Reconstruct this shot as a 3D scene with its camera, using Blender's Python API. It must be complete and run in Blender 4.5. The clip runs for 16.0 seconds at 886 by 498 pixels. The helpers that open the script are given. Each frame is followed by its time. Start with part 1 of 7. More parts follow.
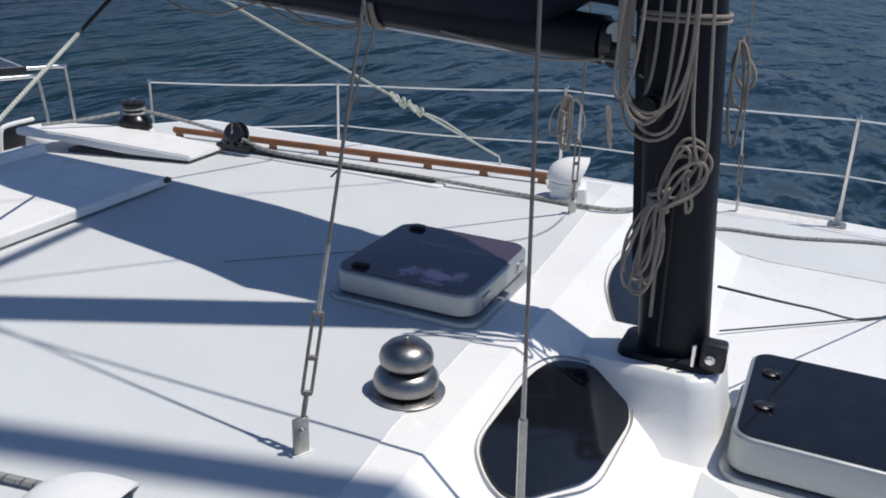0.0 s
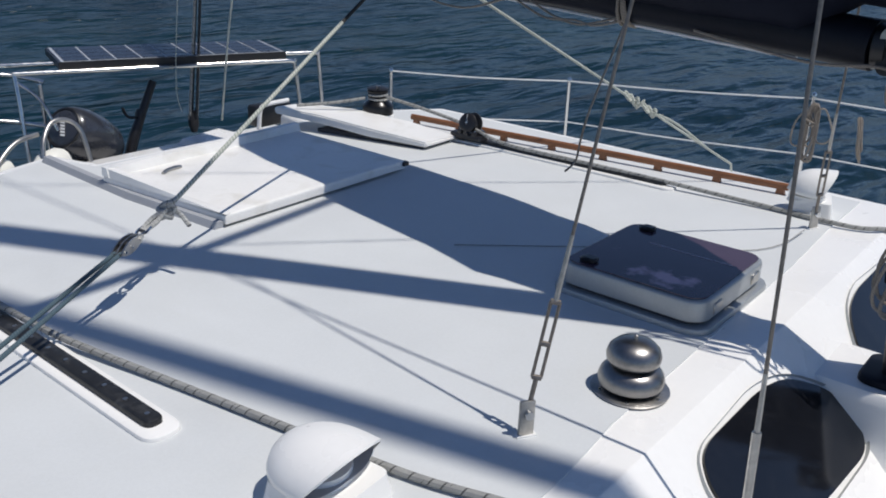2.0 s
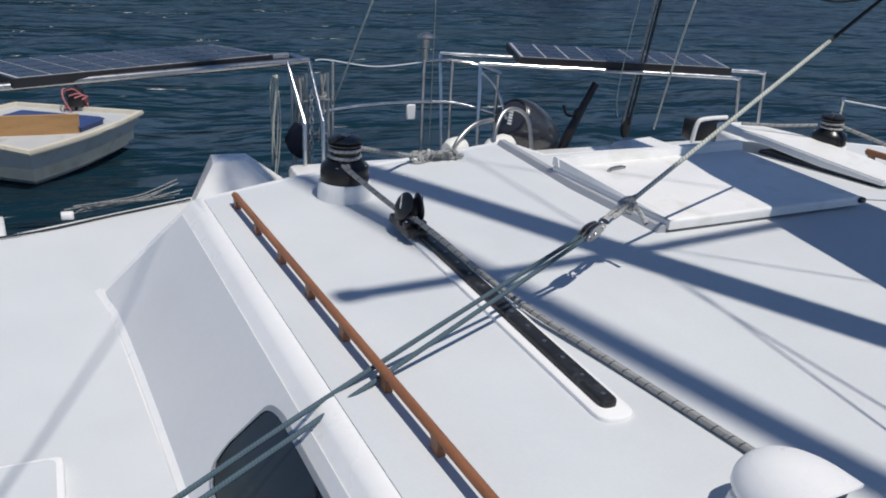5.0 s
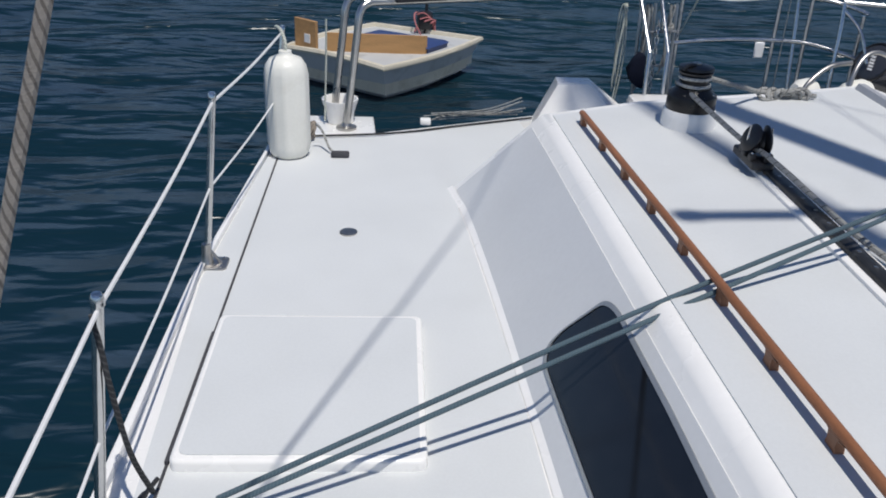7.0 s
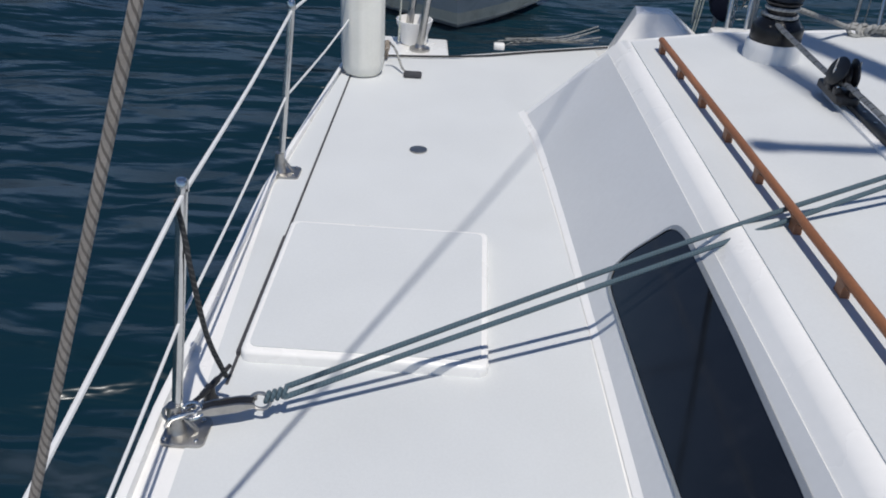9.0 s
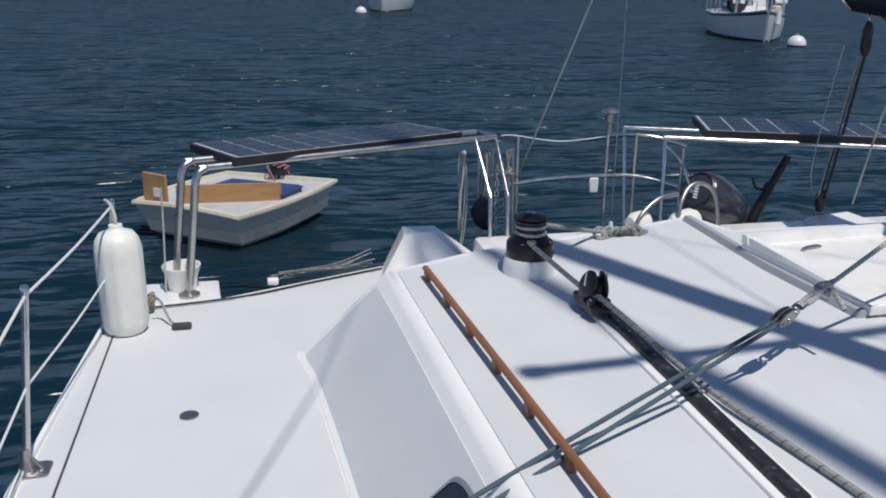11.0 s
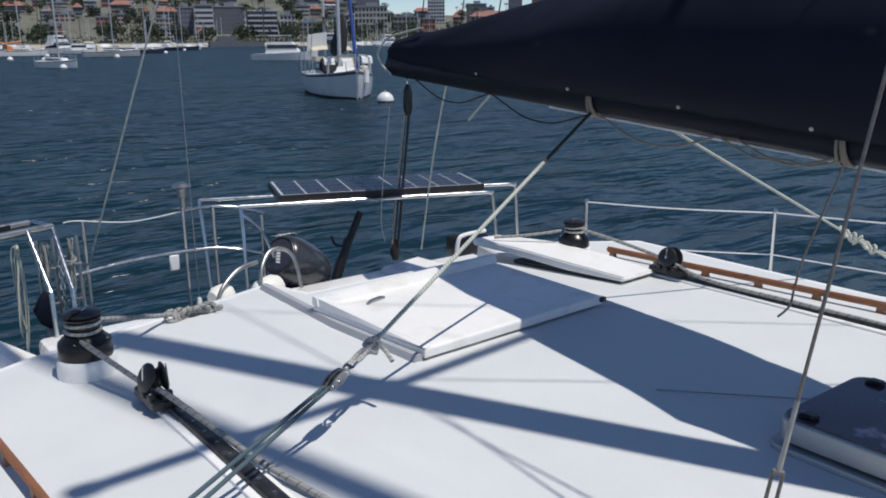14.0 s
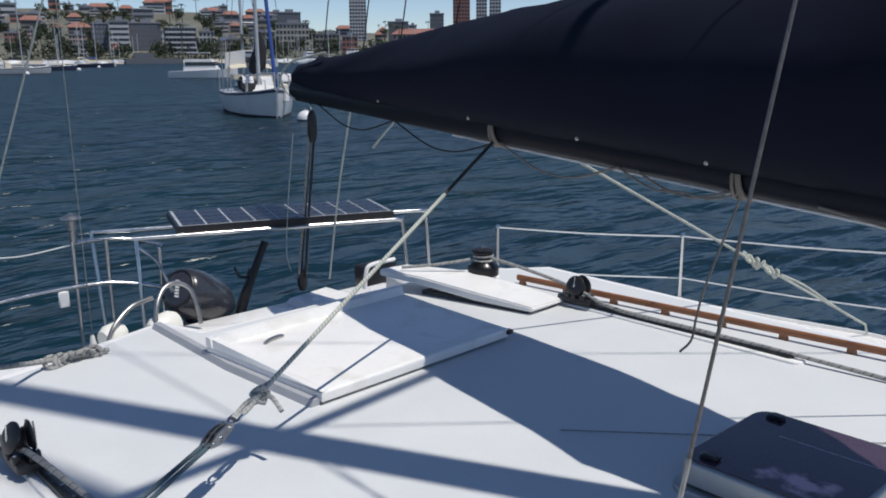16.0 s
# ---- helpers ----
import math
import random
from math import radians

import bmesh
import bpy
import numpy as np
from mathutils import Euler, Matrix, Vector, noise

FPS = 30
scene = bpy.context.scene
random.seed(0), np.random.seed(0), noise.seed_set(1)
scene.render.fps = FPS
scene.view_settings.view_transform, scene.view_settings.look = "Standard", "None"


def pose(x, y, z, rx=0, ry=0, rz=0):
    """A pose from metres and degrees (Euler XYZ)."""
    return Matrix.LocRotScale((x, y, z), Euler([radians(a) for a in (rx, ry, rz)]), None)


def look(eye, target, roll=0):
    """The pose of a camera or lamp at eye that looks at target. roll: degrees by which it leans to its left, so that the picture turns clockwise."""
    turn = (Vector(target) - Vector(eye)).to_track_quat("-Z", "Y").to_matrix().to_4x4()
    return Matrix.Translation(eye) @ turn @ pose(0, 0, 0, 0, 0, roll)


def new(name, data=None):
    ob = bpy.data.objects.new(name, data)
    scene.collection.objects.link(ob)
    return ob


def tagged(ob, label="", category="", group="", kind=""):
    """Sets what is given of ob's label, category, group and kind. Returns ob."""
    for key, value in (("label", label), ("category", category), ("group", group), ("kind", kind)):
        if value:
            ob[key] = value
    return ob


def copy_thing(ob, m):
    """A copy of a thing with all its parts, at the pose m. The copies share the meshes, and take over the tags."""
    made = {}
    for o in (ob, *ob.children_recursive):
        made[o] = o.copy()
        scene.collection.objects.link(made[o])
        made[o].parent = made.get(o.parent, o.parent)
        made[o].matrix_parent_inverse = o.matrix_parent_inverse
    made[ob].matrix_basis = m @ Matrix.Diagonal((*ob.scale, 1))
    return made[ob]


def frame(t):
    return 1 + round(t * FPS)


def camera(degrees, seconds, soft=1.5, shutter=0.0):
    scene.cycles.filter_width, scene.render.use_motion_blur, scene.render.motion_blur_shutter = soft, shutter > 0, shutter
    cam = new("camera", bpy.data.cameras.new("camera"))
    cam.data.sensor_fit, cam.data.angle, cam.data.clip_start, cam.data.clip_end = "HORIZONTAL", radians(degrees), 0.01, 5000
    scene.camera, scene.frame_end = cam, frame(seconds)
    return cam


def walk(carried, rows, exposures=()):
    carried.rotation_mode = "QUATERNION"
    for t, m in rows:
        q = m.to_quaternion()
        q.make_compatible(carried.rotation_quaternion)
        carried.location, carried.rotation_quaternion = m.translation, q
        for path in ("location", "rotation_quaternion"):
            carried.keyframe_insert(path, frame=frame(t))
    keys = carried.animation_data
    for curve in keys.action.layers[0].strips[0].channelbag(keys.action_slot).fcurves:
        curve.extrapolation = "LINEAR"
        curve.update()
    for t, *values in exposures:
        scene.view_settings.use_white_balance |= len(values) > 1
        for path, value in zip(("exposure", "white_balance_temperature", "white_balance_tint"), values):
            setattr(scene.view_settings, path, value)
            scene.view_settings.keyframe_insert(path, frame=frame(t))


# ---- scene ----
cam = camera(55.0, 16.0, 1.85)
PATH = [
    (0, (1.261, 1.32, 1.226), (2.957, 2.098, 0.507), 1.9),
    (0.5, (1.226, 1.367, 1.22), (2.873, 2.233, 0.486), 2.3),
    (1, (1.228, 1.371, 1.205), (2.816, 2.345, 0.476), 2.5),
    (1.5, (1.204, 1.356, 1.22), (2.712, 2.448, 0.489), 1.8),
    (2, (1.168, 1.372, 1.224), (2.607, 2.546, 0.485), 1.9),
    (2.5, (1.118, 1.429, 1.196), (2.509, 2.656, 0.447), 3.5),
    (3, (1.098, 1.423, 1.202), (2.448, 2.7, 0.462), 4.6),
    (3.5, (1.084, 1.427, 1.225), (2.324, 2.82, 0.502), 2.5),
    (4, (1.065, 1.426, 1.225), (2.146, 2.948, 0.507), 0.5),
    (4.5, (0.987, 1.488, 1.215), (1.913, 3.104, 0.488), 1.2),
    (5, (0.913, 1.538, 1.168), (1.701, 3.22, 0.426), 3.6),
    (5.2, (0.875, 1.509, 1.178), (1.607, 3.209, 0.419), 4.3),
    (7.3, (0.727, 1.367, 1.114), (0.782, 3.131, 0.174), 2.9),
    (7.5, (0.728, 1.359, 1.095), (0.76, 3.103, 0.117), 3.6),
    (8, (0.708, 1.3, 1.049), (0.684, 2.979, -0.037), 4.3),
    (8.2, (0.7, 1.282, 1.025), (0.648, 2.94, -0.092), 4.2),
    (10.3, (0.751, 1.446, 1.226), (0.975, 3.292, 0.49), 2.1),
    (10.5, (0.777, 1.466, 1.234), (1.06, 3.317, 0.532), 2.1),
    (11, (0.854, 1.485, 1.246), (1.264, 3.342, 0.628), 0.8),
    (11.5, (0.91, 1.469, 1.259), (1.441, 3.311, 0.69), -0.8),
    (12, (0.941, 1.485, 1.277), (1.596, 3.288, 0.709), -0.9),
    (12.5, (0.939, 1.492, 1.272), (1.748, 3.238, 0.727), 0.8),
    (13, (0.998, 1.423, 1.292), (1.962, 3.103, 0.793), 1.5),
    (13.5, (1.094, 1.424, 1.3), (2.179, 3.037, 0.831), 0.6),
    (14, (1.156, 1.433, 1.296), (2.342, 2.97, 0.815), -0.5),
    (14.5, (1.162, 1.447, 1.294), (2.454, 2.889, 0.794), 0.1),
    (15, (1.128, 1.442, 1.296), (2.516, 2.807, 0.839), 2.0),
    (15.5, (1.221, 1.402, 1.315), (2.607, 2.779, 0.885), 1.6),
    (16, (1.339, 1.477, 1.341), (2.663, 2.908, 0.897), -0.3),
]
walk(cam, [(t, look(eye, target, roll)) for t, eye, target, roll in PATH],
     [(0, 0.06), (1.5, -0.04), (3.5, -0.03), (4.5, -0.05), (5, 0.0), (7.5, -0.05), (8, -0.09), (10.5, -0.03), (13.5, 0.05), (14.5, 0.11), (16, 0.07)])

# ---- light ----
SUN_EL, SUN_AZ = 67.6, 157.2
world = bpy.data.worlds.new("sky")
scene.world = world
world.use_nodes = True
_n = world.node_tree.nodes
_bg = _n["Background"]
_sky = _n.new("ShaderNodeTexSky")
_sky.sky_type, _sky.sun_disc = "NISHITA", False
_sky.sun_elevation, _sky.sun_rotation = radians(SUN_EL), radians(SUN_AZ)
_sky.dust_density, _sky.ozone_density, _sky.air_density = 0.1, 3.8, 0.9
_tint = _n.new("ShaderNodeMixRGB")
_tint.blend_type = "MULTIPLY"
_tint.inputs[0].default_value, _tint.inputs[2].default_value = 1.0, (1.0, 0.975, 1.0, 1)
_sky.altitude = 1800
world.node_tree.links.new(_sky.outputs[0], _tint.inputs[1])
world.node_tree.links.new(_tint.outputs[0], _bg.inputs[0])
_bg.inputs[1].default_value = 0.097
sun = bpy.data.lights.new("sun", "SUN")
sun.energy, sun.angle, sun.color = 3.5, radians(0.55), (1.0, 0.955, 0.9)
_s = Vector((math.sin(radians(SUN_AZ)) * math.cos(radians(SUN_EL)), math.cos(radians(SUN_AZ)) * math.cos(radians(SUN_EL)), math.sin(radians(SUN_EL))))
sun_ob = new("sun", sun)
sun_ob.matrix_world = look(_s * 50, (0, 0, 0))


# ---- materials ----
def mat(name, col, rough=0.5, metal=0.0, var=0.12, scale=6.0, fine=90.0, bump=0.0, bump_scale=200.0, dirt=None, dirt_amt=0.0, dirt_scale=1.5, stretch=(1, 1, 1), coat=0.0, rough_var=0.1, spec=0.5):
    """A surface with broad and fine variation of colour and gloss, and fine relief."""
    m = bpy.data.materials.new(name)
    m.use_nodes = True
    nt = m.node_tree
    N, L = nt.nodes, nt.links
    b = N["Principled BSDF"]
    tc = N.new("ShaderNodeTexCoord")
    mp = N.new("ShaderNodeMapping")
    mp.inputs["Scale"].default_value = stretch
    L.new(tc.outputs["Object"], mp.inputs[0])
    big, small = N.new("ShaderNodeTexNoise"), N.new("ShaderNodeTexNoise")
    big.inputs["Scale"].default_value, small.inputs["Scale"].default_value = scale, fine
    big.inputs["Detail"].default_value, small.inputs["Detail"].default_value = 5, 3
    L.new(mp.outputs[0], big.inputs["Vector"]), L.new(mp.outputs[0], small.inputs["Vector"])
    mixn = N.new("ShaderNodeMath")
    mixn.operation = "MULTIPLY_ADD"
    mixn.inputs[1].default_value = 0.6
    half = N.new("ShaderNodeMath")
    half.operation = "MULTIPLY"
    half.inputs[1].default_value = 0.4
    L.new(small.outputs["Fac"], half.inputs[0])
    L.new(big.outputs["Fac"], mixn.inputs[0]), L.new(half.outputs[0], mixn.inputs[2])
    ramp = N.new("ShaderNodeMapRange")
    ramp.inputs["From Min"].default_value, ramp.inputs["From Max"].default_value = 0.3, 0.7
    ramp.inputs["To Min"].default_value, ramp.inputs["To Max"].default_value = 1 - var, 1 + var
    L.new(mixn.outputs[0], ramp.inputs["Value"])
    colour = N.new("ShaderNodeVectorMath")
    colour.operation = "SCALE"
    colour.inputs[0].default_value = col
    L.new(ramp.outputs[0], colour.inputs["Scale"])
    out = colour.outputs[0]
    if dirt:
        st = N.new("ShaderNodeTexNoise")
        st.inputs["Scale"].default_value, st.inputs["Detail"].default_value, st.inputs["Distortion"].default_value = dirt_scale, 8, 0.6
        L.new(mp.outputs[0], st.inputs["Vector"])
        r2 = N.new("ShaderNodeMapRange")
        r2.inputs["From Min"].default_value, r2.inputs["From Max"].default_value = 0.55, 0.75
        r2.inputs["To Max"].default_value = dirt_amt
        L.new(st.outputs["Fac"], r2.inputs["Value"])
        mx = N.new("ShaderNodeMixRGB")
        mx.inputs[2].default_value = (*dirt, 1)
        L.new(r2.outputs[0], mx.inputs[0]), L.new(out, mx.inputs[1])
        out = mx.outputs[0]
    L.new(out, b.inputs["Base Color"])
    rr = N.new("ShaderNodeMapRange")
    rr.inputs["To Min"].default_value, rr.inputs["To Max"].default_value = max(0.02, rough - rough_var), min(1, rough + rough_var)
    L.new(big.outputs["Fac"], rr.inputs["Value"]), L.new(rr.outputs[0], b.inputs["Roughness"])
    b.inputs["Metallic"].default_value = metal
    b.inputs["Coat Weight"].default_value = coat
    b.inputs["Specular IOR Level"].default_value = spec
    if bump:
        bs = N.new("ShaderNodeTexNoise")
        bs.inputs["Scale"].default_value, bs.inputs["Detail"].default_value = bump_scale, 3
        L.new(mp.outputs[0], bs.inputs["Vector"])
        bn = N.new("ShaderNodeBump")
        bn.inputs["Strength"].default_value, bn.inputs["Distance"].default_value = bump, 0.003
        L.new(bs.outputs["Fac"], bn.inputs["Height"]), L.new(bn.outputs[0], b.inputs["Normal"])
    return m


def rope_mat(name, base, fleck, amount=0.35, turns=55.0, girth=1.1, strands=2.0):
    """Braided rope: coloured flecks that wind round it, along its own length."""
    m = mat(name, base, 0.85, var=0.18, scale=20, fine=300, bump=0.4, bump_scale=500)
    N, L = m.node_tree.nodes, m.node_tree.links
    b = N["Principled BSDF"]
    old = b.inputs["Base Color"].links[0].from_socket
    uv = N.new("ShaderNodeUVMap")
    sep = N.new("ShaderNodeSeparateXYZ")
    L.new(uv.outputs[0], sep.inputs[0])
    a = N.new("ShaderNodeMath")
    a.operation = "MULTIPLY_ADD"
    a.inputs[1].default_value = turns
    L.new(sep.outputs[0], a.inputs[0])
    v2 = N.new("ShaderNodeMath")
    v2.operation = "MULTIPLY"
    v2.inputs[1].default_value = strands
    L.new(sep.outputs[1], v2.inputs[0]), L.new(v2.outputs[0], a.inputs[2])
    fr = N.new("ShaderNodeMath")
    fr.operation = "FRACT"
    L.new(a.outputs[0], fr.inputs[0])
    lt = N.new("ShaderNodeMath")
    lt.operation = "LESS_THAN"
    lt.inputs[1].default_value = amount
    L.new(fr.outputs[0], lt.inputs[0])
    g = N.new("ShaderNodeMath")
    g.operation = "MULTIPLY_ADD"
    g.inputs[1].default_value = turns * 0.37
    L.new(sep.outputs[0], g.inputs[0]), L.new(sep.outputs[1], g.inputs[2])
    gf = N.new("ShaderNodeMath")
    gf.operation = "FRACT"
    L.new(g.outputs[0], gf.inputs[0])
    gl = N.new("ShaderNodeMath")
    gl.operation = "LESS_THAN"
    gl.inputs[1].default_value = girth
    L.new(gf.outputs[0], gl.inputs[0])
    both = N.new("ShaderNodeMath")
    both.operation = "MULTIPLY"
    L.new(lt.outputs[0], both.inputs[0]), L.new(gl.outputs[0], both.inputs[1])
    mx = N.new("ShaderNodeMixRGB")
    mx.inputs[2].default_value = (*fleck, 1)
    L.new(both.outputs[0], mx.inputs[0]), L.new(old, mx.inputs[1])
    L.new(mx.outputs[0], b.inputs["Base Color"])
    return m


GEL = mat("white_gelcoat", (0.85, 0.84, 0.81), 0.28, var=0.03, scale=3, fine=40, dirt=(0.66, 0.65, 0.61), dirt_amt=0.22, dirt_scale=1.4)
NONSKID = mat("grey_nonskid_deck", (0.62, 0.638, 0.638), 0.62, var=0.045, scale=2.5, fine=120, bump=0.35, bump_scale=420, dirt=(0.52, 0.53, 0.52), dirt_amt=0.35, dirt_scale=1.3)
# white gelcoat made greyer: the cabin side's shade is put into its colour
SIDE_SHADE = mat("side_shade_gelcoat", (0.635, 0.642, 0.642), 0.34, var=0.04, scale=2, fine=50, dirt=(0.53, 0.53, 0.51), dirt_amt=0.3, dirt_scale=1.1)
LID = mat("white_painted_lid", (0.82, 0.81, 0.78), 0.4, var=0.05, scale=4, fine=60, dirt=(0.58, 0.55, 0.47), dirt_amt=0.6, dirt_scale=4.5)
# sealant and rubber, and also the painted shade under and beside lids
SEAM_AND_SHADE = mat("dark_sealant_and_shade", (0.05, 0.05, 0.055), 0.7, var=0.2)
# grey for the inside of the white cowls, with their shade painted in
VENT_SHADE = mat("vent_shade_grey", (0.42, 0.42, 0.43), 0.5, var=0.1)
RUNNER = mat("grey_runner", (0.36, 0.37, 0.39), 0.5, var=0.08)
SMOKE = mat("smoked_acrylic", (0.008, 0.009, 0.012), 0.10, var=0.3, scale=8, spec=0.4, rough_var=0.05, dirt=(0.05, 0.05, 0.05), dirt_amt=0.12, dirt_scale=9)
PURPLE = mat("purple_tinted_acrylic", (0.060, 0.038, 0.056), 0.11, var=0.35, scale=5, rough_var=0.08, dirt=(0.07, 0.05, 0.065), dirt_amt=0.4, dirt_scale=5)
PINK = mat("pale_scratch", (0.50, 0.42, 0.48), 0.3, var=0.45, scale=22, fine=150)


def pale_blotch(m, centre, size, tint):
    """A paler blotch of irregular outline in a sheet of tinted acrylic."""
    N, L = m.node_tree.nodes, m.node_tree.links
    b = N["Principled BSDF"]
    old = b.inputs["Base Color"].links[0].from_socket
    tc = N.new("ShaderNodeTexCoord")
    warp = N.new("ShaderNodeTexNoise")
    warp.inputs["Scale"].default_value, warp.inputs["Detail"].default_value = 16, 5
    L.new(tc.outputs["Object"], warp.inputs["Vector"])
    mp = N.new("ShaderNodeMapping")
    mp.vector_type = "TEXTURE"
    mp.inputs["Location"].default_value, mp.inputs["Scale"].default_value = centre, size
    L.new(tc.outputs["Object"], mp.inputs[0])
    ln = N.new("ShaderNodeVectorMath")
    ln.operation = "LENGTH"
    L.new(mp.outputs[0], ln.inputs[0])
    ad = N.new("ShaderNodeMath")
    ad.operation = "MULTIPLY_ADD"
    ad.inputs[1].default_value = 3.2
    L.new(warp.outputs["Fac"], ad.inputs[0]), L.new(ln.outputs["Value"], ad.inputs[2])
    rg = N.new("ShaderNodeMapRange")
    rg.inputs["From Min"].default_value, rg.inputs["From Max"].default_value = 2.45, 1.75
    rg.inputs["To Max"].default_value = 0.9
    L.new(ad.outputs[0], rg.inputs["Value"])
    mx = N.new("ShaderNodeMixRGB")
    mx.inputs[2].default_value = (*tint, 1)
    L.new(rg.outputs[0], mx.inputs[0]), L.new(old, mx.inputs[1]), L.new(mx.outputs[0], b.inputs["Base Color"])


pale_blotch(PURPLE, (-0.165, -0.09, 0.11), (0.075, 0.15, 1.0), (0.62, 0.40, 0.46))
ALU = mat("grey_anodised_aluminium", (0.38, 0.40, 0.41), 0.45, 0.6, var=0.08, scale=12, bump=0.08)
STEEL = mat("polished_stainless", (0.62, 0.62, 0.61), 0.18, 1.0, var=0.1, scale=25, rough_var=0.1)
BRUSHED = mat("brushed_stainless", (0.50, 0.49, 0.47), 0.30, 1.0, var=0.15, scale=20, rough_var=0.08)
DULL = mat("dull_stainless", (0.42, 0.41, 0.39), 0.38, 1.0, var=0.2, scale=30)
WIRE = mat("stainless_wire", (0.20, 0.18, 0.16), 0.45, 0.8, var=0.25, scale=60)
LINEWHITE = mat("white_coated_wire", (0.74, 0.74, 0.73), 0.4, var=0.06, scale=20)
MASTBLACK = mat("black_painted_mast", (0.0075, 0.009, 0.015), 0.5, var=0.25, scale=6, spec=0.2)
CANVAS = mat("navy_canvas", (0.0075, 0.010, 0.021), 0.85, var=0.25, scale=3, fine=250, bump=0.3, bump_scale=600, spec=0.12)
TEAK = mat("varnished_teak", (0.255, 0.105, 0.046), 0.5, var=0.35, scale=5, fine=70, stretch=(9, 1, 9), bump=0.12, bump_scale=150)
BLACK = mat("black_plastic", (0.014, 0.014, 0.016), 0.38, var=0.3, scale=15)
WINCH = mat("black_anodised_winch", (0.013, 0.013, 0.014), 0.30, 0.3, var=0.3, scale=20)
TRACK = mat("black_anodised_track", (0.022, 0.023, 0.025), 0.45, 0.3, var=0.35, scale=14, dirt=(0.12, 0.12, 0.12), dirt_amt=0.5, dirt_scale=25)
VINYL = mat("white_vinyl_fender", (0.78, 0.77, 0.70), 0.38, var=0.05, scale=7, dirt=(0.5, 0.47, 0.38), dirt_amt=0.4, dirt_scale=6)
BEIGE = rope_mat("beige_rope", (0.29, 0.25, 0.205), (0.21, 0.18, 0.15), 0.35, 90)
FLECK = rope_mat("grey_flecked_rope", (0.30, 0.30, 0.285), (0.05, 0.05, 0.05), 0.26, 61, 0.40)
PALE = rope_mat("pale_green_flecked_rope", (0.55, 0.56, 0.50), (0.22, 0.26, 0.20), 0.25, 60)
TEAL = rope_mat("teal_rope", (0.055, 0.095, 0.12), (0.095, 0.135, 0.155), 0.3, 110)
DARKROPE = rope_mat("dark_rope", (0.018, 0.020, 0.022), (0.06, 0.06, 0.06), 0.3, 60)
KNOTROPE = rope_mat("grey_knotted_rope", (0.40, 0.40, 0.38), (0.13, 0.13, 0.13), 0.3, 120, 0.45)
TWIST = rope_mat("twisted_steel_wire", (0.27, 0.245, 0.215), (0.13, 0.115, 0.10), 0.35, 70, 1.1, 4.0)
BELL = mat("worn_stainless_dome", (0.29, 0.28, 0.27), 0.34, 1.0, var=0.18, scale=18, rough_var=0.12, bump=0.05)
CELL = mat("dark_blue_solar_cells", (0.020, 0.023, 0.034), 0.28, var=0.2, scale=9, rough_var=0.06, spec=0.3)
CELLLINE = mat("silver_cell_lines", (0.5, 0.52, 0.55), 0.4, 0.2, var=0.08)
COWL = mat("grey_engine_cowl", (0.045, 0.048, 0.058), 0.28, 0.2, var=0.15, scale=8, coat=0.3)
PLY = mat("bare_plywood", (0.42, 0.235, 0.095), 0.7, var=0.22, scale=3, fine=40, stretch=(1, 6, 6))
CARDINSIDE = mat("cream_gelcoat", (0.66, 0.60, 0.47), 0.5, var=0.1, scale=3, dirt=(0.42, 0.36, 0.25), dirt_amt=0.6, dirt_scale=5)
DHULL = mat("weathered_grey_gelcoat", (0.50, 0.51, 0.50), 0.5, var=0.1, scale=3, dirt=(0.25, 0.25, 0.22), dirt_amt=0.6, dirt_scale=3)
BLUE = mat("blue_plastic", (0.03, 0.055, 0.16), 0.5, var=0.12, scale=6)


# ---- building helpers ----
ORIGIN = {}


def thing(name, at, label, category, group="", kind=""):
    ob = new(name)
    ob.empty_display_size = 0.1
    ob.location = at
    ORIGIN[ob] = Vector(at)
    return tagged(ob, label, category, group, kind)


def finish(bm, name, material, origin, smooth=40):
    bmesh.ops.translate(bm, verts=bm.verts, vec=-origin)
    me = bpy.data.meshes.new(name)
    bm.to_mesh(me)
    bm.free()
    me.materials.append(material)
    me.polygons.foreach_set("use_smooth", [True] * len(me.polygons))
    me.set_sharp_from_angle(angle=radians(smooth))
    return me


def part(name, bm, material, parent, label="", smooth=40):
    """One mesh under a thing or a part; the bmesh is given in world places."""
    ob = new(name, finish(bm, name, material, ORIGIN[parent], smooth))
    ob.parent = parent
    ORIGIN[ob] = ORIGIN[parent]
    return tagged(ob, label)


def single(name, bm, material, at, label, category, group="", kind="", smooth=40):
    """A thing that is one mesh."""
    at = Vector(at)
    ob = new(name, finish(bm, name, material, at, smooth))
    ob.location = at
    ORIGIN[ob] = at
    return tagged(ob, label, category, group, kind)


def box(x0, x1, y0, y1, z0, z1, bev=0.0, seg=2, bm=None):
    bm = bm or bmesh.new()
    made = bmesh.ops.create_cube(bm, size=1.0, matrix=Matrix.Translation(((x0 + x1) / 2, (y0 + y1) / 2, (z0 + z1) / 2)) @ Matrix.Diagonal((x1 - x0, y1 - y0, z1 - z0, 1)))
    if bev:
        edges = list({e for v in made["verts"] for e in v.link_edges})
        bmesh.ops.bevel(bm, geom=edges, offset=bev, segments=seg, profile=0.5, affect="EDGES")
    return bm


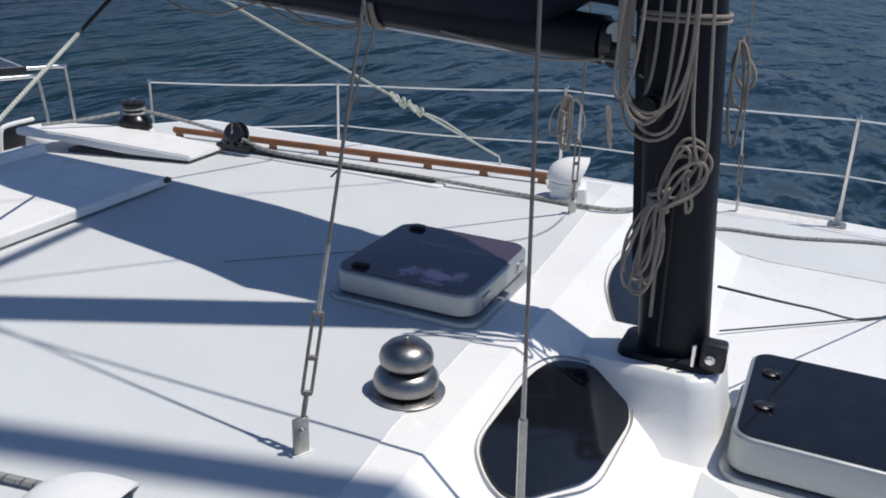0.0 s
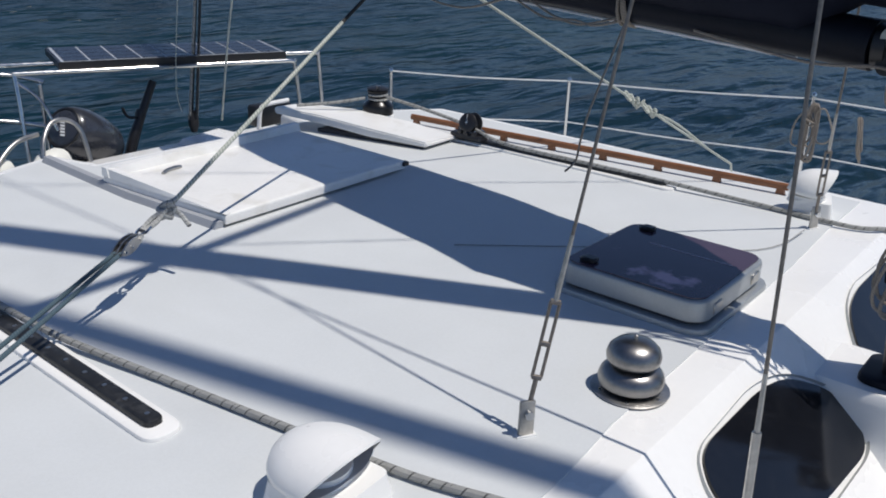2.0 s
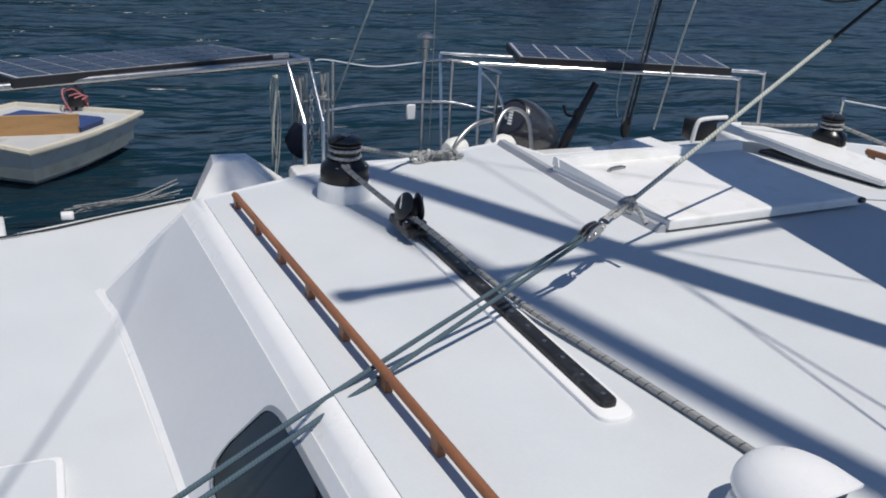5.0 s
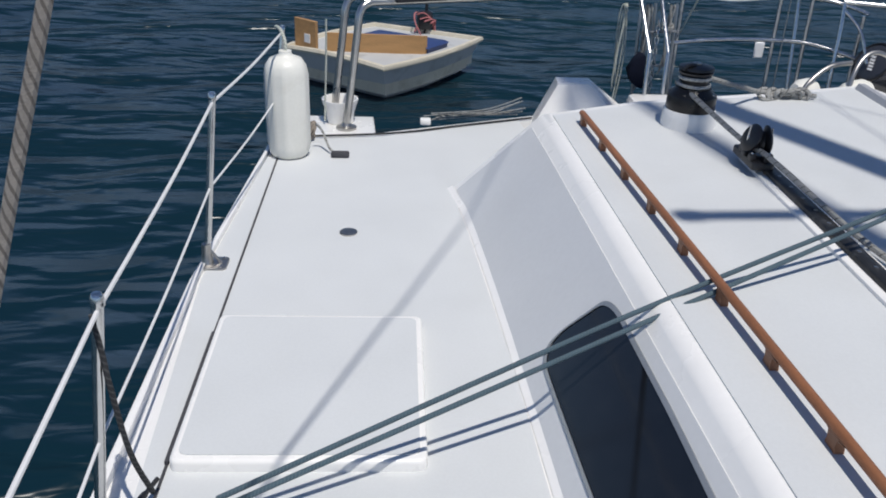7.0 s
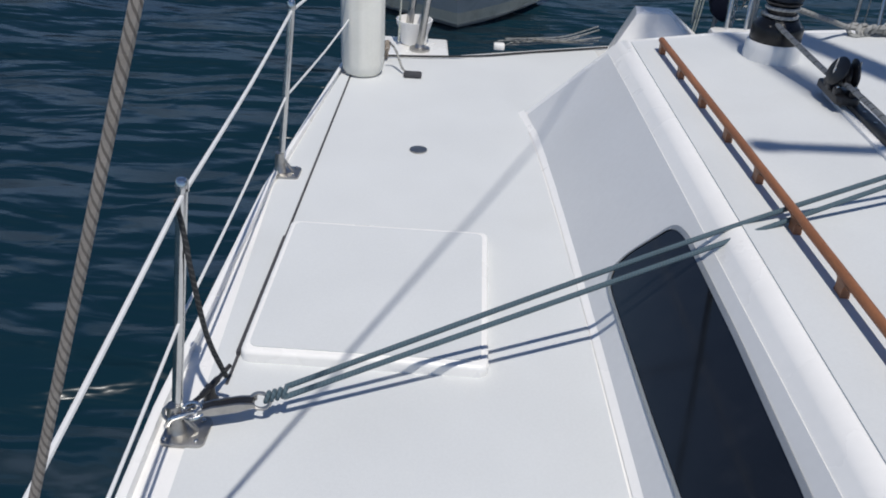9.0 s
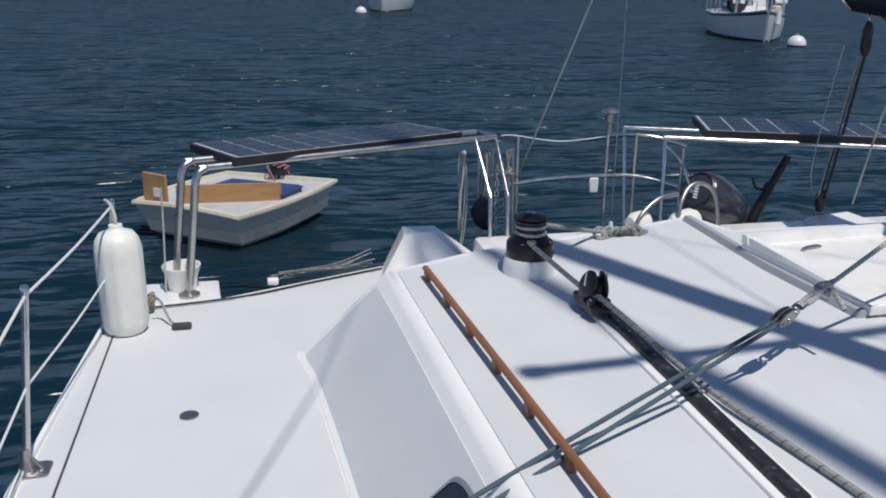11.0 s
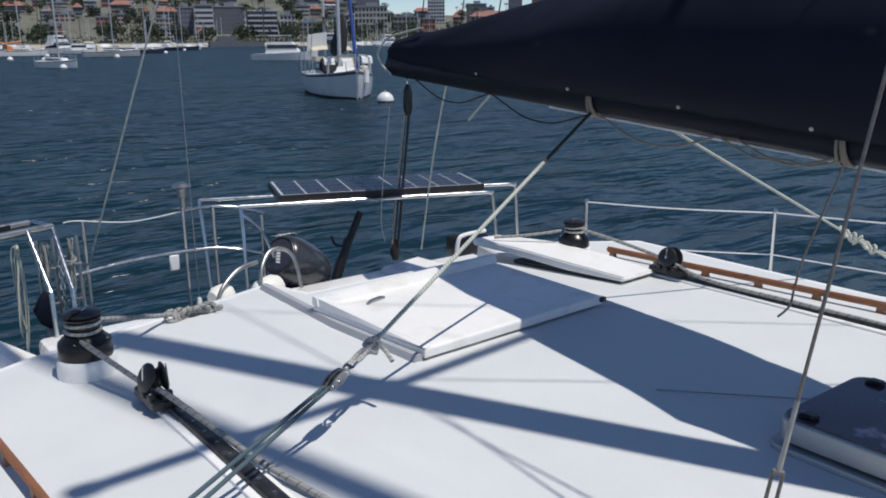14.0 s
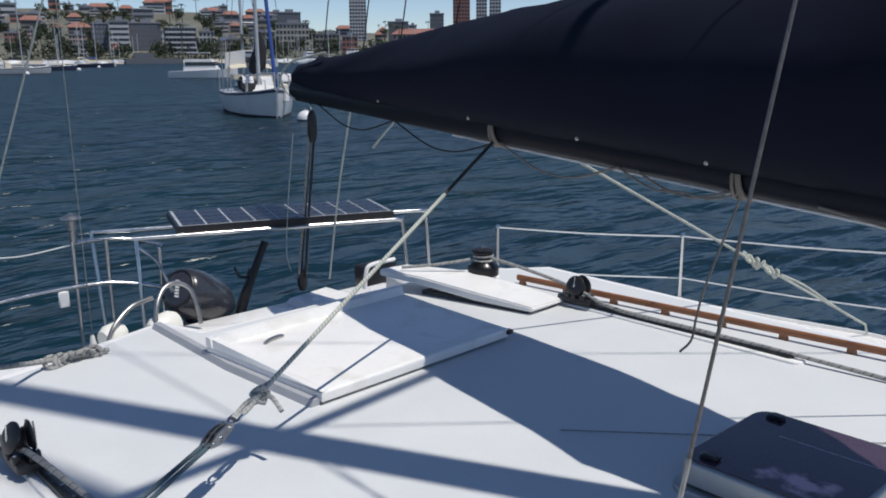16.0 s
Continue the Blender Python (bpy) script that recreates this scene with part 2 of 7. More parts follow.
def loft(rings, caps=True, closed=True, bm=None):
    """Skin over rings of places, each with the same number of points."""
    bm = bm or bmesh.new()
    rows = [[bm.verts.new(p) for p in r] for r in rings]
    n = len(rows[0])
    for a, b in zip(rows, rows[1:]):
        for i in range(n if closed else n - 1):
            bm.faces.new((a[i], a[(i + 1) % n], b[(i + 1) % n], b[i]))
    if caps:
        bm.faces.new(rows[0][::-1])
        bm.faces.new(rows[-1])
    bmesh.ops.recalc_face_normals(bm, faces=bm.faces)
    return bm


def prism(poly, z0, z1, bev=0.0, seg=2, bm=None):
    """A flat outline raised from z0 to z1; bev rounds its upper rim."""
    bm = bm or bmesh.new()
    lo = [bm.verts.new((x, y, z0)) for x, y in poly]
    hi = [bm.verts.new((x, y, z1)) for x, y in poly]
    n = len(poly)
    top = bm.faces.new(hi)
    faces = [top, bm.faces.new(lo[::-1])]
    for i in range(n):
        faces.append(bm.faces.new((lo[i], lo[(i + 1) % n], hi[(i + 1) % n], hi[i])))
    bmesh.ops.recalc_face_normals(bm, faces=faces)
    if bev:
        bmesh.ops.bevel(bm, geom=list(top.edges), offset=bev, segments=seg, profile=0.5, affect="EDGES")
    return bm


def smooth_line(pts, steps=6):
    """A soft curve through the given places."""
    pts = [Vector(p) for p in pts]
    out = []
    for i in range(len(pts) - 1):
        a, b = pts[i], pts[i + 1]
        p, q = pts[max(i - 1, 0)], pts[min(i + 2, len(pts) - 1)]
        for k in range(steps):
            t = k / steps
            out.append(0.5 * ((2 * a) + (b - p) * t + (2 * p - 5 * a + 4 * b - q) * t * t + (3 * a - p - 3 * b + q) * t ** 3))
    return out + [pts[-1]]


def tube(pts, r, seg=8, bm=None, caps=True):
    """A round bar or rope along places; r may be a list. Its UV runs along it in metres."""
    bm = bm or bmesh.new()
    uv = bm.loops.layers.uv.verify()
    pts = [Vector(p) for p in pts]
    rad = r if isinstance(r, (list, tuple)) else [r] * len(pts)
    side = None
    rows, along = [], [0.0]
    for i, p in enumerate(pts):
        d = (pts[min(i + 1, len(pts) - 1)] - pts[max(i - 1, 0)]).normalized()
        if side is None:
            side = d.orthogonal().normalized()
        side = (side - d * side.dot(d)).normalized()
        up = d.cross(side)
        rows.append([bm.verts.new(p + rad[i] * (math.cos(2 * math.pi * k / seg) * side + math.sin(2 * math.pi * k / seg) * up)) for k in range(seg)])
        if i:
            along.append(along[-1] + (p - pts[i - 1]).length)
    for i, (a, b) in enumerate(zip(rows, rows[1:])):
        for k in range(seg):
            f = bm.faces.new((a[k], a[(k + 1) % seg], b[(k + 1) % seg], b[k]))
            for lp, (u, v) in zip(f.loops, ((i, k), (i, k + 1), (i + 1, k + 1), (i + 1, k))):
                lp[uv].uv = (along[u], v / seg)
    if caps:
        bm.faces.new(rows[0][::-1]), bm.faces.new(rows[-1])
    return bm


def lathe(prof, at, axis=(0, 0, 1), seg=28, bm=None):
    """A turned body: (radius, height) pairs about an axis."""
    bm = bm or bmesh.new()
    q = Vector((0, 0, 1)).rotation_difference(Vector(axis).normalized())
    rows = []
    for r, h in prof:
        rows.append([bm.verts.new(Vector(at) + q @ Vector((max(r, 1e-4) * math.cos(2 * math.pi * k / seg), max(r, 1e-4) * math.sin(2 * math.pi * k / seg), h))) for k in range(seg)])
    for a, b in zip(rows, rows[1:]):
        for k in range(seg):
            bm.faces.new((a[k], a[(k + 1) % seg], b[(k + 1) % seg], b[k]))
    bm.faces.new(rows[0][::-1]), bm.faces.new(rows[-1])
    bmesh.ops.recalc_face_normals(bm, faces=bm.faces)
    return bm


def rounded(x0, x1, y0, y1, r, n=5):
    """The outline of a rectangle with round corners."""
    out = []
    for cx, cy, a in ((x1 - r, y1 - r, 0), (x0 + r, y1 - r, 90), (x0 + r, y0 + r, 180), (x1 - r, y0 + r, 270)):
        for k in range(n + 1):
            t = radians(a + 90 * k / n)
            out.append((cx + r * math.cos(t), cy + r * math.sin(t)))
    return out


def soft_poly(poly, r=0.05, n=4):
    """Rounds the corners of a convex outline."""
    out = []
    m = len(poly)
    for i in range(m):
        p, c, q = Vector(poly[i - 1]), Vector(poly[i]), Vector(poly[(i + 1) % m])
        a = c + (p - c).normalized() * min(r, (p - c).length * 0.45)
        b = c + (q - c).normalized() * min(r, (q - c).length * 0.45)
        for k in range(n + 1):
            t = k / n
            out.append(tuple(a.lerp(c, t).lerp(c.lerp(b, t), t)))
    return out


# ---- hull, deck and cabin of the boat ----
DECK, WATER = -0.37, -1.75
OUTLINE = [(0.13, 1.0), (0.02, 2.3), (-0.01, 2.9), (-0.01, 4.1), (0.06, 5.3), (0.10, 6.02), (0.60, 6.02), (0.62, 5.74), (1.5, 6.10), (2.4, 6.14), (3.0, 6.30), (5.0, 6.30), (5.72, 5.66), (6.50, 4.64), (6.72, 3.4), (6.64, 1.2), (6.40, -0.8), (5.6, -2.0), (3.85, -2.4), (2.0, -2.1), (0.9, -1.6), (0.33, -0.6)]
boat = thing("sailing_boat", (3.6, 1.0, WATER), "white fibreglass cruising sailboat with a wide grey deck", "boat", kind="structure")
_c = Vector((3.4, 1.0))
hull_lo = [((Vector(p) - _c) * 0.93 + _c) for p in OUTLINE]
part("hull", loft([[(p.x, p.y, WATER - 0.4) for p in hull_lo], [(x, y, DECK - 0.06) for x, y in OUTLINE], [(x, y, DECK - 0.01) for x, y in OUTLINE]]), GEL, boat, "white fibreglass hull")
part("deck", prism(OUTLINE, DECK - 0.03, DECK, 0.012), GEL, boat)
# grey anti-slip panels of the deck
part("side_deck_panel", prism([(0.30, -0.4), (0.035, 4.1), (0.10, 5.35), (0.17, 5.60), (0.62, 5.66), (1.42, 6.0), (1.50, 5.14), (0.978, 4.985), (1.03, 4.5), (1.10, 3.6), (1.155, 2.4), (1.16, 1.45), (1.14, -0.4)], DECK, DECK + 0.004), NONSKID, boat, "grey anti-slip side deck")
part("foredeck_panel", prism([(1.16, -0.4), (1.18, 1.45), (3.38, 1.50), (3.66, 1.50), (3.60, 1.40), (3.55, 1.34), (3.56, 0.6), (3.56, -0.4)], DECK, DECK + 0.004), NONSKID, boat, "grey anti-slip foredeck")
part("far_deck_panel", prism([(5.66, -0.4), (5.70, 1.50), (5.88, 2.0), (5.95, 4.6), (5.75, 5.4), (6.36, 4.55), (6.40, 1.2), (6.25, -0.4)], DECK, DECK + 0.004), NONSKID, boat, "grey anti-slip side deck")
# toe rail along the deck edge
for sx in (0, 1):
    line = [(0.148, 1.0, DECK), (0.038, 2.3, DECK), (0.008, 2.9, DECK), (0.008, 4.1, DECK), (0.075, 5.3, DECK), (0.115, 5.98, DECK)] if not sx else [(6.60, 1.2, DECK), (6.68, 3.4, DECK), (6.47, 4.6, DECK), (5.72, 5.60, DECK), (5.0, 6.09, DECK)]
    part("toe_rail", loft([[(x, y, z), (x + 0.022, y, z), (x + 0.018, y, z + 0.02), (x + 0.004, y, z + 0.02)] for x, y, z in line]), GEL, boat)
part("deck_seam", loft([[(0.148, y, DECK + 0.003), (0.156, y, DECK + 0.003), (0.156, y, DECK + 0.007), (0.148, y, DECK + 0.007)] for y in (2.98, 3.9, 5.32)]), SEAM_AND_SHADE, boat)

TOP = [(1.49, 2.09), (5.46, 2.09), (5.50, 4.95), (5.05, 5.28), (4.62, 5.55), (4.55, 5.30), (3.24, 5.30), (3.15, 5.60), (2.66, 5.44), (1.82, 5.20)] + [(1.375 + 0.115 * k / 12, 4.985 - 2.895 * k / 12) for k in range(12)]
FOOT = [(1.21, 1.62), (5.70, 1.62), (5.86, 5.02), (5.1, 5.32), (4.62, 5.58), (4.55, 5.33), (3.24, 5.33), (3.15, 5.63), (2.66, 5.47), (1.82, 5.23)] + [(0.975 + 0.235 * (k / 12) ** 0.6, 4.975 - 3.355 * k / 12) for k in range(12)]


bm = bmesh.new()
lo = [bm.verts.new((x, y, DECK - 0.01)) for x, y in FOOT]
hi = [bm.verts.new((x, y, 0.0)) for x, y in TOP]
roof_face = bm.faces.new(hi)
for i in range(len(TOP)):
    j = (i + 1) % len(TOP)
    bm.faces.new((lo[i], lo[j], hi[j], hi[i]))
bmesh.ops.recalc_face_normals(bm, faces=bm.faces)
front_edge = [e for e in roof_face.edges if all(abs(v.co.y - 2.09) < 0.001 for v in e.verts)]
bmesh.ops.bevel(bm, geom=[e for e in roof_face.edges if e not in front_edge], offset=0.030, segments=5, profile=0.5, affect="EDGES")
front_edge = [e for e in bm.edges if all(abs(v.co.y - 2.09) < 0.012 and abs(v.co.z) < 0.012 for v in e.verts) and e.calc_length() > 1.0]
bmesh.ops.bevel(bm, geom=front_edge, offset=0.075, segments=7, profile=0.5, affect="EDGES")
cabin = part("coachroof", bm, GEL, boat, "white glossy cabin trunk with rounded edges", 35)
cabin.modifiers.new("even_shading", "WEIGHTED_NORMAL").keep_sharp = True
part("roof_panel", prism([(1.522, 2.165), (2.64, 2.185), (2.92, 2.213), (4.35, 2.243), (4.87, 2.272), (5.39, 2.28), (5.43, 4.90), (5.02, 5.22), (4.66, 5.46), (4.60, 5.24), (3.19, 5.24), (3.10, 5.52), (2.68, 5.36), (1.85, 5.14), (1.414, 4.94)], 0.0, 0.004), NONSKID, boat, "grey anti-slip cabin roof")
# glossy fillet along the foot of the cabin side
part("cabin_fillet", loft([[(x - 0.012, y, DECK + 0.003), (x + 0.02, y, DECK + 0.003), (x + 0.014, y, DECK + 0.018), (x - 0.002, y, DECK + 0.008)] for x, y in [(0.975 + 0.235 * (k / 12) ** 0.6, 4.975 - 3.355 * k / 12) for k in range(13)]]), GEL, boat)


def on_face(corner, across, up, outline, lift):
    """Places of a flat outline on a sloping face, lifted off it."""
    n = Vector(across).cross(Vector(up)).normalized()
    return [Vector(corner) + Vector(across) * u + Vector(up) * v + n * lift for u, v in outline]


def cabin_window(name, corner, across, up, outline, label):
    """A dark pane in a raised grey rim on a sloping cabin face."""
    c = Vector((sum(p[0] for p in outline) / len(outline), sum(p[1] for p in outline) / len(outline)))
    grow = [tuple((Vector(p) - c) + c + ((Vector(p) - c).normalized() * 0.022)) for p in outline]
    rim = part(name, loft([on_face(corner, across, up, grow, -0.01), on_face(corner, across, up, grow, 0.006), on_face(corner, across, up, outline, 0.009)], caps=False), ALU, boat, label)
    part("pane", loft([on_face(corner, across, up, outline, -0.008), on_face(corner, across, up, outline, 0.006)]), SMOKE, rim, "dark smoked acrylic pane")
    return rim


def side_at(y, v, lift):
    """A place on the sloping, slightly twisted cabin side: v from its foot (0) to the roof edge (1)."""
    s = (4.975 + 0.01 * v - y) / (3.355 - 0.46 * v)
    lo = Vector((0.975 + 0.235 * max(s, 0.0) ** 0.6, 4.975 - 3.355 * s, DECK))
    hi = Vector((1.375 + 0.115 * s, 4.985 - 2.895 * s, 0.0))
    n = (hi - lo).cross(Vector((0.03, -1, 0))).normalized()
    if n.x > 0:
        n = -n
    return lo.lerp(hi, v) + n * lift


# thin sheet over the cabin side that carries its painted shade
part("side_shade_panel", loft([[side_at(y, 0.035, -0.006), side_at(y, 0.035, 0.003), side_at(y, 0.86, 0.003), side_at(y, 0.86, -0.006)] for y in np.linspace(4.93, 2.02, 13)]), SIDE_SHADE, boat, "smooth cabin side, greyed for its shade")
pane_line = soft_poly([(3.522, 0.40), (3.488, 0.71), (3.42, 0.755), (2.95, 0.757), (2.43, 0.735), (2.30, 0.63), (2.24, 0.44), (2.30, 0.25), (2.88, 0.212), (3.25, 0.205), (3.44, 0.205), (3.51, 0.27)], 0.05)
_m = Vector((2.88, 0.48))
rim_line = [(y + math.copysign(0.014, y - _m.x) * min(1, abs(y - _m.x) / 0.5), v + math.copysign(0.026, v - _m.y) * min(1, abs(v - _m.y) / 0.15)) for y, v in pane_line]
rim = part("side_window", loft([[side_at(y, v, -0.01) for y, v in rim_line], [side_at(y, v, 0.009) for y, v in rim_line], [side_at(y, v, 0.013) for y, v in pane_line]], caps=False), ALU, boat, "long dark side window with a pale grey rim")
part("pane", loft([[side_at(y, v, -0.012) for y, v in pane_line], [side_at(y, v, 0.010) for y, v in pane_line]]), SMOKE, rim, "dark smoked acrylic pane")
face_up = (Vector((0, 2.09, 0)) - Vector((0, 1.62, DECK))).normalized()
front = soft_poly([(3.04, 0.512), (3.45, 0.512), (3.61, 0.48), (3.77, 0.36), (3.77, 0.22), (3.69, 0.162), (3.30, 0.185), (2.98, 0.345), (2.97, 0.43)], 0.085, 6)
for mirror in (0, 1):
    o = [((7.86 - x if mirror else x), v) for x, v in front]
    cabin_window("front_window", (0, 1.62, DECK), (-1, 0, 0), face_up, [(-x, v) for x, v in o], "dark rounded front window with a pale rim")

# mast foot moulded into the cabin front
bm = loft([[(x, y, z) for x, y in rounded(3.92 - w, 3.92 + w, 1.515 - g, 2.05, 0.10)] for w, g, z in ((0.235, 0.085, DECK), (0.205, 0.055, -0.34), (0.185, 0.04, -0.29), (0.172, 0.028, -0.22), (0.163, 0.018, -0.15), (0.158, 0.010, -0.125), (0.148, 0.0, -0.11))])
ped = part("mast_pedestal", bm, GEL, boat, smooth=50)
ped.modifiers.new("even_shading", "WEIGHTED_NORMAL").keep_sharp = True

# deck locker lid
lid_in = rounded(0.182, 0.802, 3.098, 3.772, 0.025)
lk = single("deck_locker_lid", prism(rounded(0.162, 0.822, 3.075, 3.795, 0.025), DECK + 0.003, DECK + 0.040, 0.012, 3), GEL, (0.49, 3.45, DECK), "white deck locker lid with grey anti-slip top", "locker lid")
part("anti_slip_pad", prism(lid_in, DECK + 0.04, DECK + 0.0435), NONSKID, lk, "grey anti-slip pad")
# dark strip that paints the lid's shadow along its left edge
bm = prism([(0.147, 3.10), (0.157, 3.10), (0.157, 3.72), (0.147, 3.72)], DECK + 0.003, DECK + 0.018)
part("lid_shadow_strip", bm, SEAM_AND_SHADE, lk, "dark strip for the shadow beside the lid")
dr = single("deck_filler_cap", lathe([(0.0, 0.004), (0.034, 0.004), (0.036, 0.010), (0.028, 0.012), (0.0, 0.012)], (0.542, 4.49, DECK)), DULL, (0.542, 4.49, DECK), "round dull steel deck filler cap", "deck fitting")

# low box and coaming behind the cabin
part("stern_step", loft([[(1.46, 5.82, DECK), (2.04, 5.58, DECK), (2.12, 6.08, DECK), (1.52, 6.10, DECK)], [(1.605, 5.876, -0.123), (1.778, 5.90, -0.121), (1.80, 6.02, -0.121), (1.62, 6.04, -0.123)]]), GEL, boat, "white moulded step at the stern")
part("stern_coaming", box(2.05, 5.0, 5.62, 6.10, DECK, -0.22, 0.03), GEL, boat)


# ---- cabin roof: hatches, lids, vents ----
def deck_hatch(at, w, d, h, lens, label, group="deck hatches", marks=False):
    """Framed opening hatch: base flange, lower frame, lid frame, acrylic lens, hinges and latches."""
    x, y, z = at
    hob = thing("deck_hatch", at, label, "hatch", group)
    part("base_flange", prism(rounded(x - w / 2 - 0.035, x + w / 2 + 0.035, y - d / 2 - 0.035, y + d / 2 + 0.035, 0.075), z, z + 0.022, 0.008), ALU, hob)
    part("gasket", prism(rounded(x - w / 2 - 0.004, x + w / 2 + 0.004, y - d / 2 - 0.004, y + d / 2 + 0.004, 0.065), z + 0.02, z + 0.035), SEAM_AND_SHADE, hob, "black rubber gasket")
    fr = part("lid_frame", prism(rounded(x - w / 2 - 0.014, x + w / 2 + 0.014, y - d / 2 - 0.014, y + d / 2 + 0.014, 0.07), z + 0.035, z + h, 0.013, 3), ALU, hob, "grey anodised frame")
    part("lens", prism(rounded(x - w / 2 + 0.001, x + w / 2 - 0.001, y - d / 2 + 0.001, y + d / 2 - 0.001, 0.055), z + h - 0.01, z + h + 0.004), lens, fr, "tinted acrylic lens")
    for s in (-1, 1):
        px, py = (x + s * w * 0.20 + 0.02, y + d * 0.40) if not marks else (x + s * w * 0.41, y + d * 0.365)
        bm = lathe([(0.0, 0), (0.026, 0), (0.028, 0.008), (0.018, 0.014), (0, 0.014)], (px, py, z + h + 0.004), seg=16)
        box(px - 0.018, px + 0.018, py - 0.035, py + 0.012, z + h + 0.004, z + h + 0.020, 0.004, 1, bm)
        part("latch_handle", bm, BLACK, fr, "black plastic latch")
        lug = box(x + s * w * 0.3 - 0.03, x + s * w * 0.3 + 0.03, y - d / 2 - 0.020, y - d / 2 - 0.008, z + 0.045, z + 0.085, 0.004, 1)
        part("hinge", lug, DULL, fr)
    if marks:
        part("scratch", box(x + 0.088, x + 0.092, y - 0.21, y + 0.105, z + h + 0.0042, z + h + 0.0052), PINK, hob)
    return hob


deck_hatch((3.812, 2.522, 0.004), 0.525, 0.505, 0.108, PURPLE, "closed deck hatch with purple tinted lens and grey frame", marks=True)
deck_hatch((3.985, 1.125, DECK), 0.60, 0.60, 0.155, SMOKE, "closed deck hatch with black smoked lens and grey frame")

# companionway lid: shallow tray with raised aft lip, and the slanted second lid beyond it
lid = thing("companionway_lid", (3.85, 4.75, 0.004), "white painted sliding companionway lid on the cabin roof", "hatch lid", "companionway lids")
part("panel", prism([(3.105, 4.087), (4.224, 4.131), (4.245, 4.985), (3.045, 4.905)], 0.018, 0.060, 0.014, 3), LID, lid)
part("left_lip", loft([[(3.105 - 0.06 * t, 4.087 + 0.815 * t, 0.058), (3.15 - 0.06 * t, 4.097 + 0.815 * t, 0.058), (3.14 - 0.06 * t, 4.097 + 0.815 * t, 0.058 + 0.04 * t), (3.11 - 0.06 * t, 4.087 + 0.815 * t, 0.058 + 0.04 * t)] for t in (0.0, 0.3, 0.7, 1.0)]), LID, lid)
part("aft_lip", loft([[(x, 4.855 + (x - 3.045) * 0.066, 0.058), (x, 4.915 + (x - 3.045) * 0.066, 0.058), (x, 4.91 + (x - 3.045) * 0.066, 0.10), (x, 4.87 + (x - 3.045) * 0.066, 0.10)] for x in (3.045, 3.45, 3.85, 4.245)]), LID, lid)
# added dark slab: paints the shade in the gap below the lid
part("gap_shade_slab", prism([(3.135, 4.127), (4.195, 4.165), (4.215, 4.955), (3.075, 4.875)], 0.004, 0.020), SEAM_AND_SHADE, lid, "dark slab for the shade under the lid")
part("finger_pull", tube(smooth_line([(3.245, 4.735, 0.063), (3.275, 4.75, 0.070), (3.335, 4.765, 0.070), (3.365, 4.775, 0.063)]), 0.009), DULL, lid, "small steel finger pull")
bm = box(4.206, 4.244, 4.116, 4.151, 0.03, 0.052, 0.004, 1)
part("corner_catch", bm, BLACK, lid)
run = single("lid_runner", loft([[(x, y, 0.004), (x + 0.045, y, 0.004), (x + 0.045, y, 0.032), (x + 0.014, y, 0.032)] for x, y in ((3.058, 4.10), (3.020, 4.7), (3.040, 5.48))]), RUNNER, (3.04, 4.8, 0.004), "grey runner rail of the sliding lid", "lid runner")

lid2 = thing("companionway_lid", (4.58, 4.8, 0.004), "white slanted second lid beside the sliding lid", "hatch lid", "companionway lids")
prof = [[(4.33, 5.26, 0.090), (4.56, 5.28, 0.085), (4.56, 5.28, 0.115), (4.33, 5.26, 0.130)],
        [(4.42, 5.00, 0.065), (4.74, 5.01, 0.060), (4.74, 5.01, 0.098), (4.42, 5.00, 0.112)],
        [(4.50, 4.66, 0.03), (4.85, 4.66, 0.03), (4.85, 4.66, 0.065), (4.50, 4.66, 0.080)],
        [(4.585, 4.305, 0.02), (4.865, 4.315, 0.02), (4.865, 4.315, 0.038), (4.585, 4.305, 0.048)]]
bm = loft(prof)
bmesh.ops.bevel(bm, geom=list(bm.edges), offset=0.008, segments=2, affect="EDGES")
part("panel", bm, LID, lid2)
# the same painted shade, as a slab below the slanted lid
part("gap_shade_slab", prism([(4.60, 4.34), (4.83, 4.34), (4.70, 5.02), (4.45, 5.02)], 0.004, 0.026), SEAM_AND_SHADE, lid2, "dark slab for the shade under the lid")

# mushroom vent in polished steel
def mushroom_vent(x, y):
    v = thing("mushroom_vent", (x, y, 0.0), "polished stainless mushroom vent with two stacked domes", "vent")
    plate = part("base_plate", lathe([(0, 0.002), (0.108, 0.002), (0.110, 0.006), (0.104, 0.009), (0.060, 0.011), (0, 0.011)], (x, y, 0.002), seg=40), DULL, v)
    part("neck", lathe([(0, 0.01), (0.058, 0.01), (0.056, 0.045), (0.05, 0.12), (0, 0.12)], (x, y, 0.0)), SEAM_AND_SHADE, v, "dark vent neck")
    part("lower_dome", lathe([(0.055, 0.018), (0.080, 0.020), (0.090, 0.028), (0.092, 0.044), (0.087, 0.060), (0.074, 0.075), (0.050, 0.084)], (x, y, 0.0), seg=40), BELL, v)
    bell = part("upper_dome", lathe([(0.03, 0.090), (0.066, 0.090), (0.074, 0.098), (0.076, 0.113), (0.070, 0.132), (0.054, 0.148), (0.027, 0.157), (0, 0.159)], (x, y, 0.0), seg=40), BELL, v)
    part("knob", lathe([(0.006, 0.157), (0.006, 0.170), (0.003, 0.173), (0, 0.173)], (x, y, 0), seg=12), DULL, bell)
    for k in range(6):
        a = k * 1.047 + 0.4
        part("screw", lathe([(0.006, 0), (0.006, 0.003), (0, 0.004)], (x + 0.092 * math.cos(a), y + 0.092 * math.sin(a), 0.010), seg=8), STEEL, plate)
    return v


mushroom_vent(3.103, 2.264)


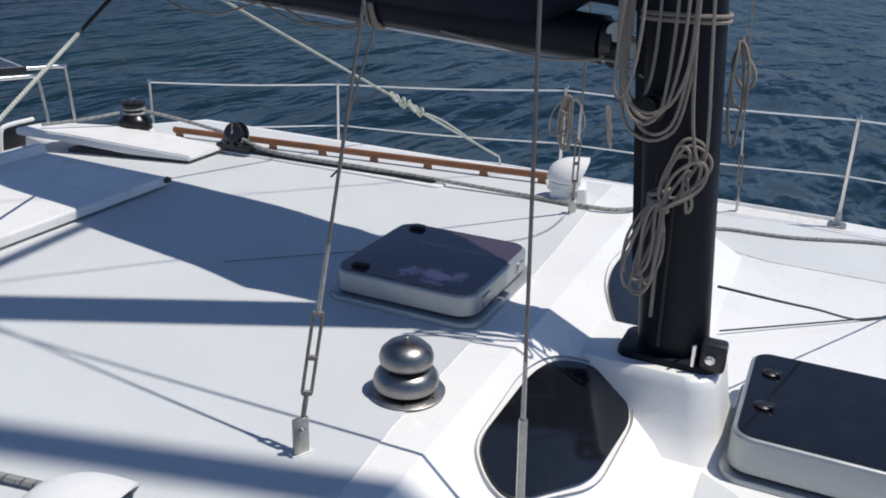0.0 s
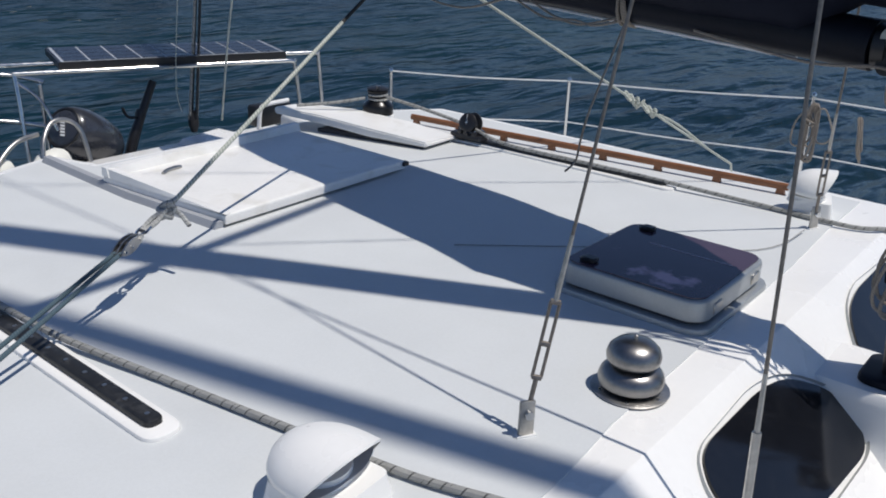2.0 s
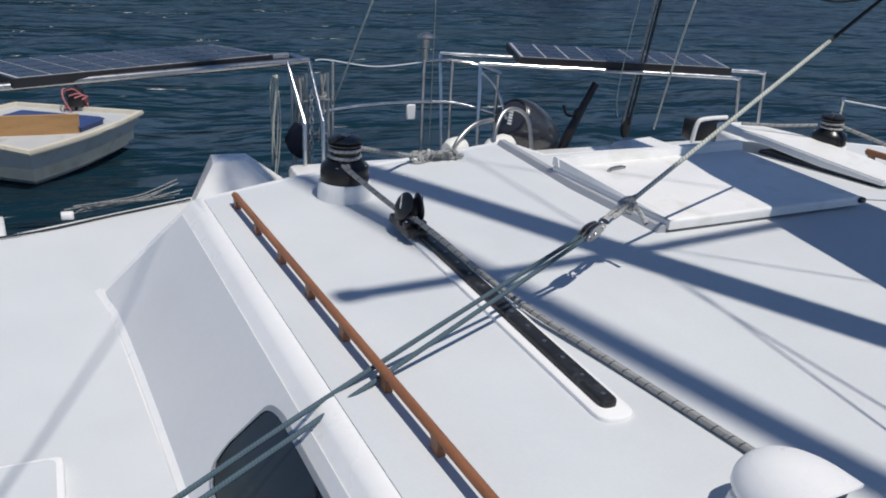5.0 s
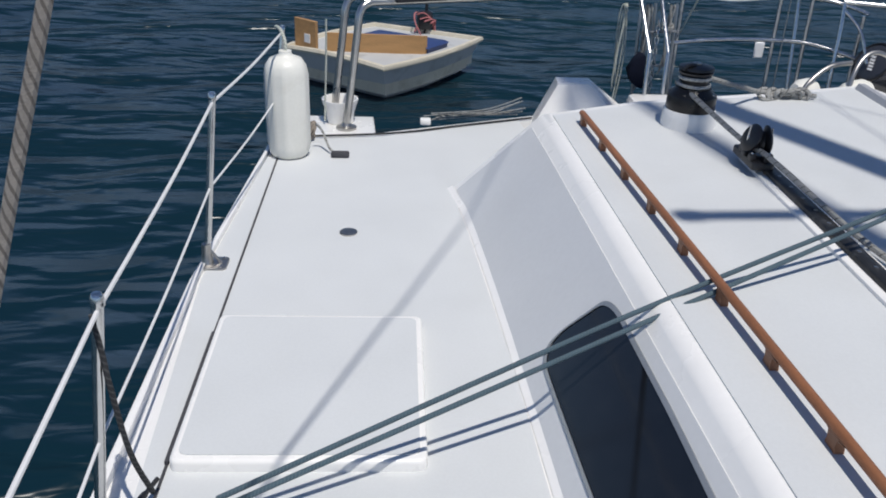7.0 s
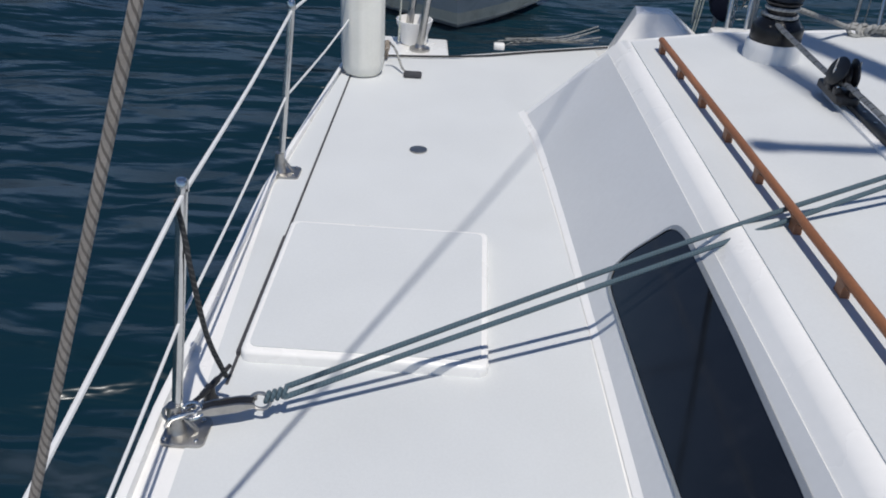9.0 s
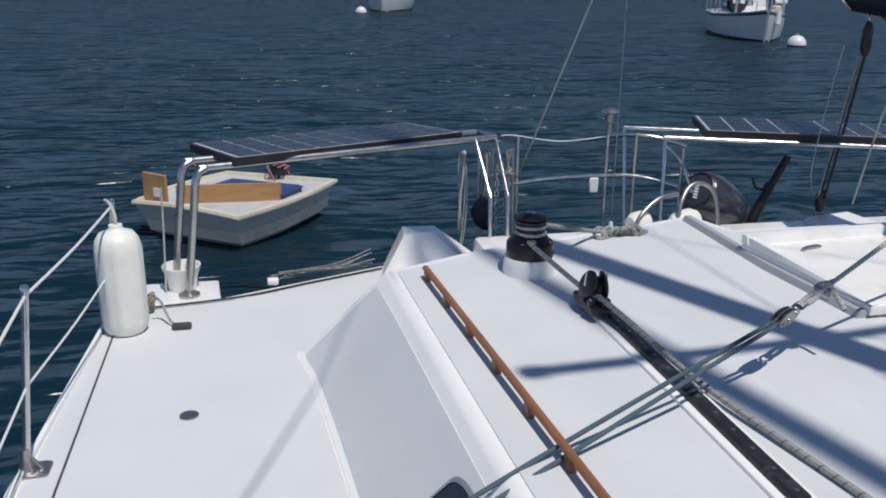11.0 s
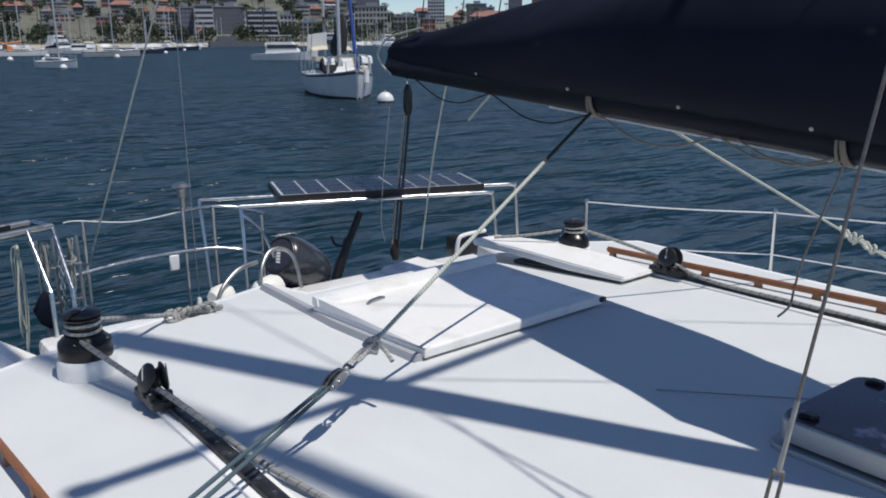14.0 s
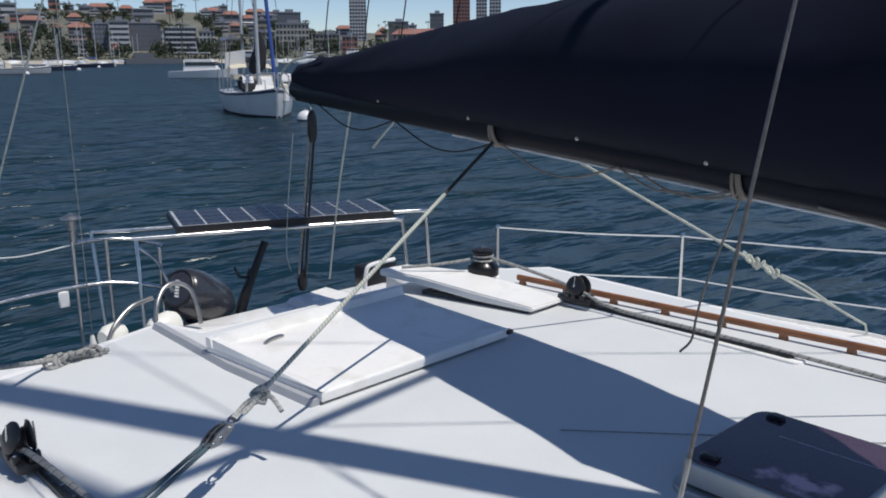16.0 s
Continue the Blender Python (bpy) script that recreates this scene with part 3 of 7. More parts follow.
def cowl_vent(x, y, turn, z=0.004, size=1.0, tall=1.0):
    """White dorade box with a hooded cowl whose mouth faces along turn (degrees)."""
    v = thing("cowl_vent", (x, y, z), "white plastic cowl vent on a small box", "vent", "cowl vents")
    c, s = math.cos(radians(turn)), math.sin(radians(turn))
    place = lambda u, w, h: Vector((x + size * (u * c - w * s), y + size * (u * s + w * c), z + size * tall * h))  # noqa: E731
    part("dorade_box", loft([[place(u, w, 0) for u, w in rounded(-0.09, 0.12, -0.10, 0.11, 0.02, 3)], [place(u, w, 0.055) for u, w in rounded(-0.08, 0.11, -0.09, 0.10, 0.02, 3)]]), GEL, v)
    part("neck", lathe([(0.085, 0.05), (0.080, 0.065), (0.078, 0.085), (0, 0.085)], place(-0.01, 0, 0), seg=24), GEL, v)
    rings, inner = [], []
    for k in range(12):
        t = k / 11
        u = -0.115 + 0.165 * t
        r = 0.118 * math.sqrt(max(0.0, 1 - (1 - min(1, t * 1.25)) ** 2)) + 0.002
        ring, ring_in = [], []
        for m in range(32):
            b = 2 * math.pi * m / 32
            w, h = r * math.cos(b), r * (0.10 if math.sin(b) < 0 else 0.70) * math.sin(b)
            lean = 0.075 * (h / 0.1) * t * t + 0.03 * t * t * (1 - abs(math.cos(b)) ** 3) * (1 if math.sin(b) < 0 else 0)
            ring.append(place(u + lean, w, 0.080 + h))
            ring_in.append(place(u + lean + 0.002, w * 0.94, 0.080 + h * 0.94))
        rings.append(ring)
        inner.append(ring_in)
    part("cowl", loft(rings + [inner[-1]], caps=False), GEL, v, smooth=60)
    # inner skin whose grey stands in for shade within the hood
    part("cowl_lining", loft(inner[2:], caps=False), VENT_SHADE, v, "inside of the cowl, painted grey for its shade")
    return v


cowl_vent(2.215, 2.552, -86, size=1.03)
cowl_vent(5.05, 2.42, -72, size=0.86, tall=1.45)


# ---- handrails ----
def handrail(x, y0, y1, n, slope, top, label, deep=0.012):
    """Teak grab rail: small shaped feet under one slim continuous bar."""
    h = thing("handrail", (x, (y0 + y1) / 2, 0.004), label, "handrail", "teak handrails")
    xa = lambda y: x + slope * (y1 - y)  # noqa: E731
    part("bar", loft([[(xa(y) + 0.0135 * math.cos(a), y, top - deep + deep * math.sin(a)) for a in [2 * math.pi * k / 10 for k in range(10)]] for y in np.linspace(y0, y1, 24)]), TEAK, h)
    for k in range(n):
        y = y0 + 0.035 + (y1 - y0 - 0.07) * k / (n - 1)
        xc = xa(y)
        part("foot", loft([[(xc - 0.011, y - w, z), (xc + 0.011, y - w, z), (xc + 0.011, y + w, z), (xc - 0.011, y + w, z)] for w, z in ((0.022, 0.004), (0.018, top * 0.35), (0.022, top * 0.62), (0.046, top - 0.018))]), TEAK, h)
    return h


handrail(1.520, 2.1, 4.843, 10, 0.060, 0.060, "long varnished teak handrail along the cabin roof edge")
handrail(5.015, 2.57, 4.79, 8, 0.10, 0.062, "long varnished teak handrail along the far roof edge", 0.018)


# ---- genoa tracks, blocks and winches ----
def genoa_track(x, y0, y1):
    t = thing("genoa_track", (x, (y0 + y1) / 2, 0.004), "black genoa track on a raised white pad", "track", "genoa tracks")
    part("pad", prism(soft_poly([(x - 0.055, y0 - 0.05), (x + 0.055, y0 - 0.05), (x + 0.055, y1 + 0.05), (x - 0.055, y1 + 0.05)], 0.05), 0.003, 0.016, 0.008), GEL, t)
    part("rail", prism(soft_poly([(x - 0.026, y0), (x + 0.026, y0), (x + 0.026, y1), (x - 0.026, y1)], 0.024), 0.016, 0.034, 0.006), TRACK, t)
    k = y0 + 0.04
    while k < y1:
        part("bolt", lathe([(0.007, 0), (0.007, 0.002), (0, 0.003)], (x, k, 0.034), seg=8), DULL, t)
        k += 0.10
    return t


genoa_track(2.115, 3.04, 4.42)
genoa_track(4.925, 3.05, 4.36)


def lead_block(x, y, label):
    """Car on the track under a pair of black cheek discs that lean together, with its pins and straps."""
    b = thing("lead_block", (x, y, 0.034), label, "block", "genoa lead blocks")
    part("car", prism(soft_poly([(x - 0.042, y - 0.10), (x + 0.042, y - 0.10), (x + 0.042, y + 0.12), (x - 0.042, y + 0.12)], 0.02), 0.034, 0.062, 0.008), BLACK, b)
    for c, ax in (((x - 0.022, y + 0.005, 0.125), (-0.92, -0.12, 0.40)), ((x + 0.030, y - 0.005, 0.122), (0.97, -0.10, 0.10))):
        wheel = part("cheek_disc", lathe([(0.0, -0.011), (0.034, -0.011), (0.043, -0.004), (0.054, 0.0), (0.054, 0.006), (0.047, 0.011), (0.020, 0.014), (0, 0.014)], c, ax, 26), BLACK, b)
        n = Vector(ax).normalized()
        part("pin", lathe([(0.008, 0.013), (0.008, 0.017), (0.004, 0.019), (0, 0.019)], c, ax, 12), STEEL, wheel, "bright steel pin")
        part("strap", tube([tuple(Vector(c) + n * 0.016 + Vector((0, 0.004, -0.062))), tuple(Vector(c) + n * 0.018), tuple(Vector(c) + n * 0.014 + Vector((0, -0.002, 0.045)))], 0.0028, 6), STEEL, wheel, "thin steel strap")
    part("sheave", lathe([(0, -0.010), (0.044, -0.010), (0.036, 0), (0.044, 0.010), (0, 0.010)], (x + 0.004, y, 0.112), (1, -0.1, 0), 24), BLACK, b)
    for k, (u, v, h) in enumerate(((-0.034, -0.055, 0.068), (-0.030, 0.05, 0.066), (0.010, -0.075, 0.070), (0.034, -0.045, 0.066), (-0.038, 0.0, 0.064), (0.02, 0.085, 0.066))):
        part("lug", box(x + u - 0.012, x + u + 0.012, y + v - 0.016, y + v + 0.016, 0.058, h + 0.016, 0.005), BLACK, b)
        part("lug_bolt", lathe([(0.006, 0), (0.006, 0.004), (0.003, 0.006), (0, 0.006)], (x + u, y + v, h + 0.016), (0.2 * (k % 3 - 1), 0.3, 1), 10), STEEL, b)
    return b


lead_block(2.075, 4.33, "black twin-sheave lead block on the track")
lead_block(4.895, 4.24, "black twin-sheave lead block on the far track")


def winch(x, y, label, s=1.0, z=0.004, low=1.0):
    turn = lambda prof, at, seg=32: lathe([(a * s, b * low) for a, b in prof], at, seg=seg)  # noqa: E731
    w = thing("winch", (x, y, z), label, "winch", "sheet winches")
    part("mount", turn([(0.136, 0), (0.133, 0.05), (0.130, 0.078), (0.124, 0.086), (0, 0.086)], (x, y, z)), GEL, w, "white moulded winch pad")
    up = Vector((x, y, z + 0.034 * low))
    part("base", turn([(0.120, 0.052), (0.122, 0.058), (0.121, 0.116), (0.117, 0.126), (0.098, 0.142), (0.086, 0.156), (0, 0.158)], up), WINCH, w)
    for k in range(4):
        a = 0.9 + k * 1.57
        part("base_bolt", lathe([(0.006, 0), (0.006, 0.002), (0, 0.003)], up + Vector((0.106 * s * math.cos(a), 0.106 * s * math.sin(a), 0.134 * low)), seg=10), STEEL, w)
    drum = part("drum", turn([(0.080, 0.154), (0.068, 0.162), (0.066, 0.190), (0.070, 0.214), (0.078, 0.222), (0, 0.222)], up), WINCH, w)
    tail = part("self_tailer", turn([(0.076, 0.222), (0.084, 0.226), (0.086, 0.234), (0.074, 0.238), (0.076, 0.242), (0.087, 0.246), (0.084, 0.256), (0.066, 0.262), (0.036, 0.268), (0, 0.269)], up), BLACK, w)
    part("feeder_arm", tube(smooth_line([up + Vector((-0.02 * s, -0.03 * s, 0.268 * low)), up + Vector((-0.06 * s, -0.05 * s, 0.27 * low)), up + Vector((-0.084 * s, -0.05 * s, 0.25 * low))]), 0.008, 8), BLACK, tail)
    part("handle_socket", turn([(0.022, 0.266), (0.022, 0.274), (0.009, 0.274), (0.009, 0.268), (0, 0.268)], up, 12), DULL, tail)
    for q, tilt in ((0.173, 0.004), (0.204, -0.003)):
        ring = [up + Vector((0.074 * s * math.cos(a), 0.074 * s * math.sin(a), (q + tilt * math.sin(a)) * low)) for a in [2 * math.pi * m / 24 for m in range(25)]]
        part("rope_turn", tube(ring, 0.0088 * s), KNOTROPE, drum, "rope turn on the drum")
    return w


winch(1.982, 4.843, "black two-speed winch on a white pad with rope turns", 0.85, low=0.88)
winch(4.845, 4.915, "black winch at the far roof corner with rope turns", 0.76, low=0.76)

# ---- mast, boom, sail cover ----
def mast_section(z, w=0.078, d=0.116):
    cy = 1.672 + 0.078 * z
    return [(3.83 - 0.066 * z + w * math.copysign(abs(math.cos(a)) ** 0.7, math.cos(a)), cy + d * math.copysign(abs(math.sin(a)) ** 0.75, math.sin(a)), z) for a in [2 * math.pi * k / 24 for k in range(24)]]


mast = thing("mast", (3.83, 1.672, -0.11), "black painted aluminium mast with coiled halyards", "mast")
part("extrusion", loft([mast_section(z) for z in (-0.10, 1.0, 4.0, 15.5)]), MASTBLACK, mast)
part("mast_step", prism(rounded(3.72, 3.94, 1.51, 1.835, 0.05), -0.112, -0.085, 0.01), MASTBLACK, mast, "black mast step plate")
part("base_bracket", box(3.725, 3.79, 1.485, 1.565, -0.10, 0.0, 0.012), BLACK, mast)
part("bolt", lathe([(0.016, 0), (0.016, 0.012), (0.007, 0.014), (0.007, 0.02), (0, 0.02)], (3.725, 1.53, -0.05), (-1, 0, 0), 12), STEEL, mast, "bright bolt head")
part("bracket_strap", box(3.715, 3.726, 1.575, 1.59, -0.09, -0.01, 0.003, 1), STEEL, mast, "bright steel strap")
part("sail_track", loft([[(3.82 - 0.066 * z, 1.79 + 0.078 * z, z), (3.84 - 0.066 * z, 1.79 + 0.078 * z, z), (3.84 - 0.066 * z, 1.815 + 0.078 * z, z), (3.82 - 0.066 * z, 1.815 + 0.078 * z, z)] for z in (0.2, 9.0)]), MASTBLACK, mast)
part("mast_winch", lathe([(0.045, 0), (0.045, 0.01), (0.036, 0.015), (0.033, 0.05), (0.042, 0.06), (0.042, 0.072), (0, 0.075)], (3.705, 1.80, 0.730), (-1, 0.3, 0), 20), WINCH, mast, "small dark halyard winch")
for k in range(2):
    z = 0.985 + 0.016 * k
    part("rope_band", tube([(3.766 + 0.084 * math.copysign(abs(math.cos(a)) ** 0.7, math.cos(a)), 1.750 + 0.124 * math.copysign(abs(math.sin(a)) ** 0.75, math.sin(a)), z) for a in [2 * math.pi * q / 20 for q in range(21)]], 0.007, 6), BEIGE, mast, "turn of beige rope round the mast")
part("spreader", tube([(3.50, 2.06, 4.95), (2.44, 1.98, 5.0)], 0.034, 12), MASTBLACK, mast)
part("spreader", tube([(3.50, 2.06, 4.95), (4.57, 2.16, 5.0)], 0.034, 12), MASTBLACK, mast)
part("spreader_boot", lathe([(0.034, 0), (0.045, 0.03), (0.045, 0.09), (0.02, 0.11), (0, 0.11)], (2.46, 1.982, 5.0), (-1, -0.08, 0.05), 14), BLACK, mast)


def hank_loop(ob, x, top, bottom, width, material=BEIGE, r=0.0052, seed=0):
    """One hanging loop of rope in a plane across x, from its top to its bottom place (y, z)."""
    random.seed(seed)
    (y0, z0), (y1, z1) = top, bottom
    ay, az = y1 - y0, z1 - z0
    ln = math.hypot(ay, az)
    ny, nz = -az / ln, ay / ln
    wob, full = random.uniform(-0.5, 0.5), random.uniform(0.55, 0.95)
    pts = []
    for m in range(17):
        a = 2 * math.pi * m / 16
        v = (1 - math.cos(a)) / 2
        s = width * 0.5 * math.copysign(abs(math.sin(a)) ** full, math.sin(a)) * (0.55 + 0.5 * v) + 0.0045 * math.sin(3 * a + seed)
        pts.append((x - 0.010 * math.sin(a * 2 + wob * 4) - 0.010 * v, y0 + ay * v + ny * s, z0 + az * v + nz * s))
    part("loop", tube(smooth_line(pts, 3), r, 6), material, ob)


def coil(at, loops, w, h, label, seed, cover=3, lean=0.0, material=None, r=0.0052):
    """A hank of rope: hanging loops of uneven length, each a part, bound by turns near its top."""
    random.seed(seed)
    x, y, z = at
    ob = thing("rope_coil", at, label, "rope", "rope coils")
    spec = [(random.uniform(-0.02, 0.012), random.uniform(-0.012, 0.012), random.uniform(0.78, 1.05), random.uniform(0.55, 1.05)) for _ in range(loops)]
    for k, (dx, dy, hh, ww) in enumerate(spec):
        hank_loop(ob, x + dx, (y + dy, z), (y + dy + lean * h * hh, z - h * hh), w * ww, material or BEIGE, r, seed * 10 + k)
    for k in range(cover):
        zz = z - h * 0.30 - k * 0.016
        part("binding_turn", tube([(x - 0.012 + 0.03 * math.cos(a), y + lean * 0.3 * h + 0.03 * math.sin(a), zz + 0.010 * math.sin(a + k)) for a in [2 * math.pi * q / 14 for q in range(15)]], r * 1.1, 6), material or BEIGE, ob)
    return ob


bundle = thing("rope_coil", (3.735, 1.73, 0.45), "bundled beige halyard coil tied against the mast", "rope", "rope coils")
for k, (t, b, w) in enumerate((((1.735, 0.44), (1.660, 0.655), 0.085), ((1.730, 0.45), (1.640, 0.630), 0.120), ((1.735, 0.46), (1.685, 0.640), 0.060), ((1.725, 0.45), (1.625, 0.600), 0.090), ((1.72, 0.47), (1.66, 0.60), 0.10), ((1.675, 0.56), (1.655, 0.435), 0.022),
                               ((1.745, 0.46), (1.775, 0.155), 0.070), ((1.745, 0.46), (1.785, 0.165), 0.110), ((1.750, 0.45), (1.815, 0.205), 0.080), ((1.743, 0.45), (1.755, 0.180), 0.070), ((1.750, 0.46), (1.785, 0.195), 0.130), ((1.750, 0.46), (1.770, 0.23), 0.04))):
    hank_loop(bundle, 3.708 - 0.014 * (k % 4), t, b, w, seed=50 + k)
for k in range(4):
    part("binding_turn", tube([(3.712 + 0.026 * math.cos(a), 1.750 + 0.030 * math.sin(a), 0.435 + 0.016 * k + 0.012 * math.sin(a + k)) for a in [2 * math.pi * q / 14 for q in range(15)]], 0.007, 6), BEIGE, bundle)
long_loops = thing("rope_coil", (3.72, 1.75, 1.5), "long hanging loops of beige halyard on the mast", "rope", "rope coils")
for k, (t, b, w) in enumerate((((1.80, 1.50), (1.798, 0.640), 0.24), ((1.80, 1.50), (1.785, 0.662), 0.22), ((1.81, 1.48), (1.800, 0.712), 0.20), ((1.80, 1.52), (1.790, 0.735), 0.25), ((1.85, 1.50), (1.865, 0.780), 0.07), ((1.84, 1.50), (1.850, 0.750), 0.10), ((1.72, 1.50), (1.637, 0.588), 0.060), ((1.83, 1.52), (1.81, 0.700), 0.17))):
    hank_loop(long_loops, 3.708 - 0.032 * (k % 5), t, b, w, seed=70 + k)
far_loops = thing("rope_coil", (3.905, 1.58, 0.92), "beige rope loops hanging on the far side of the mast", "rope", "rope coils")
for k, (t, b, w) in enumerate((((1.60, 0.92), (1.575, 0.72), 0.055), ((1.60, 0.93), (1.585, 0.60), 0.040), ((1.605, 0.90), (1.565, 0.78), 0.065))):
    hank_loop(far_loops, 3.905 + 0.006 * k, t, b, w, seed=90 + k)
for k, (y, r) in enumerate(((1.70, 0.005), (1.735, 0.006), (1.76, 0.005))):
    part("halyard", tube([(3.735 - 0.004 * k, y, -0.05 + 0.1 * k), (3.725, y + 0.01, 0.6), (3.46, y + 0.36, 5.0)], r, 6), DARKROPE if k != 1 else BEIGE, mast)


# the mast and the ropes that hang on it stand over the pedestal
for ob, dx in ((mast, 0.09), (bundle, 0.072), (long_loops, 0.066), (far_loops, 0.075)):
    ob.location.x += dx
    ob.location.y += 0.012


def boom_line(y):
    """Centre of the boom at a place along the boat."""
    return Vector((3.93 + (y - 1.85) * 0.139, y, 0.902 + 0.053 * (y - 2.2)))


boom = thing("boom", tuple(boom_line(1.95)), "black aluminium boom with rope lashings", "boom")
part("spar", tube([boom_line(y) for y in (2.02, 3.0, 4.5, 6.36)], 0.076, 18), MASTBLACK, boom)
part("white_edge", tube([boom_line(y) + Vector((-0.01, 0, -0.080)) for y in (2.25, 3.5, 4.6)], 0.006, 6), LINEWHITE, boom, "white piping under the boom")
part("gooseneck", loft([[tuple(boom_line(2.02) + Vector((r * math.cos(a), 0, r * math.sin(a)))) for a in [2 * math.pi * k / 12 for k in range(12)]] for r in (0.070,)] + [[tuple(boom_line(y) + Vector((r * math.cos(a), 0, r * math.sin(a)))) for a in [2 * math.pi * k / 12 for k in range(12)]] for y, r in ((1.985, 0.062), (1.97, 0.034), (1.93, 0.028), (1.88, 0.022), (1.79, 0.020))]), BLACK, boom)
for k, (dx, dz) in enumerate(((-0.045, 0.035), (0.045, 0.035), (-0.04, -0.045))):
    part("end_sheave", lathe([(0, -0.008), (0.030, -0.008), (0.024, 0), (0.030, 0.008), (0, 0.008)], boom_line(1.985) + Vector((dx, -0.012, dz)), (1, 0.1, 0), 16), DULL if k < 1 else BLACK, boom)
for s in (-1, 1):
    part("toggle_cheek", box(3.915 + 0.024 * s, 3.923 + 0.024 * s, 1.80, 1.94, 0.845, 0.905, 0.006, 1), DULL, boom, "dull steel gooseneck cheek")
part("mast_bracket", box(3.87, 3.95, 1.80, 1.835, 0.82, 0.93, 0.008, 1), BLACK, boom)
part("outhaul_line", tube(smooth_line([boom_line(2.6) + Vector((-0.06, 0, -0.05)), boom_line(2.2) + Vector((-0.07, 0, -0.075)), boom_line(1.98) + Vector((-0.06, 0, -0.05)), (3.85, 1.85, 0.80)]), 0.005, 6), BEIGE, boom)
for y in (4.20, 2.88):
    for k in range(3):
        c = boom_line(y + 0.018 * k)
        part("lashing_turn", tube([tuple(c + Vector((0.088 * math.cos(a), 0.01 * math.sin(a + k), 0.088 * math.sin(a)))) for a in [2 * math.pi * q / 16 for q in range(17)]], 0.0065, 6), BEIGE, boom, "beige rope lashing")
random.seed(11)
for a, b, sag in ((6.0, 5.1, 0.10), (5.1, 4.2, 0.10), (4.18, 3.45, 0.09), (3.45, 2.92, 0.05), (3.35, 2.88, 0.04)):
    pa, pb = boom_line(a) + Vector((-0.05, 0, -0.06)), boom_line(b) + Vector((-0.05, 0, -0.06))
    mid = (pa + pb) / 2 - Vector((0, 0, sag))
    part("reef_line", tube(smooth_line([pa, pa.lerp(mid, 0.6) - Vector((0, 0, 0.02)), mid, pb.lerp(mid, 0.6) - Vector((0, 0, 0.02)), pb]), 0.0048, 6), DARKROPE if sag > 0.095 else BEIGE, boom)
part("whipped_tail", tube(smooth_line([boom_line(5.1) + Vector((-0.05, 0, -0.07)), boom_line(5.2) + Vector((-0.06, 0, -0.15)), boom_line(5.32) + Vector((-0.06, 0, -0.24))]), 0.006, 6), PALE, boom)

cover = thing("sail_cover", tuple(boom_line(3.5)), "navy canvas cover over the furled mainsail on the boom", "sail cover")
rings = []
for y, top, hw in ((1.90, 1.80, 0.16), (1.98, 1.77, 0.27), (2.08, 1.74, 0.335), (2.25, 1.68, 0.385), (2.6, 1.64, 0.43), (3.05, 1.600, 0.43), (3.6, 1.578, 0.41), (4.1, 1.545, 0.38), (4.6, 1.48, 0.325), (5.1, 1.42, 0.26), (5.6, 1.36, 0.18), (6.05, 1.325, 0.13), (6.30, 1.29, 0.09), (6.40, 1.245, 0.055), (6.43, 1.20, 0.02)):
    c = boom_line(y)
    bot = c.z + (0.0 if y > 2.2 else 0.10)
    h = top - bot
    ring = []
    for k in range(24):
        a = 2 * math.pi * k / 24
        v = (1 + math.sin(a)) / 2
        wdt = hw * (1.0 - 0.35 * v) * math.cos(a) if v > 0.5 else hw * (0.72 + 0.2 * v) * math.cos(a)
        crease = 0.010 * math.sin(y * 9 + a * 3) + 0.006 * math.sin(y * 23 + a * 5)
        ring.append((c.x + wdt * (1 + crease * 4), y, bot + h * v + crease * 0.6))
    rings.append(ring)
dense = []
for r0, r1 in zip(rings, rings[1:]):
    for t in (0, 0.34, 0.67):
        dense.append([tuple(Vector(p).lerp(Vector(q), t) + Vector((0.006 * math.sin(31 * Vector(p).lerp(Vector(q), t).y + 2 * i), 0, 0.004 * math.sin(17 * Vector(p).lerp(Vector(q), t).y + i)))) for i, (p, q) in enumerate(zip(r0, r1))])
dense.append(rings[-1])
part("canvas", loft(dense), CANVAS, cover, smooth=60)
part("end_cord", tube(smooth_line([(4.47, 6.28, 1.06), (4.43, 6.34, 1.13), (4.42, 6.36, 1.21), (4.45, 6.28, 1.30), (4.46, 6.1, 1.335), (4.42, 5.85, 1.36)]), 0.007, 6), PALE, cover, "pale draw cord at the end")
for y in (2.9, 3.5, 4.2, 5.0):
    c = boom_line(y)
    part("fastener", lathe([(0.008, 0), (0.008, 0.004), (0.004, 0.006), (0, 0.006)], (c.x - 0.235 - 0.02 * (4.5 - y), y, c.z + 0.06), (-1, 0, -0.35), 12), DULL, cover)
for y, top in ((6.0, 1.315), (5.5, 1.355), (5.1, 1.39), (4.6, 1.44)):
    c = boom_line(y)
    part("lazy_jack", tube([(c.x, y, top), (c.x - 0.12, y - 0.9, 4.6)], 0.004, 6), DARKROPE, cover)


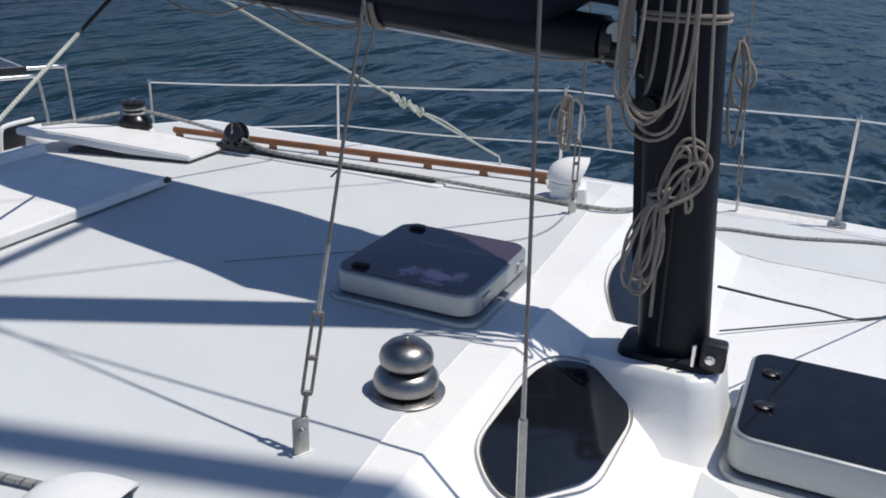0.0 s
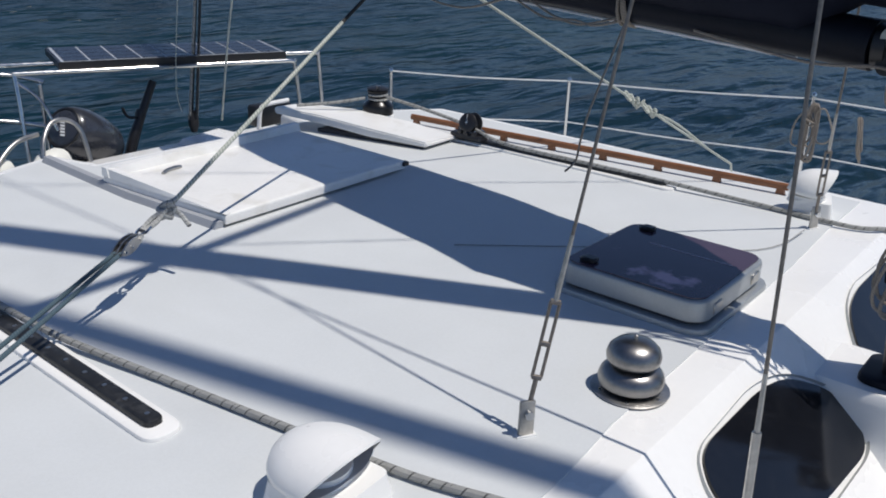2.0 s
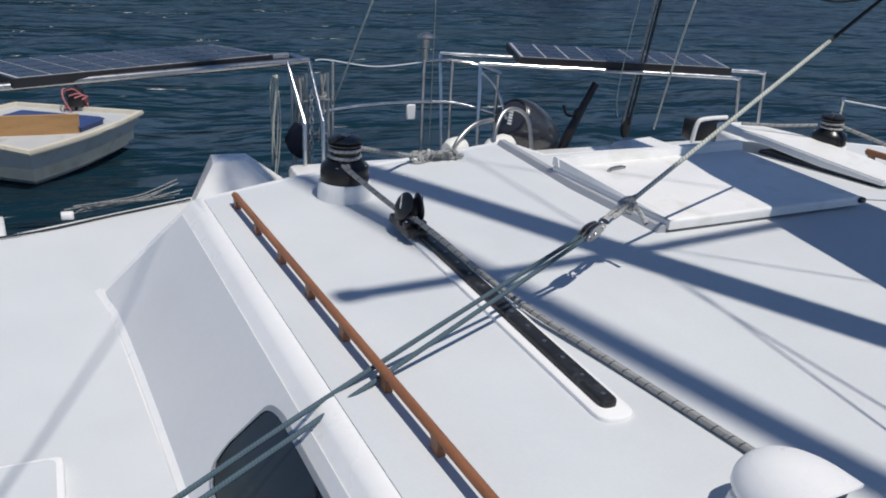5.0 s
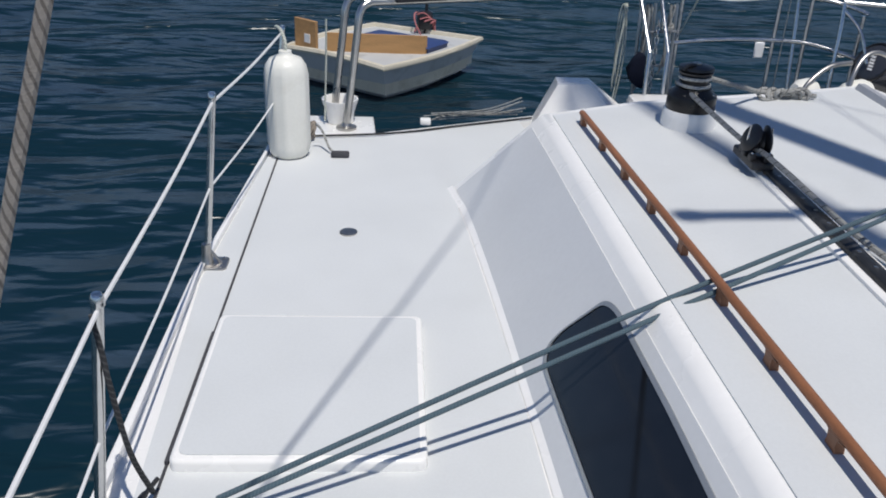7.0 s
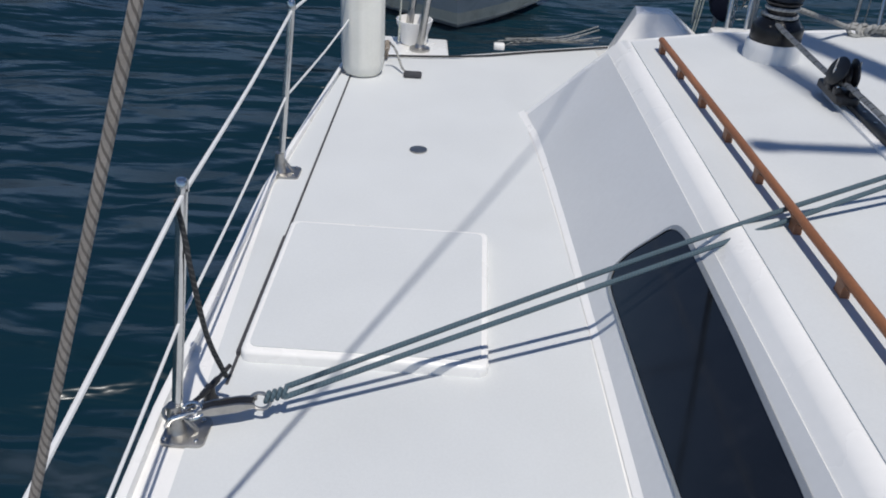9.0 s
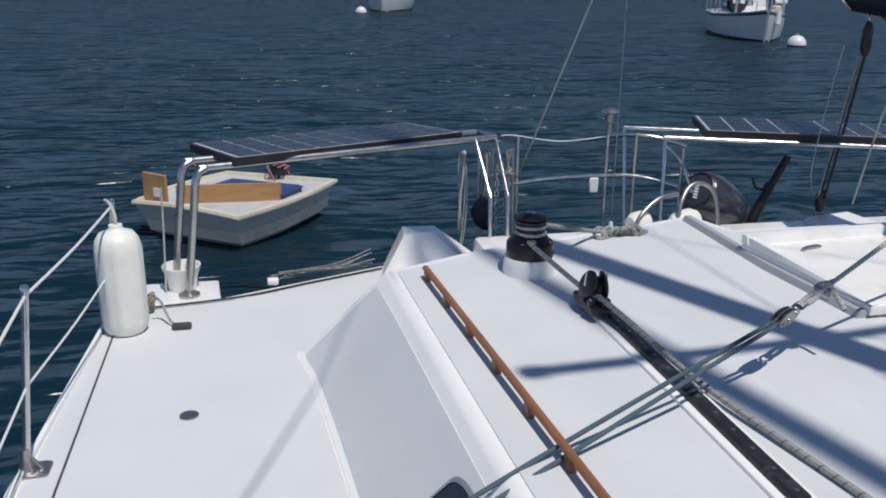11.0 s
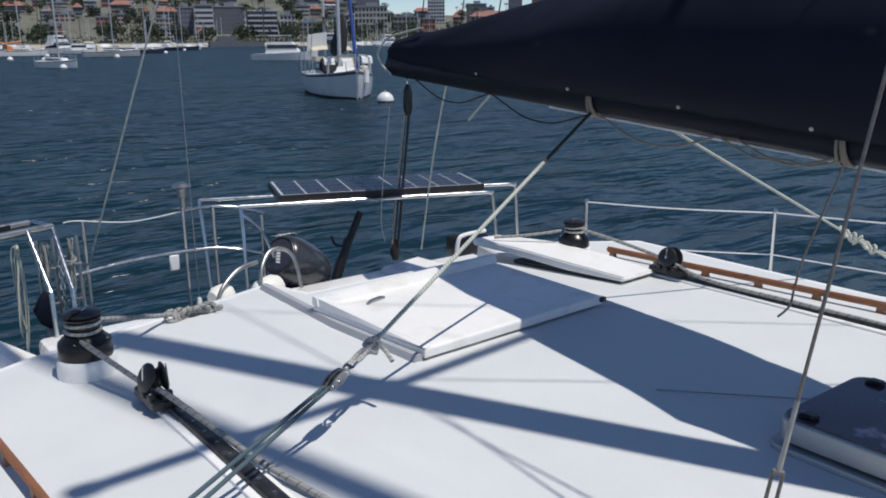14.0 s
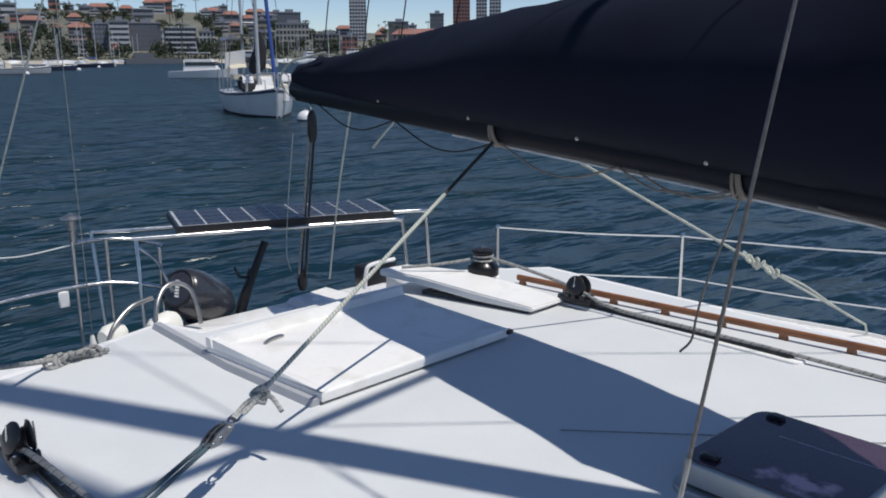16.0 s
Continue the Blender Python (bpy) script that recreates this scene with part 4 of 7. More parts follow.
# ---- standing rigging ----
def turnbuckle_shroud(foot, top, label, open_body=True, r=0.0045):
    s = thing("shroud", foot, label, "rigging wire", "shrouds")
    a, b = Vector(foot), Vector(top)
    d = (b - a).normalized()
    side = d.cross(Vector((0.75, 0.6, 0))).normalized()
    part("wire", tube([a + d * 0.44, b], r, 8), TWIST if r > 0.006 else WIRE, s)
    part("lower_fork", tube([a + d * 0.02, a + d * 0.11], 0.0065), WIRE, s)
    if open_body:
        for k in (-1, 1):
            part("body_bar", tube([a + d * 0.11 + side * 0.011 * k, a + d * 0.31 + side * 0.011 * k], 0.0045, 6), WIRE, s)
        for q in (0.11, 0.20, 0.31):
            part("body_end", tube([a + d * q - side * 0.012, a + d * q + side * 0.012], 0.0075, 8), WIRE, s)
    else:
        part("body_tube", tube([a + d * 0.10, a + d * 0.34], 0.0105, 12), DULL, s)
    part("swage", tube([a + d * 0.31, a + d * 0.48], [0.0068, 0.0056], 8), DULL, s)
    return s


def chain_plate(x, y, z, turn=0):
    p = thing("chain_plate", (x, y, z), "steel chain plate tang standing on the roof", "chain plate", "chain plates")
    m = Matrix.Translation((x, y, z)) @ Matrix.Rotation(radians(turn), 4, "Z")
    bm = box(-0.006, 0.006, -0.021, 0.021, 0, 0.10, 0.004)
    bmesh.ops.transform(bm, matrix=m, verts=bm.verts)
    part("plate", bm, DULL, p)
    part("pin", lathe([(0.012, -0.02), (0.012, 0.02), (0, 0.02)], m @ Vector((0, 0, 0.066)), m.to_3x3() @ Vector((1, 0, 0)), 12), STEEL, p)
    part("deck_slot", prism([tuple((m @ Vector((u, v, 0)))[:2]) for u, v in ((-0.012, -0.027), (0.012, -0.027), (0.012, 0.027), (-0.012, 0.027))], z, z + 0.004), GEL, p)
    return p


chain_plate(2.718, 2.350, 0.004, 60)
turnbuckle_shroud((2.720, 2.352, 0.055), (3.753, 2.0, 5.4), "steel wire shroud with open turnbuckle above the roof")
chain_plate(4.84, 2.325, 0.004, 60)
turnbuckle_shroud((4.84, 2.325, 0.055), (3.72, 2.0, 5.4), "steel wire shroud with open turnbuckle on the far side")
turnbuckle_shroud((2.836, 1.819, -0.178), (4.35, 2.67, 10.0), "steel wire shroud with a closed turnbuckle at the front window", False, 0.005)
chain_plate(6.50, 1.765, DECK, 90)
turnbuckle_shroud((6.50, 1.765, DECK + 0.07), (3.652, 2.213, 9.5), "long thin steel cap shroud with open turnbuckle", True, 0.0045)
turnbuckle_shroud((0.03, 1.99, DECK + 0.05), (4.02, 2.58, 12.0), "thick twisted steel cap shroud at the deck edge", False, 0.0065)


# ---- lifelines ----
def stanchion(x, y, h=0.62, lean=0.0, z=DECK, label="upright stainless stanchion on a deck-edge base", pad=True):
    s = thing("stanchion", (x, y, z), label, "stanchion", "lifeline stanchions")
    post = part("post", tube([(x, y, z + 0.02), (x + lean, y + 1.7 * lean, z + h)], 0.0125, 12), STEEL, s)
    part("cap", lathe([(0.0145, 0), (0.0145, 0.022), (0.010, 0.028), (0, 0.029)], (x + lean, y + 1.7 * lean, z + h - 0.012), seg=14), STEEL, post)
    part("socket", lathe([(0.030, 0), (0.022, 0.012), (0.018, 0.06), (0.016, 0.085), (0, 0.085)], (x, y, z + 0.004), seg=16), DULL, s)
    plate = part("base_plate", prism(soft_poly([(x - 0.03, y - 0.05), (x + 0.075, y - 0.05), (x + 0.075, y + 0.05), (x - 0.03, y + 0.05)], 0.02), z + 0.003, z + 0.012, 0.003), DULL, s)
    part("brace", tube([(x + 0.05, y, z + 0.012), (x + 0.008, y, z + 0.07)], 0.006, 8), DULL, s)
    for u, v in ((0.055, -0.035), (0.055, 0.035), (-0.018, -0.036), (-0.018, 0.036)):
        part("bolt", lathe([(0.006, 0), (0.006, 0.004), (0.003, 0.006), (0, 0.006)], (x + u, y + v, z + 0.012), seg=8), STEEL, plate)
    return s


NEAR = [(0.175, 1.25), (0.082, 2.80), (0.037, 4.205), (0.135, 5.38)]
FAR = [(6.50, 1.20), (6.44, 2.88), (6.36, 4.51), (5.67, 5.58)]
LEAN = 0.05
for x, y in NEAR[:3]:
    stanchion(x, y, 0.62, LEAN)
stanchion(*NEAR[3], h=0.60, lean=LEAN)
for x, y in FAR:
    stanchion(x, y, 0.645 if y < 4 else 0.515)


def lifeline(posts, heights, r, name, label, lean=0.0):
    ob = thing(name, (*posts[0], DECK + heights[0]), label, "lifeline", "lifelines")
    for (a, ha), (b, hb) in zip(zip(posts, heights), zip(posts[1:], heights[1:])):
        p, q = Vector((a[0] + lean * ha / 0.6, a[1] + 1.7 * lean * ha / 0.6, DECK + ha)), Vector((b[0] + lean * hb / 0.6, b[1] + 1.7 * lean * hb / 0.6, DECK + hb))
        mid = (p + q) / 2 - Vector((0, 0, 0.012))
        part("span", tube(smooth_line([p, mid, q], 5), r, 8), LINEWHITE, ob)
    return ob


bow_near, bow_far = (0.36, -0.4), (6.34, -0.6)
lifeline([bow_near] + NEAR, [0.60, 0.600, 0.600, 0.600, 0.585], 0.0052, "upper_lifeline", "white coated upper lifeline wire", LEAN)
lifeline([bow_near] + NEAR, [0.30, 0.300, 0.300, 0.295, 0.290], 0.0040, "lower_lifeline", "white coated lower lifeline wire", LEAN)
lifeline([bow_far] + FAR, [0.63, 0.63, 0.625, 0.505, 0.510], 0.0050, "upper_lifeline", "white coated upper lifeline wire on the far side")
lifeline([bow_far] + FAR, [0.31, 0.305, 0.285, 0.215, 0.21], 0.0045, "lower_lifeline", "white coated lower lifeline wire on the far side")

# rope hank and cord hung on the far lifeline
hank = coil((6.38, 2.85, 0.24), 7, 0.10, 0.33, "tangled beige rope hung on the far lifeline", 21, cover=2)
hank_loop(hank, 6.37, (2.87, 0.20), (2.91, -0.02), 0.13, seed=23)
hank_loop(hank, 6.37, (2.80, 0.22), (2.76, 0.02), 0.12, seed=24)
coil((6.38, 2.60, 0.20), 3, 0.022, 0.25, "short cord hung on the far lifeline", 22, cover=0, lean=-0.18)


# ---- running ropes ----
def rope(name, pts, r, material, label, group="", steps=6, cat="rope"):
    return single(name, tube(smooth_line(pts, steps), r, 8), material, pts[0], label, cat, group)


# near preventer: tackle from the boom to the deck edge
prev = thing("preventer_tackle", (2.66, 3.80, 0.22), "pale rope tackle with blocks from boom to deck edge", "rope tackle")
knot = Vector((2.695, 3.844, 0.245))
top = boom_line(4.22) + Vector((-0.06, 0, -0.06))
part("dark_upper_rope", tube([top, knot.lerp(top, 0.72)], 0.008, 8), DARKROPE, prev, "dark upper length of rope")
part("pale_rope", tube([knot.lerp(top, 0.73), knot], 0.0082, 8), PALE, prev, "pale flecked rope")
random.seed(5)
for k in range(5):
    c = knot + Vector((random.uniform(-0.012, 0.012), random.uniform(-0.012, 0.012), random.uniform(-0.02, 0.015)))
    t0 = random.uniform(0, 3)
    part("knot_turn", tube([tuple(c + Vector((0.021 * math.cos(a + t0), 0.016 * math.sin(a), 0.018 * math.sin(a + t0 + k)))) for a in [2 * math.pi * q / 10 for q in range(11)]], 0.0078, 7), KNOTROPE, prev)
part("knot_tail", tube(smooth_line([knot, knot + Vector((0.03, -0.025, -0.015)), knot + Vector((0.035, -0.075, -0.05))]), 0.0085, 7), KNOTROPE, prev)
low = Vector((2.43, 3.695, 0.208))
for s in (-1, 1):
    part("knot_loop", tube(smooth_line([knot, knot.lerp(low, 0.3) + Vector((0, 0.011 * s, 0.004 * s)), knot.lerp(low, 0.55) + Vector((0, 0.006 * s, 0))]), 0.0085, 7), KNOTROPE, prev)
d = (low - knot).normalized()
sd = d.cross(Vector((0, 0, 1))).normalized()
upb = sd.cross(d).normalized()
part("shackle", tube(smooth_line([knot.lerp(low, 0.45) + sd * 0.013, knot.lerp(low, 0.58) + sd * 0.015, knot.lerp(low, 0.66), knot.lerp(low, 0.58) - sd * 0.015, knot.lerp(low, 0.45) - sd * 0.013]), 0.005, 8), STEEL, prev, "bright steel shackle")
bc = knot.lerp(low, 0.86)
for k, off in enumerate((-0.017, 0.0, 0.017)):
    part("block_cheek", loft([[bc + d * u + sd * (off + w) + upb * (h * q) for w, h in ((-0.0024, -1), (0.0024, -1), (0.0024, 1), (-0.0024, 1))] for u, q in ((-0.066, 0.006), (-0.048, 0.014), (-0.010, 0.021), (0.020, 0.021), (0.050, 0.013), (0.068, 0.005))]), DULL if k == 1 else BRUSHED, prev, "bright steel block cheek")
for k, off in enumerate((-0.0085, 0.0085)):
    part("block_sheave", lathe([(0, -0.005), (0.022, -0.005), (0.016, 0), (0.022, 0.005), (0, 0.005)], bc + d * 0.012 + sd * off, sd, 18), BLACK, prev)
    part("becket", tube([tuple(bc - d * 0.05 + sd * off), tuple(bc + d * 0.075 + sd * off * 1.2)], 0.0058, 7), DARKROPE, prev)
for off in (-0.021, 0.021):
    for u in (-0.045, 0.012, 0.05):
        part("block_pin", lathe([(0.006, -0.003), (0.006, 0.003), (0, 0.004)], bc + d * u + sd * off, sd, 10), STEEL, prev)
foot = Vector((0.325, 2.88, -0.29))
for s in (-1, 1):
    a = bc + d * 0.06 + sd * (0.010 * s)
    part("teal_fall", tube(smooth_line([a, a.lerp(foot, 0.5) + Vector((0, 0.016 * s, 0.014 + 0.006 * s)), foot + Vector((0, 0.012 * s, 0.006 * s))], 8), 0.0072, 8), TEAL, prev, "teal braided rope")
for k in range(4):
    c = foot + Vector((-0.013 * k, -0.005 * k, -0.002 * k))
    part("seizing_turn", tube([tuple(c + Vector((0.004 * math.sin(a), 0.012 * math.cos(a), 0.012 * math.sin(a)))) for a in [2 * math.pi * q / 10 for q in range(11)]], 0.006, 7), TEAL, prev)
fb = Vector((0.195, 2.835, -0.305))
part("foot_block", loft([[tuple(fb + Vector((u, u * 0.33 + w, h))) for w, h in ((-0.010, -0.010), (0.010, -0.010), (0.013, 0), (0.010, 0.010), (-0.010, 0.010), (-0.013, 0))] for u in (-0.05, -0.02, 0.04, 0.06)]), BLACK, prev)
for s in (-1, 1):
    part("cheek_plate", loft([[tuple(fb + Vector((u, u * 0.33 + s * 0.014 + w, h))) for w, h in ((-0.003, -hh), (0.003, -hh), (0.003, hh), (-0.003, hh))] for u, hh in ((-0.06, 0.005), (-0.03, 0.012), (0.03, 0.012), (0.065, 0.005))]), DULL, prev)
part("foot_shackle", tube(smooth_line([fb + Vector((-0.07, -0.03, 0)), fb + Vector((-0.11, -0.06, 0.005)), Vector((0.07, 2.78, -0.33)), fb + Vector((-0.10, -0.02, -0.01)), fb + Vector((-0.07, -0.01, 0))]), 0.006, 8), STEEL, prev)

for k, (u, r0) in enumerate(((0.075, 0.020), (-0.075, 0.022), (-0.115, 0.020))):
    c = fb + Vector((u, u * 0.33, 0.0))
    part("shackle", tube([tuple(c + Vector((r0 * 1.2 * math.cos(a), r0 * (0.9 if k % 2 else 0.4) * math.sin(a), r0 * (0.4 if k % 2 else 0.9) * math.sin(a)))) for a in [2 * math.pi * q / 14 for q in range(15)]], 0.0048, 7), STEEL if k % 2 else DULL, prev)
# dark lashing from the lifeline down to the block, and a horn cleat there
rope("dark_lashing", [(0.122, 2.87, 0.225), (0.135, 2.86, 0.12), (0.142, 2.85, 0.07), (0.158, 2.86, -0.12), (0.180, 2.90, -0.27)], 0.0065, DARKROPE, "dark cord lashed from lifeline to deck block")
cl = thing("deck_cleat", (0.13, 2.92, DECK), "small black deck cleat", "cleat")
part("horn", tube(smooth_line([(0.10, 2.84, DECK + 0.05), (0.12, 2.89, DECK + 0.045), (0.14, 2.95, DECK + 0.045), (0.16, 3.0, DECK + 0.052)]), [0.006] * 6 + [0.009] * 7 + [0.006] * 6, 8), BLACK, cl)
part("stem", lathe([(0.02, 0), (0.012, 0.02), (0.012, 0.045), (0, 0.045)], (0.13, 2.92, DECK + 0.003), seg=12), BLACK, cl)

# far preventer
prev2 = thing("preventer_rope", (5.4, 2.85, 0.2), "pale rope with knots from boom to far deck edge", "rope tackle")
ta, tb = boom_line(3.94) + Vector((0.08, 0, -0.06)), Vector((6.66, 3.39, -0.295))
part("pale_rope", tube([ta, tb, (6.685, 3.385, DECK + 0.012)], 0.0072, 8), PALE, prev2)
part("second_strand", tube(smooth_line([ta.lerp(tb, 0.66) + Vector((0, 0, 0.01)), ta.lerp(tb, 0.75) + Vector((0, 0, 0.025)), ta.lerp(tb, 0.9), tb]), 0.007, 8), PALE, prev2)
for q, n in ((0.54, 4), (0.61, 3)):
    for k in range(n):
        c = ta.lerp(tb, q + 0.016 * k)
        part("knot_turn", tube([tuple(c + Vector((0.014 * math.cos(a), 0.020 * math.sin(a + k), 0.024 * math.sin(a)))) for a in [2 * math.pi * m / 10 for m in range(11)]], 0.008, 6), PALE, prev2)

# sheets along the cabin roof
rope("near_sheet", [(1.920, 4.880, 0.182), (1.965, 4.73, 0.150), (2.047, 4.41, 0.092), (2.080, 4.27, 0.088), (2.105, 4.12, 0.075), (2.135, 3.92, 0.052), (2.175, 3.62, 0.030), (2.262, 3.17, 0.018), (2.338, 2.72, 0.018), (2.392, 2.42, 0.018), (2.47, 2.17, 0.016), (2.50, 2.03, -0.02), (2.52, 1.66, -0.33), (2.53, 1.5, -0.355), (2.5, 0.9, -0.36)], 0.0105, FLECK, "grey flecked sheet rope along the cabin roof", "sheets")
rope("far_sheet", [(4.84, 4.84, 0.18), (4.90, 4.6, 0.14), (4.90, 4.27, 0.10), (4.895, 4.0, 0.045), (4.905, 3.5, 0.040), (4.92, 3.08, 0.034), (4.95, 2.6, 0.018), (4.945, 2.2, 0.016), (5.10, 2.06, -0.01), (5.60, 1.95, -0.24), (5.90, 1.92, -0.35), (6.07, 1.80, -0.355), (6.12, 1.42, -0.355), (6.28, 0.95, -0.355), (6.34, 0.3, -0.355)], 0.0105, FLECK, "grey flecked sheet rope along the far roof side", "sheets")
rope("far_sheet_tail", [(4.76, 4.94, 0.17), (4.60, 5.04, 0.15), (4.42, 5.16, 0.14)], 0.009, FLECK, "grey rope from the far winch to the cockpit", "sheets")
# cleated line with a knot at the aft roof edge
rope("winch_tail", [(2.045, 4.875, 0.205), (2.18, 5.00, 0.150), (2.32, 5.125, 0.095), (2.47, 5.255, 0.040), (2.74, 5.27, 0.022)], 0.011, FLECK, "pale flecked rope tail from the winch", "sheets")
bm = bmesh.new()
random.seed(9)
for k in range(6):
    c = Vector((2.48 + 0.038 * k, 5.252 + 0.004 * k, 0.03))
    tube([tuple(c + Vector((0.03 * math.cos(a), 0.02 * math.sin(a + k), 0.022 * math.sin(a)))) for a in [2 * math.pi * m / 10 for m in range(11)]], 0.011, 6, bm)
single("rope_knot", bm, FLECK, (2.62, 5.25, 0.004), "bunched knot of flecked rope on the roof edge", "rope")
rope("spare_line", [(4.75, 2.33, 0.02), (4.4, 2.40, 0.010), (4.0, 2.85, 0.010), (3.6, 3.3, 0.009)], 0.0022, FLECK, "thin line lying on the cabin roof")
rope("foredeck_line", [(3.84, 1.555, 0.19), (4.5, 1.28, -0.09), (5.17, 0.99, -0.35), (5.9, 0.62, -0.36)], 0.0045, DARKROPE, "thin dark line from mast to foredeck")
rope("foredeck_line", [(4.70, 1.60, -0.352), (4.85, 1.42, -0.355), (5.2, 0.99, -0.358), (5.6, 0.5, -0.358)], 0.004, DARKROPE, "thin dark line lying on the foredeck")
rope("boom_tie", [tuple(boom_line(2.90) + Vector((-0.03, 0, -0.08))), (3.98, 2.97, 0.55), (3.98, 3.0, 0.42), (3.99, 3.02, 0.33), (3.95, 3.04, 0.29)], 0.0045, WIRE, "dark tie hanging from the boom")


# ---- stern: arches, solar panels, rails ----
def solar_panel(corners, n_long, n_short, label):
    """Framed panel on four corner places (front left, front right, back right, back left)."""
    fl, fr, br, bl = [Vector(c) for c in corners]
    up = (fr - fl).cross(bl - fl).normalized()
    ob = thing("solar_panel", tuple((fl + br) / 2), label, "solar panel", "solar panels")
    at = lambda u, v, h: fl.lerp(fr, u).lerp(bl.lerp(br, u), v) + up * h  # noqa: E731
    part("frame", loft([[at(0, 0, -0.045), at(1, 0, -0.045), at(1, 1, -0.045), at(0, 1, -0.045)], [at(0, 0, 0), at(1, 0, 0), at(1, 1, 0), at(0, 1, 0)]]), BLACK, ob, "black panel frame")
    m, du, dv = 0.012, 0.96 / n_long, 0.95 / n_short
    back = part("backing", loft([[at(m, m, 0.0005), at(1 - m, m, 0.0005), at(1 - m, 1 - m, 0.0005), at(m, 1 - m, 0.0005)], [at(m, m, 0.002), at(1 - m, m, 0.002), at(1 - m, 1 - m, 0.002), at(m, 1 - m, 0.002)]]), CELLLINE, ob, "pale grid between the cells")
    for i in range(n_long):
        for j in range(n_short):
            u0, v0 = 0.02 + i * du, 0.025 + j * dv
            gu, gv = du * 0.042, dv * 0.042
            q = [(u0 + gu, v0 + gv), (u0 + du - gu, v0 + gv), (u0 + du - gu, v0 + dv - gv), (u0 + gu, v0 + dv - gv)]
            part("cell", loft([[at(u, v, 0.002) for u, v in q], [at(u, v, 0.0045) for u, v in q]]), CELL, back)
    return ob


solar_panel([(0.728, 5.86, 0.335), (2.058, 6.44, 0.332), (1.782, 6.83, 0.332), (0.484, 6.29, 0.335)], 9, 4, "black framed solar panel on the near stern arch")
solar_panel([(3.665, 6.44, 0.302), (5.046, 5.985, 0.288), (5.18, 6.42, 0.305), (3.81, 6.89, 0.322)], 9, 4, "black framed solar panel on the far stern arch")

arch = thing("stern_arch", (0.45, 5.85, DECK), "polished stainless tube arch carrying the near solar panel", "arch", "stern arches")
for k, (x, y) in enumerate(((0.46, 5.80), (0.38, 5.98))):
    dx, dy = 0.10, -0.02
    leg = part("leg", tube(smooth_line([(x, y, DECK + 0.01), (x + 0.06, y + 0.0, 0.12), (x + 0.08, y + 0.01, 0.25), (x + 0.13, y + 0.04, 0.292), (x + 0.25, y + 0.10, 0.292), (x + 1.80, y + 0.62, 0.30)], 7), 0.0205, 14), BRUSHED, arch)
    part("flange", lathe([(0.055, 0), (0.055, 0.012), (0.03, 0.018), (0.022, 0.035), (0, 0.035)], (x, y, DECK), seg=20), DULL, leg)
part("cross_bar", tube([(2.26, 6.42, 0.30), (2.20, 6.62, 0.30)], 0.014, 10), STEEL, arch)
part("leg", tube([(2.26, 6.42, 0.30), (2.25, 6.08, 0.02), (2.25, 6.06, -0.36)], 0.0125, 10), STEEL, arch)
part("leg", tube([(2.12, 6.36, 0.30), (2.14, 6.06, 0.02), (2.14, 6.05, -0.36)], 0.0125, 10), STEEL, arch)
arch2 = thing("stern_arch", (5.1, 5.9, DECK), "polished stainless tube arch carrying the far solar panel", "arch", "stern arches")
for k, (a, b, c) in enumerate((((3.419, 6.512, 0.250), (5.06, 5.97, 0.228), (5.12, 5.90, -0.36)), ((3.258, 6.786, 0.272), (5.32, 6.03, 0.250), (5.40, 6.0, -0.36)))):
    a, b, c = Vector(a), Vector(b), Vector(c)
    part("leg", tube(smooth_line([a, a.lerp(b, 0.5), a.lerp(b, 0.93), b + (c - b) * 0.01 + (b - a) * 0.015, b.lerp(c, 0.08) + (b - a) * 0.02, c], 6), 0.0145, 12), STEEL, arch2)
part("leg", tube([(3.258, 6.78, 0.27), (3.24, 6.62, -0.40)], 0.0125, 10), STEEL, arch2)
part("leg", tube(smooth_line([(3.425, 6.51, 0.25), (3.41, 6.46, 0.05), (3.38, 6.38, -0.36)]), 0.0125, 10), STEEL, arch2)
part("curved_brace", tube(smooth_line([(3.43, 6.50, 0.20), (3.52, 6.44, 0.10), (3.56, 6.34, -0.08)]), 0.010, 8), STEEL, arch2)

# pushpit rails between the arches
push = thing("pushpit", (2.6, 6.1, DECK), "thin stainless stern rail with two tiers", "railing")
part("upper_rail", tube(smooth_line([(2.26, 6.20, 0.345), (2.34, 6.20, 0.345), (2.60, 6.14, 0.315), (2.88, 6.10, 0.345)]), 0.0035, 8), LINEWHITE, push, "sagging upper wire")
part("upper_rail", tube(smooth_line([(2.88, 6.10, 0.35), (3.06, 6.12, 0.345), (3.22, 6.08, 0.325), (3.33, 5.98, 0.29)]), 0.011, 10), STEEL, push)
part("lower_rail", tube(smooth_line([(2.24, 6.02, 0.095), (2.55, 6.06, 0.115), (2.88, 6.08, 0.115), (3.08, 6.06, 0.105), (3.30, 5.98, 0.055), (3.45, 5.90, 0.01)]), 0.011, 10), STEEL, push)
for x, y, h in ((2.34, 6.12, 0.35), (2.88, 6.09, 0.36), (3.06, 6.09, 0.35), (3.31, 5.98, 0.28)):
    part("post", tube([(x, y, -0.30), (x, y + 0.01, h)], 0.0115, 10), STEEL, push)
part("hanging_tag", box(2.765, 2.82, 6.05, 6.062, 0.02, 0.11, 0.006, 1), LINEWHITE, push, "small white plastic tag")

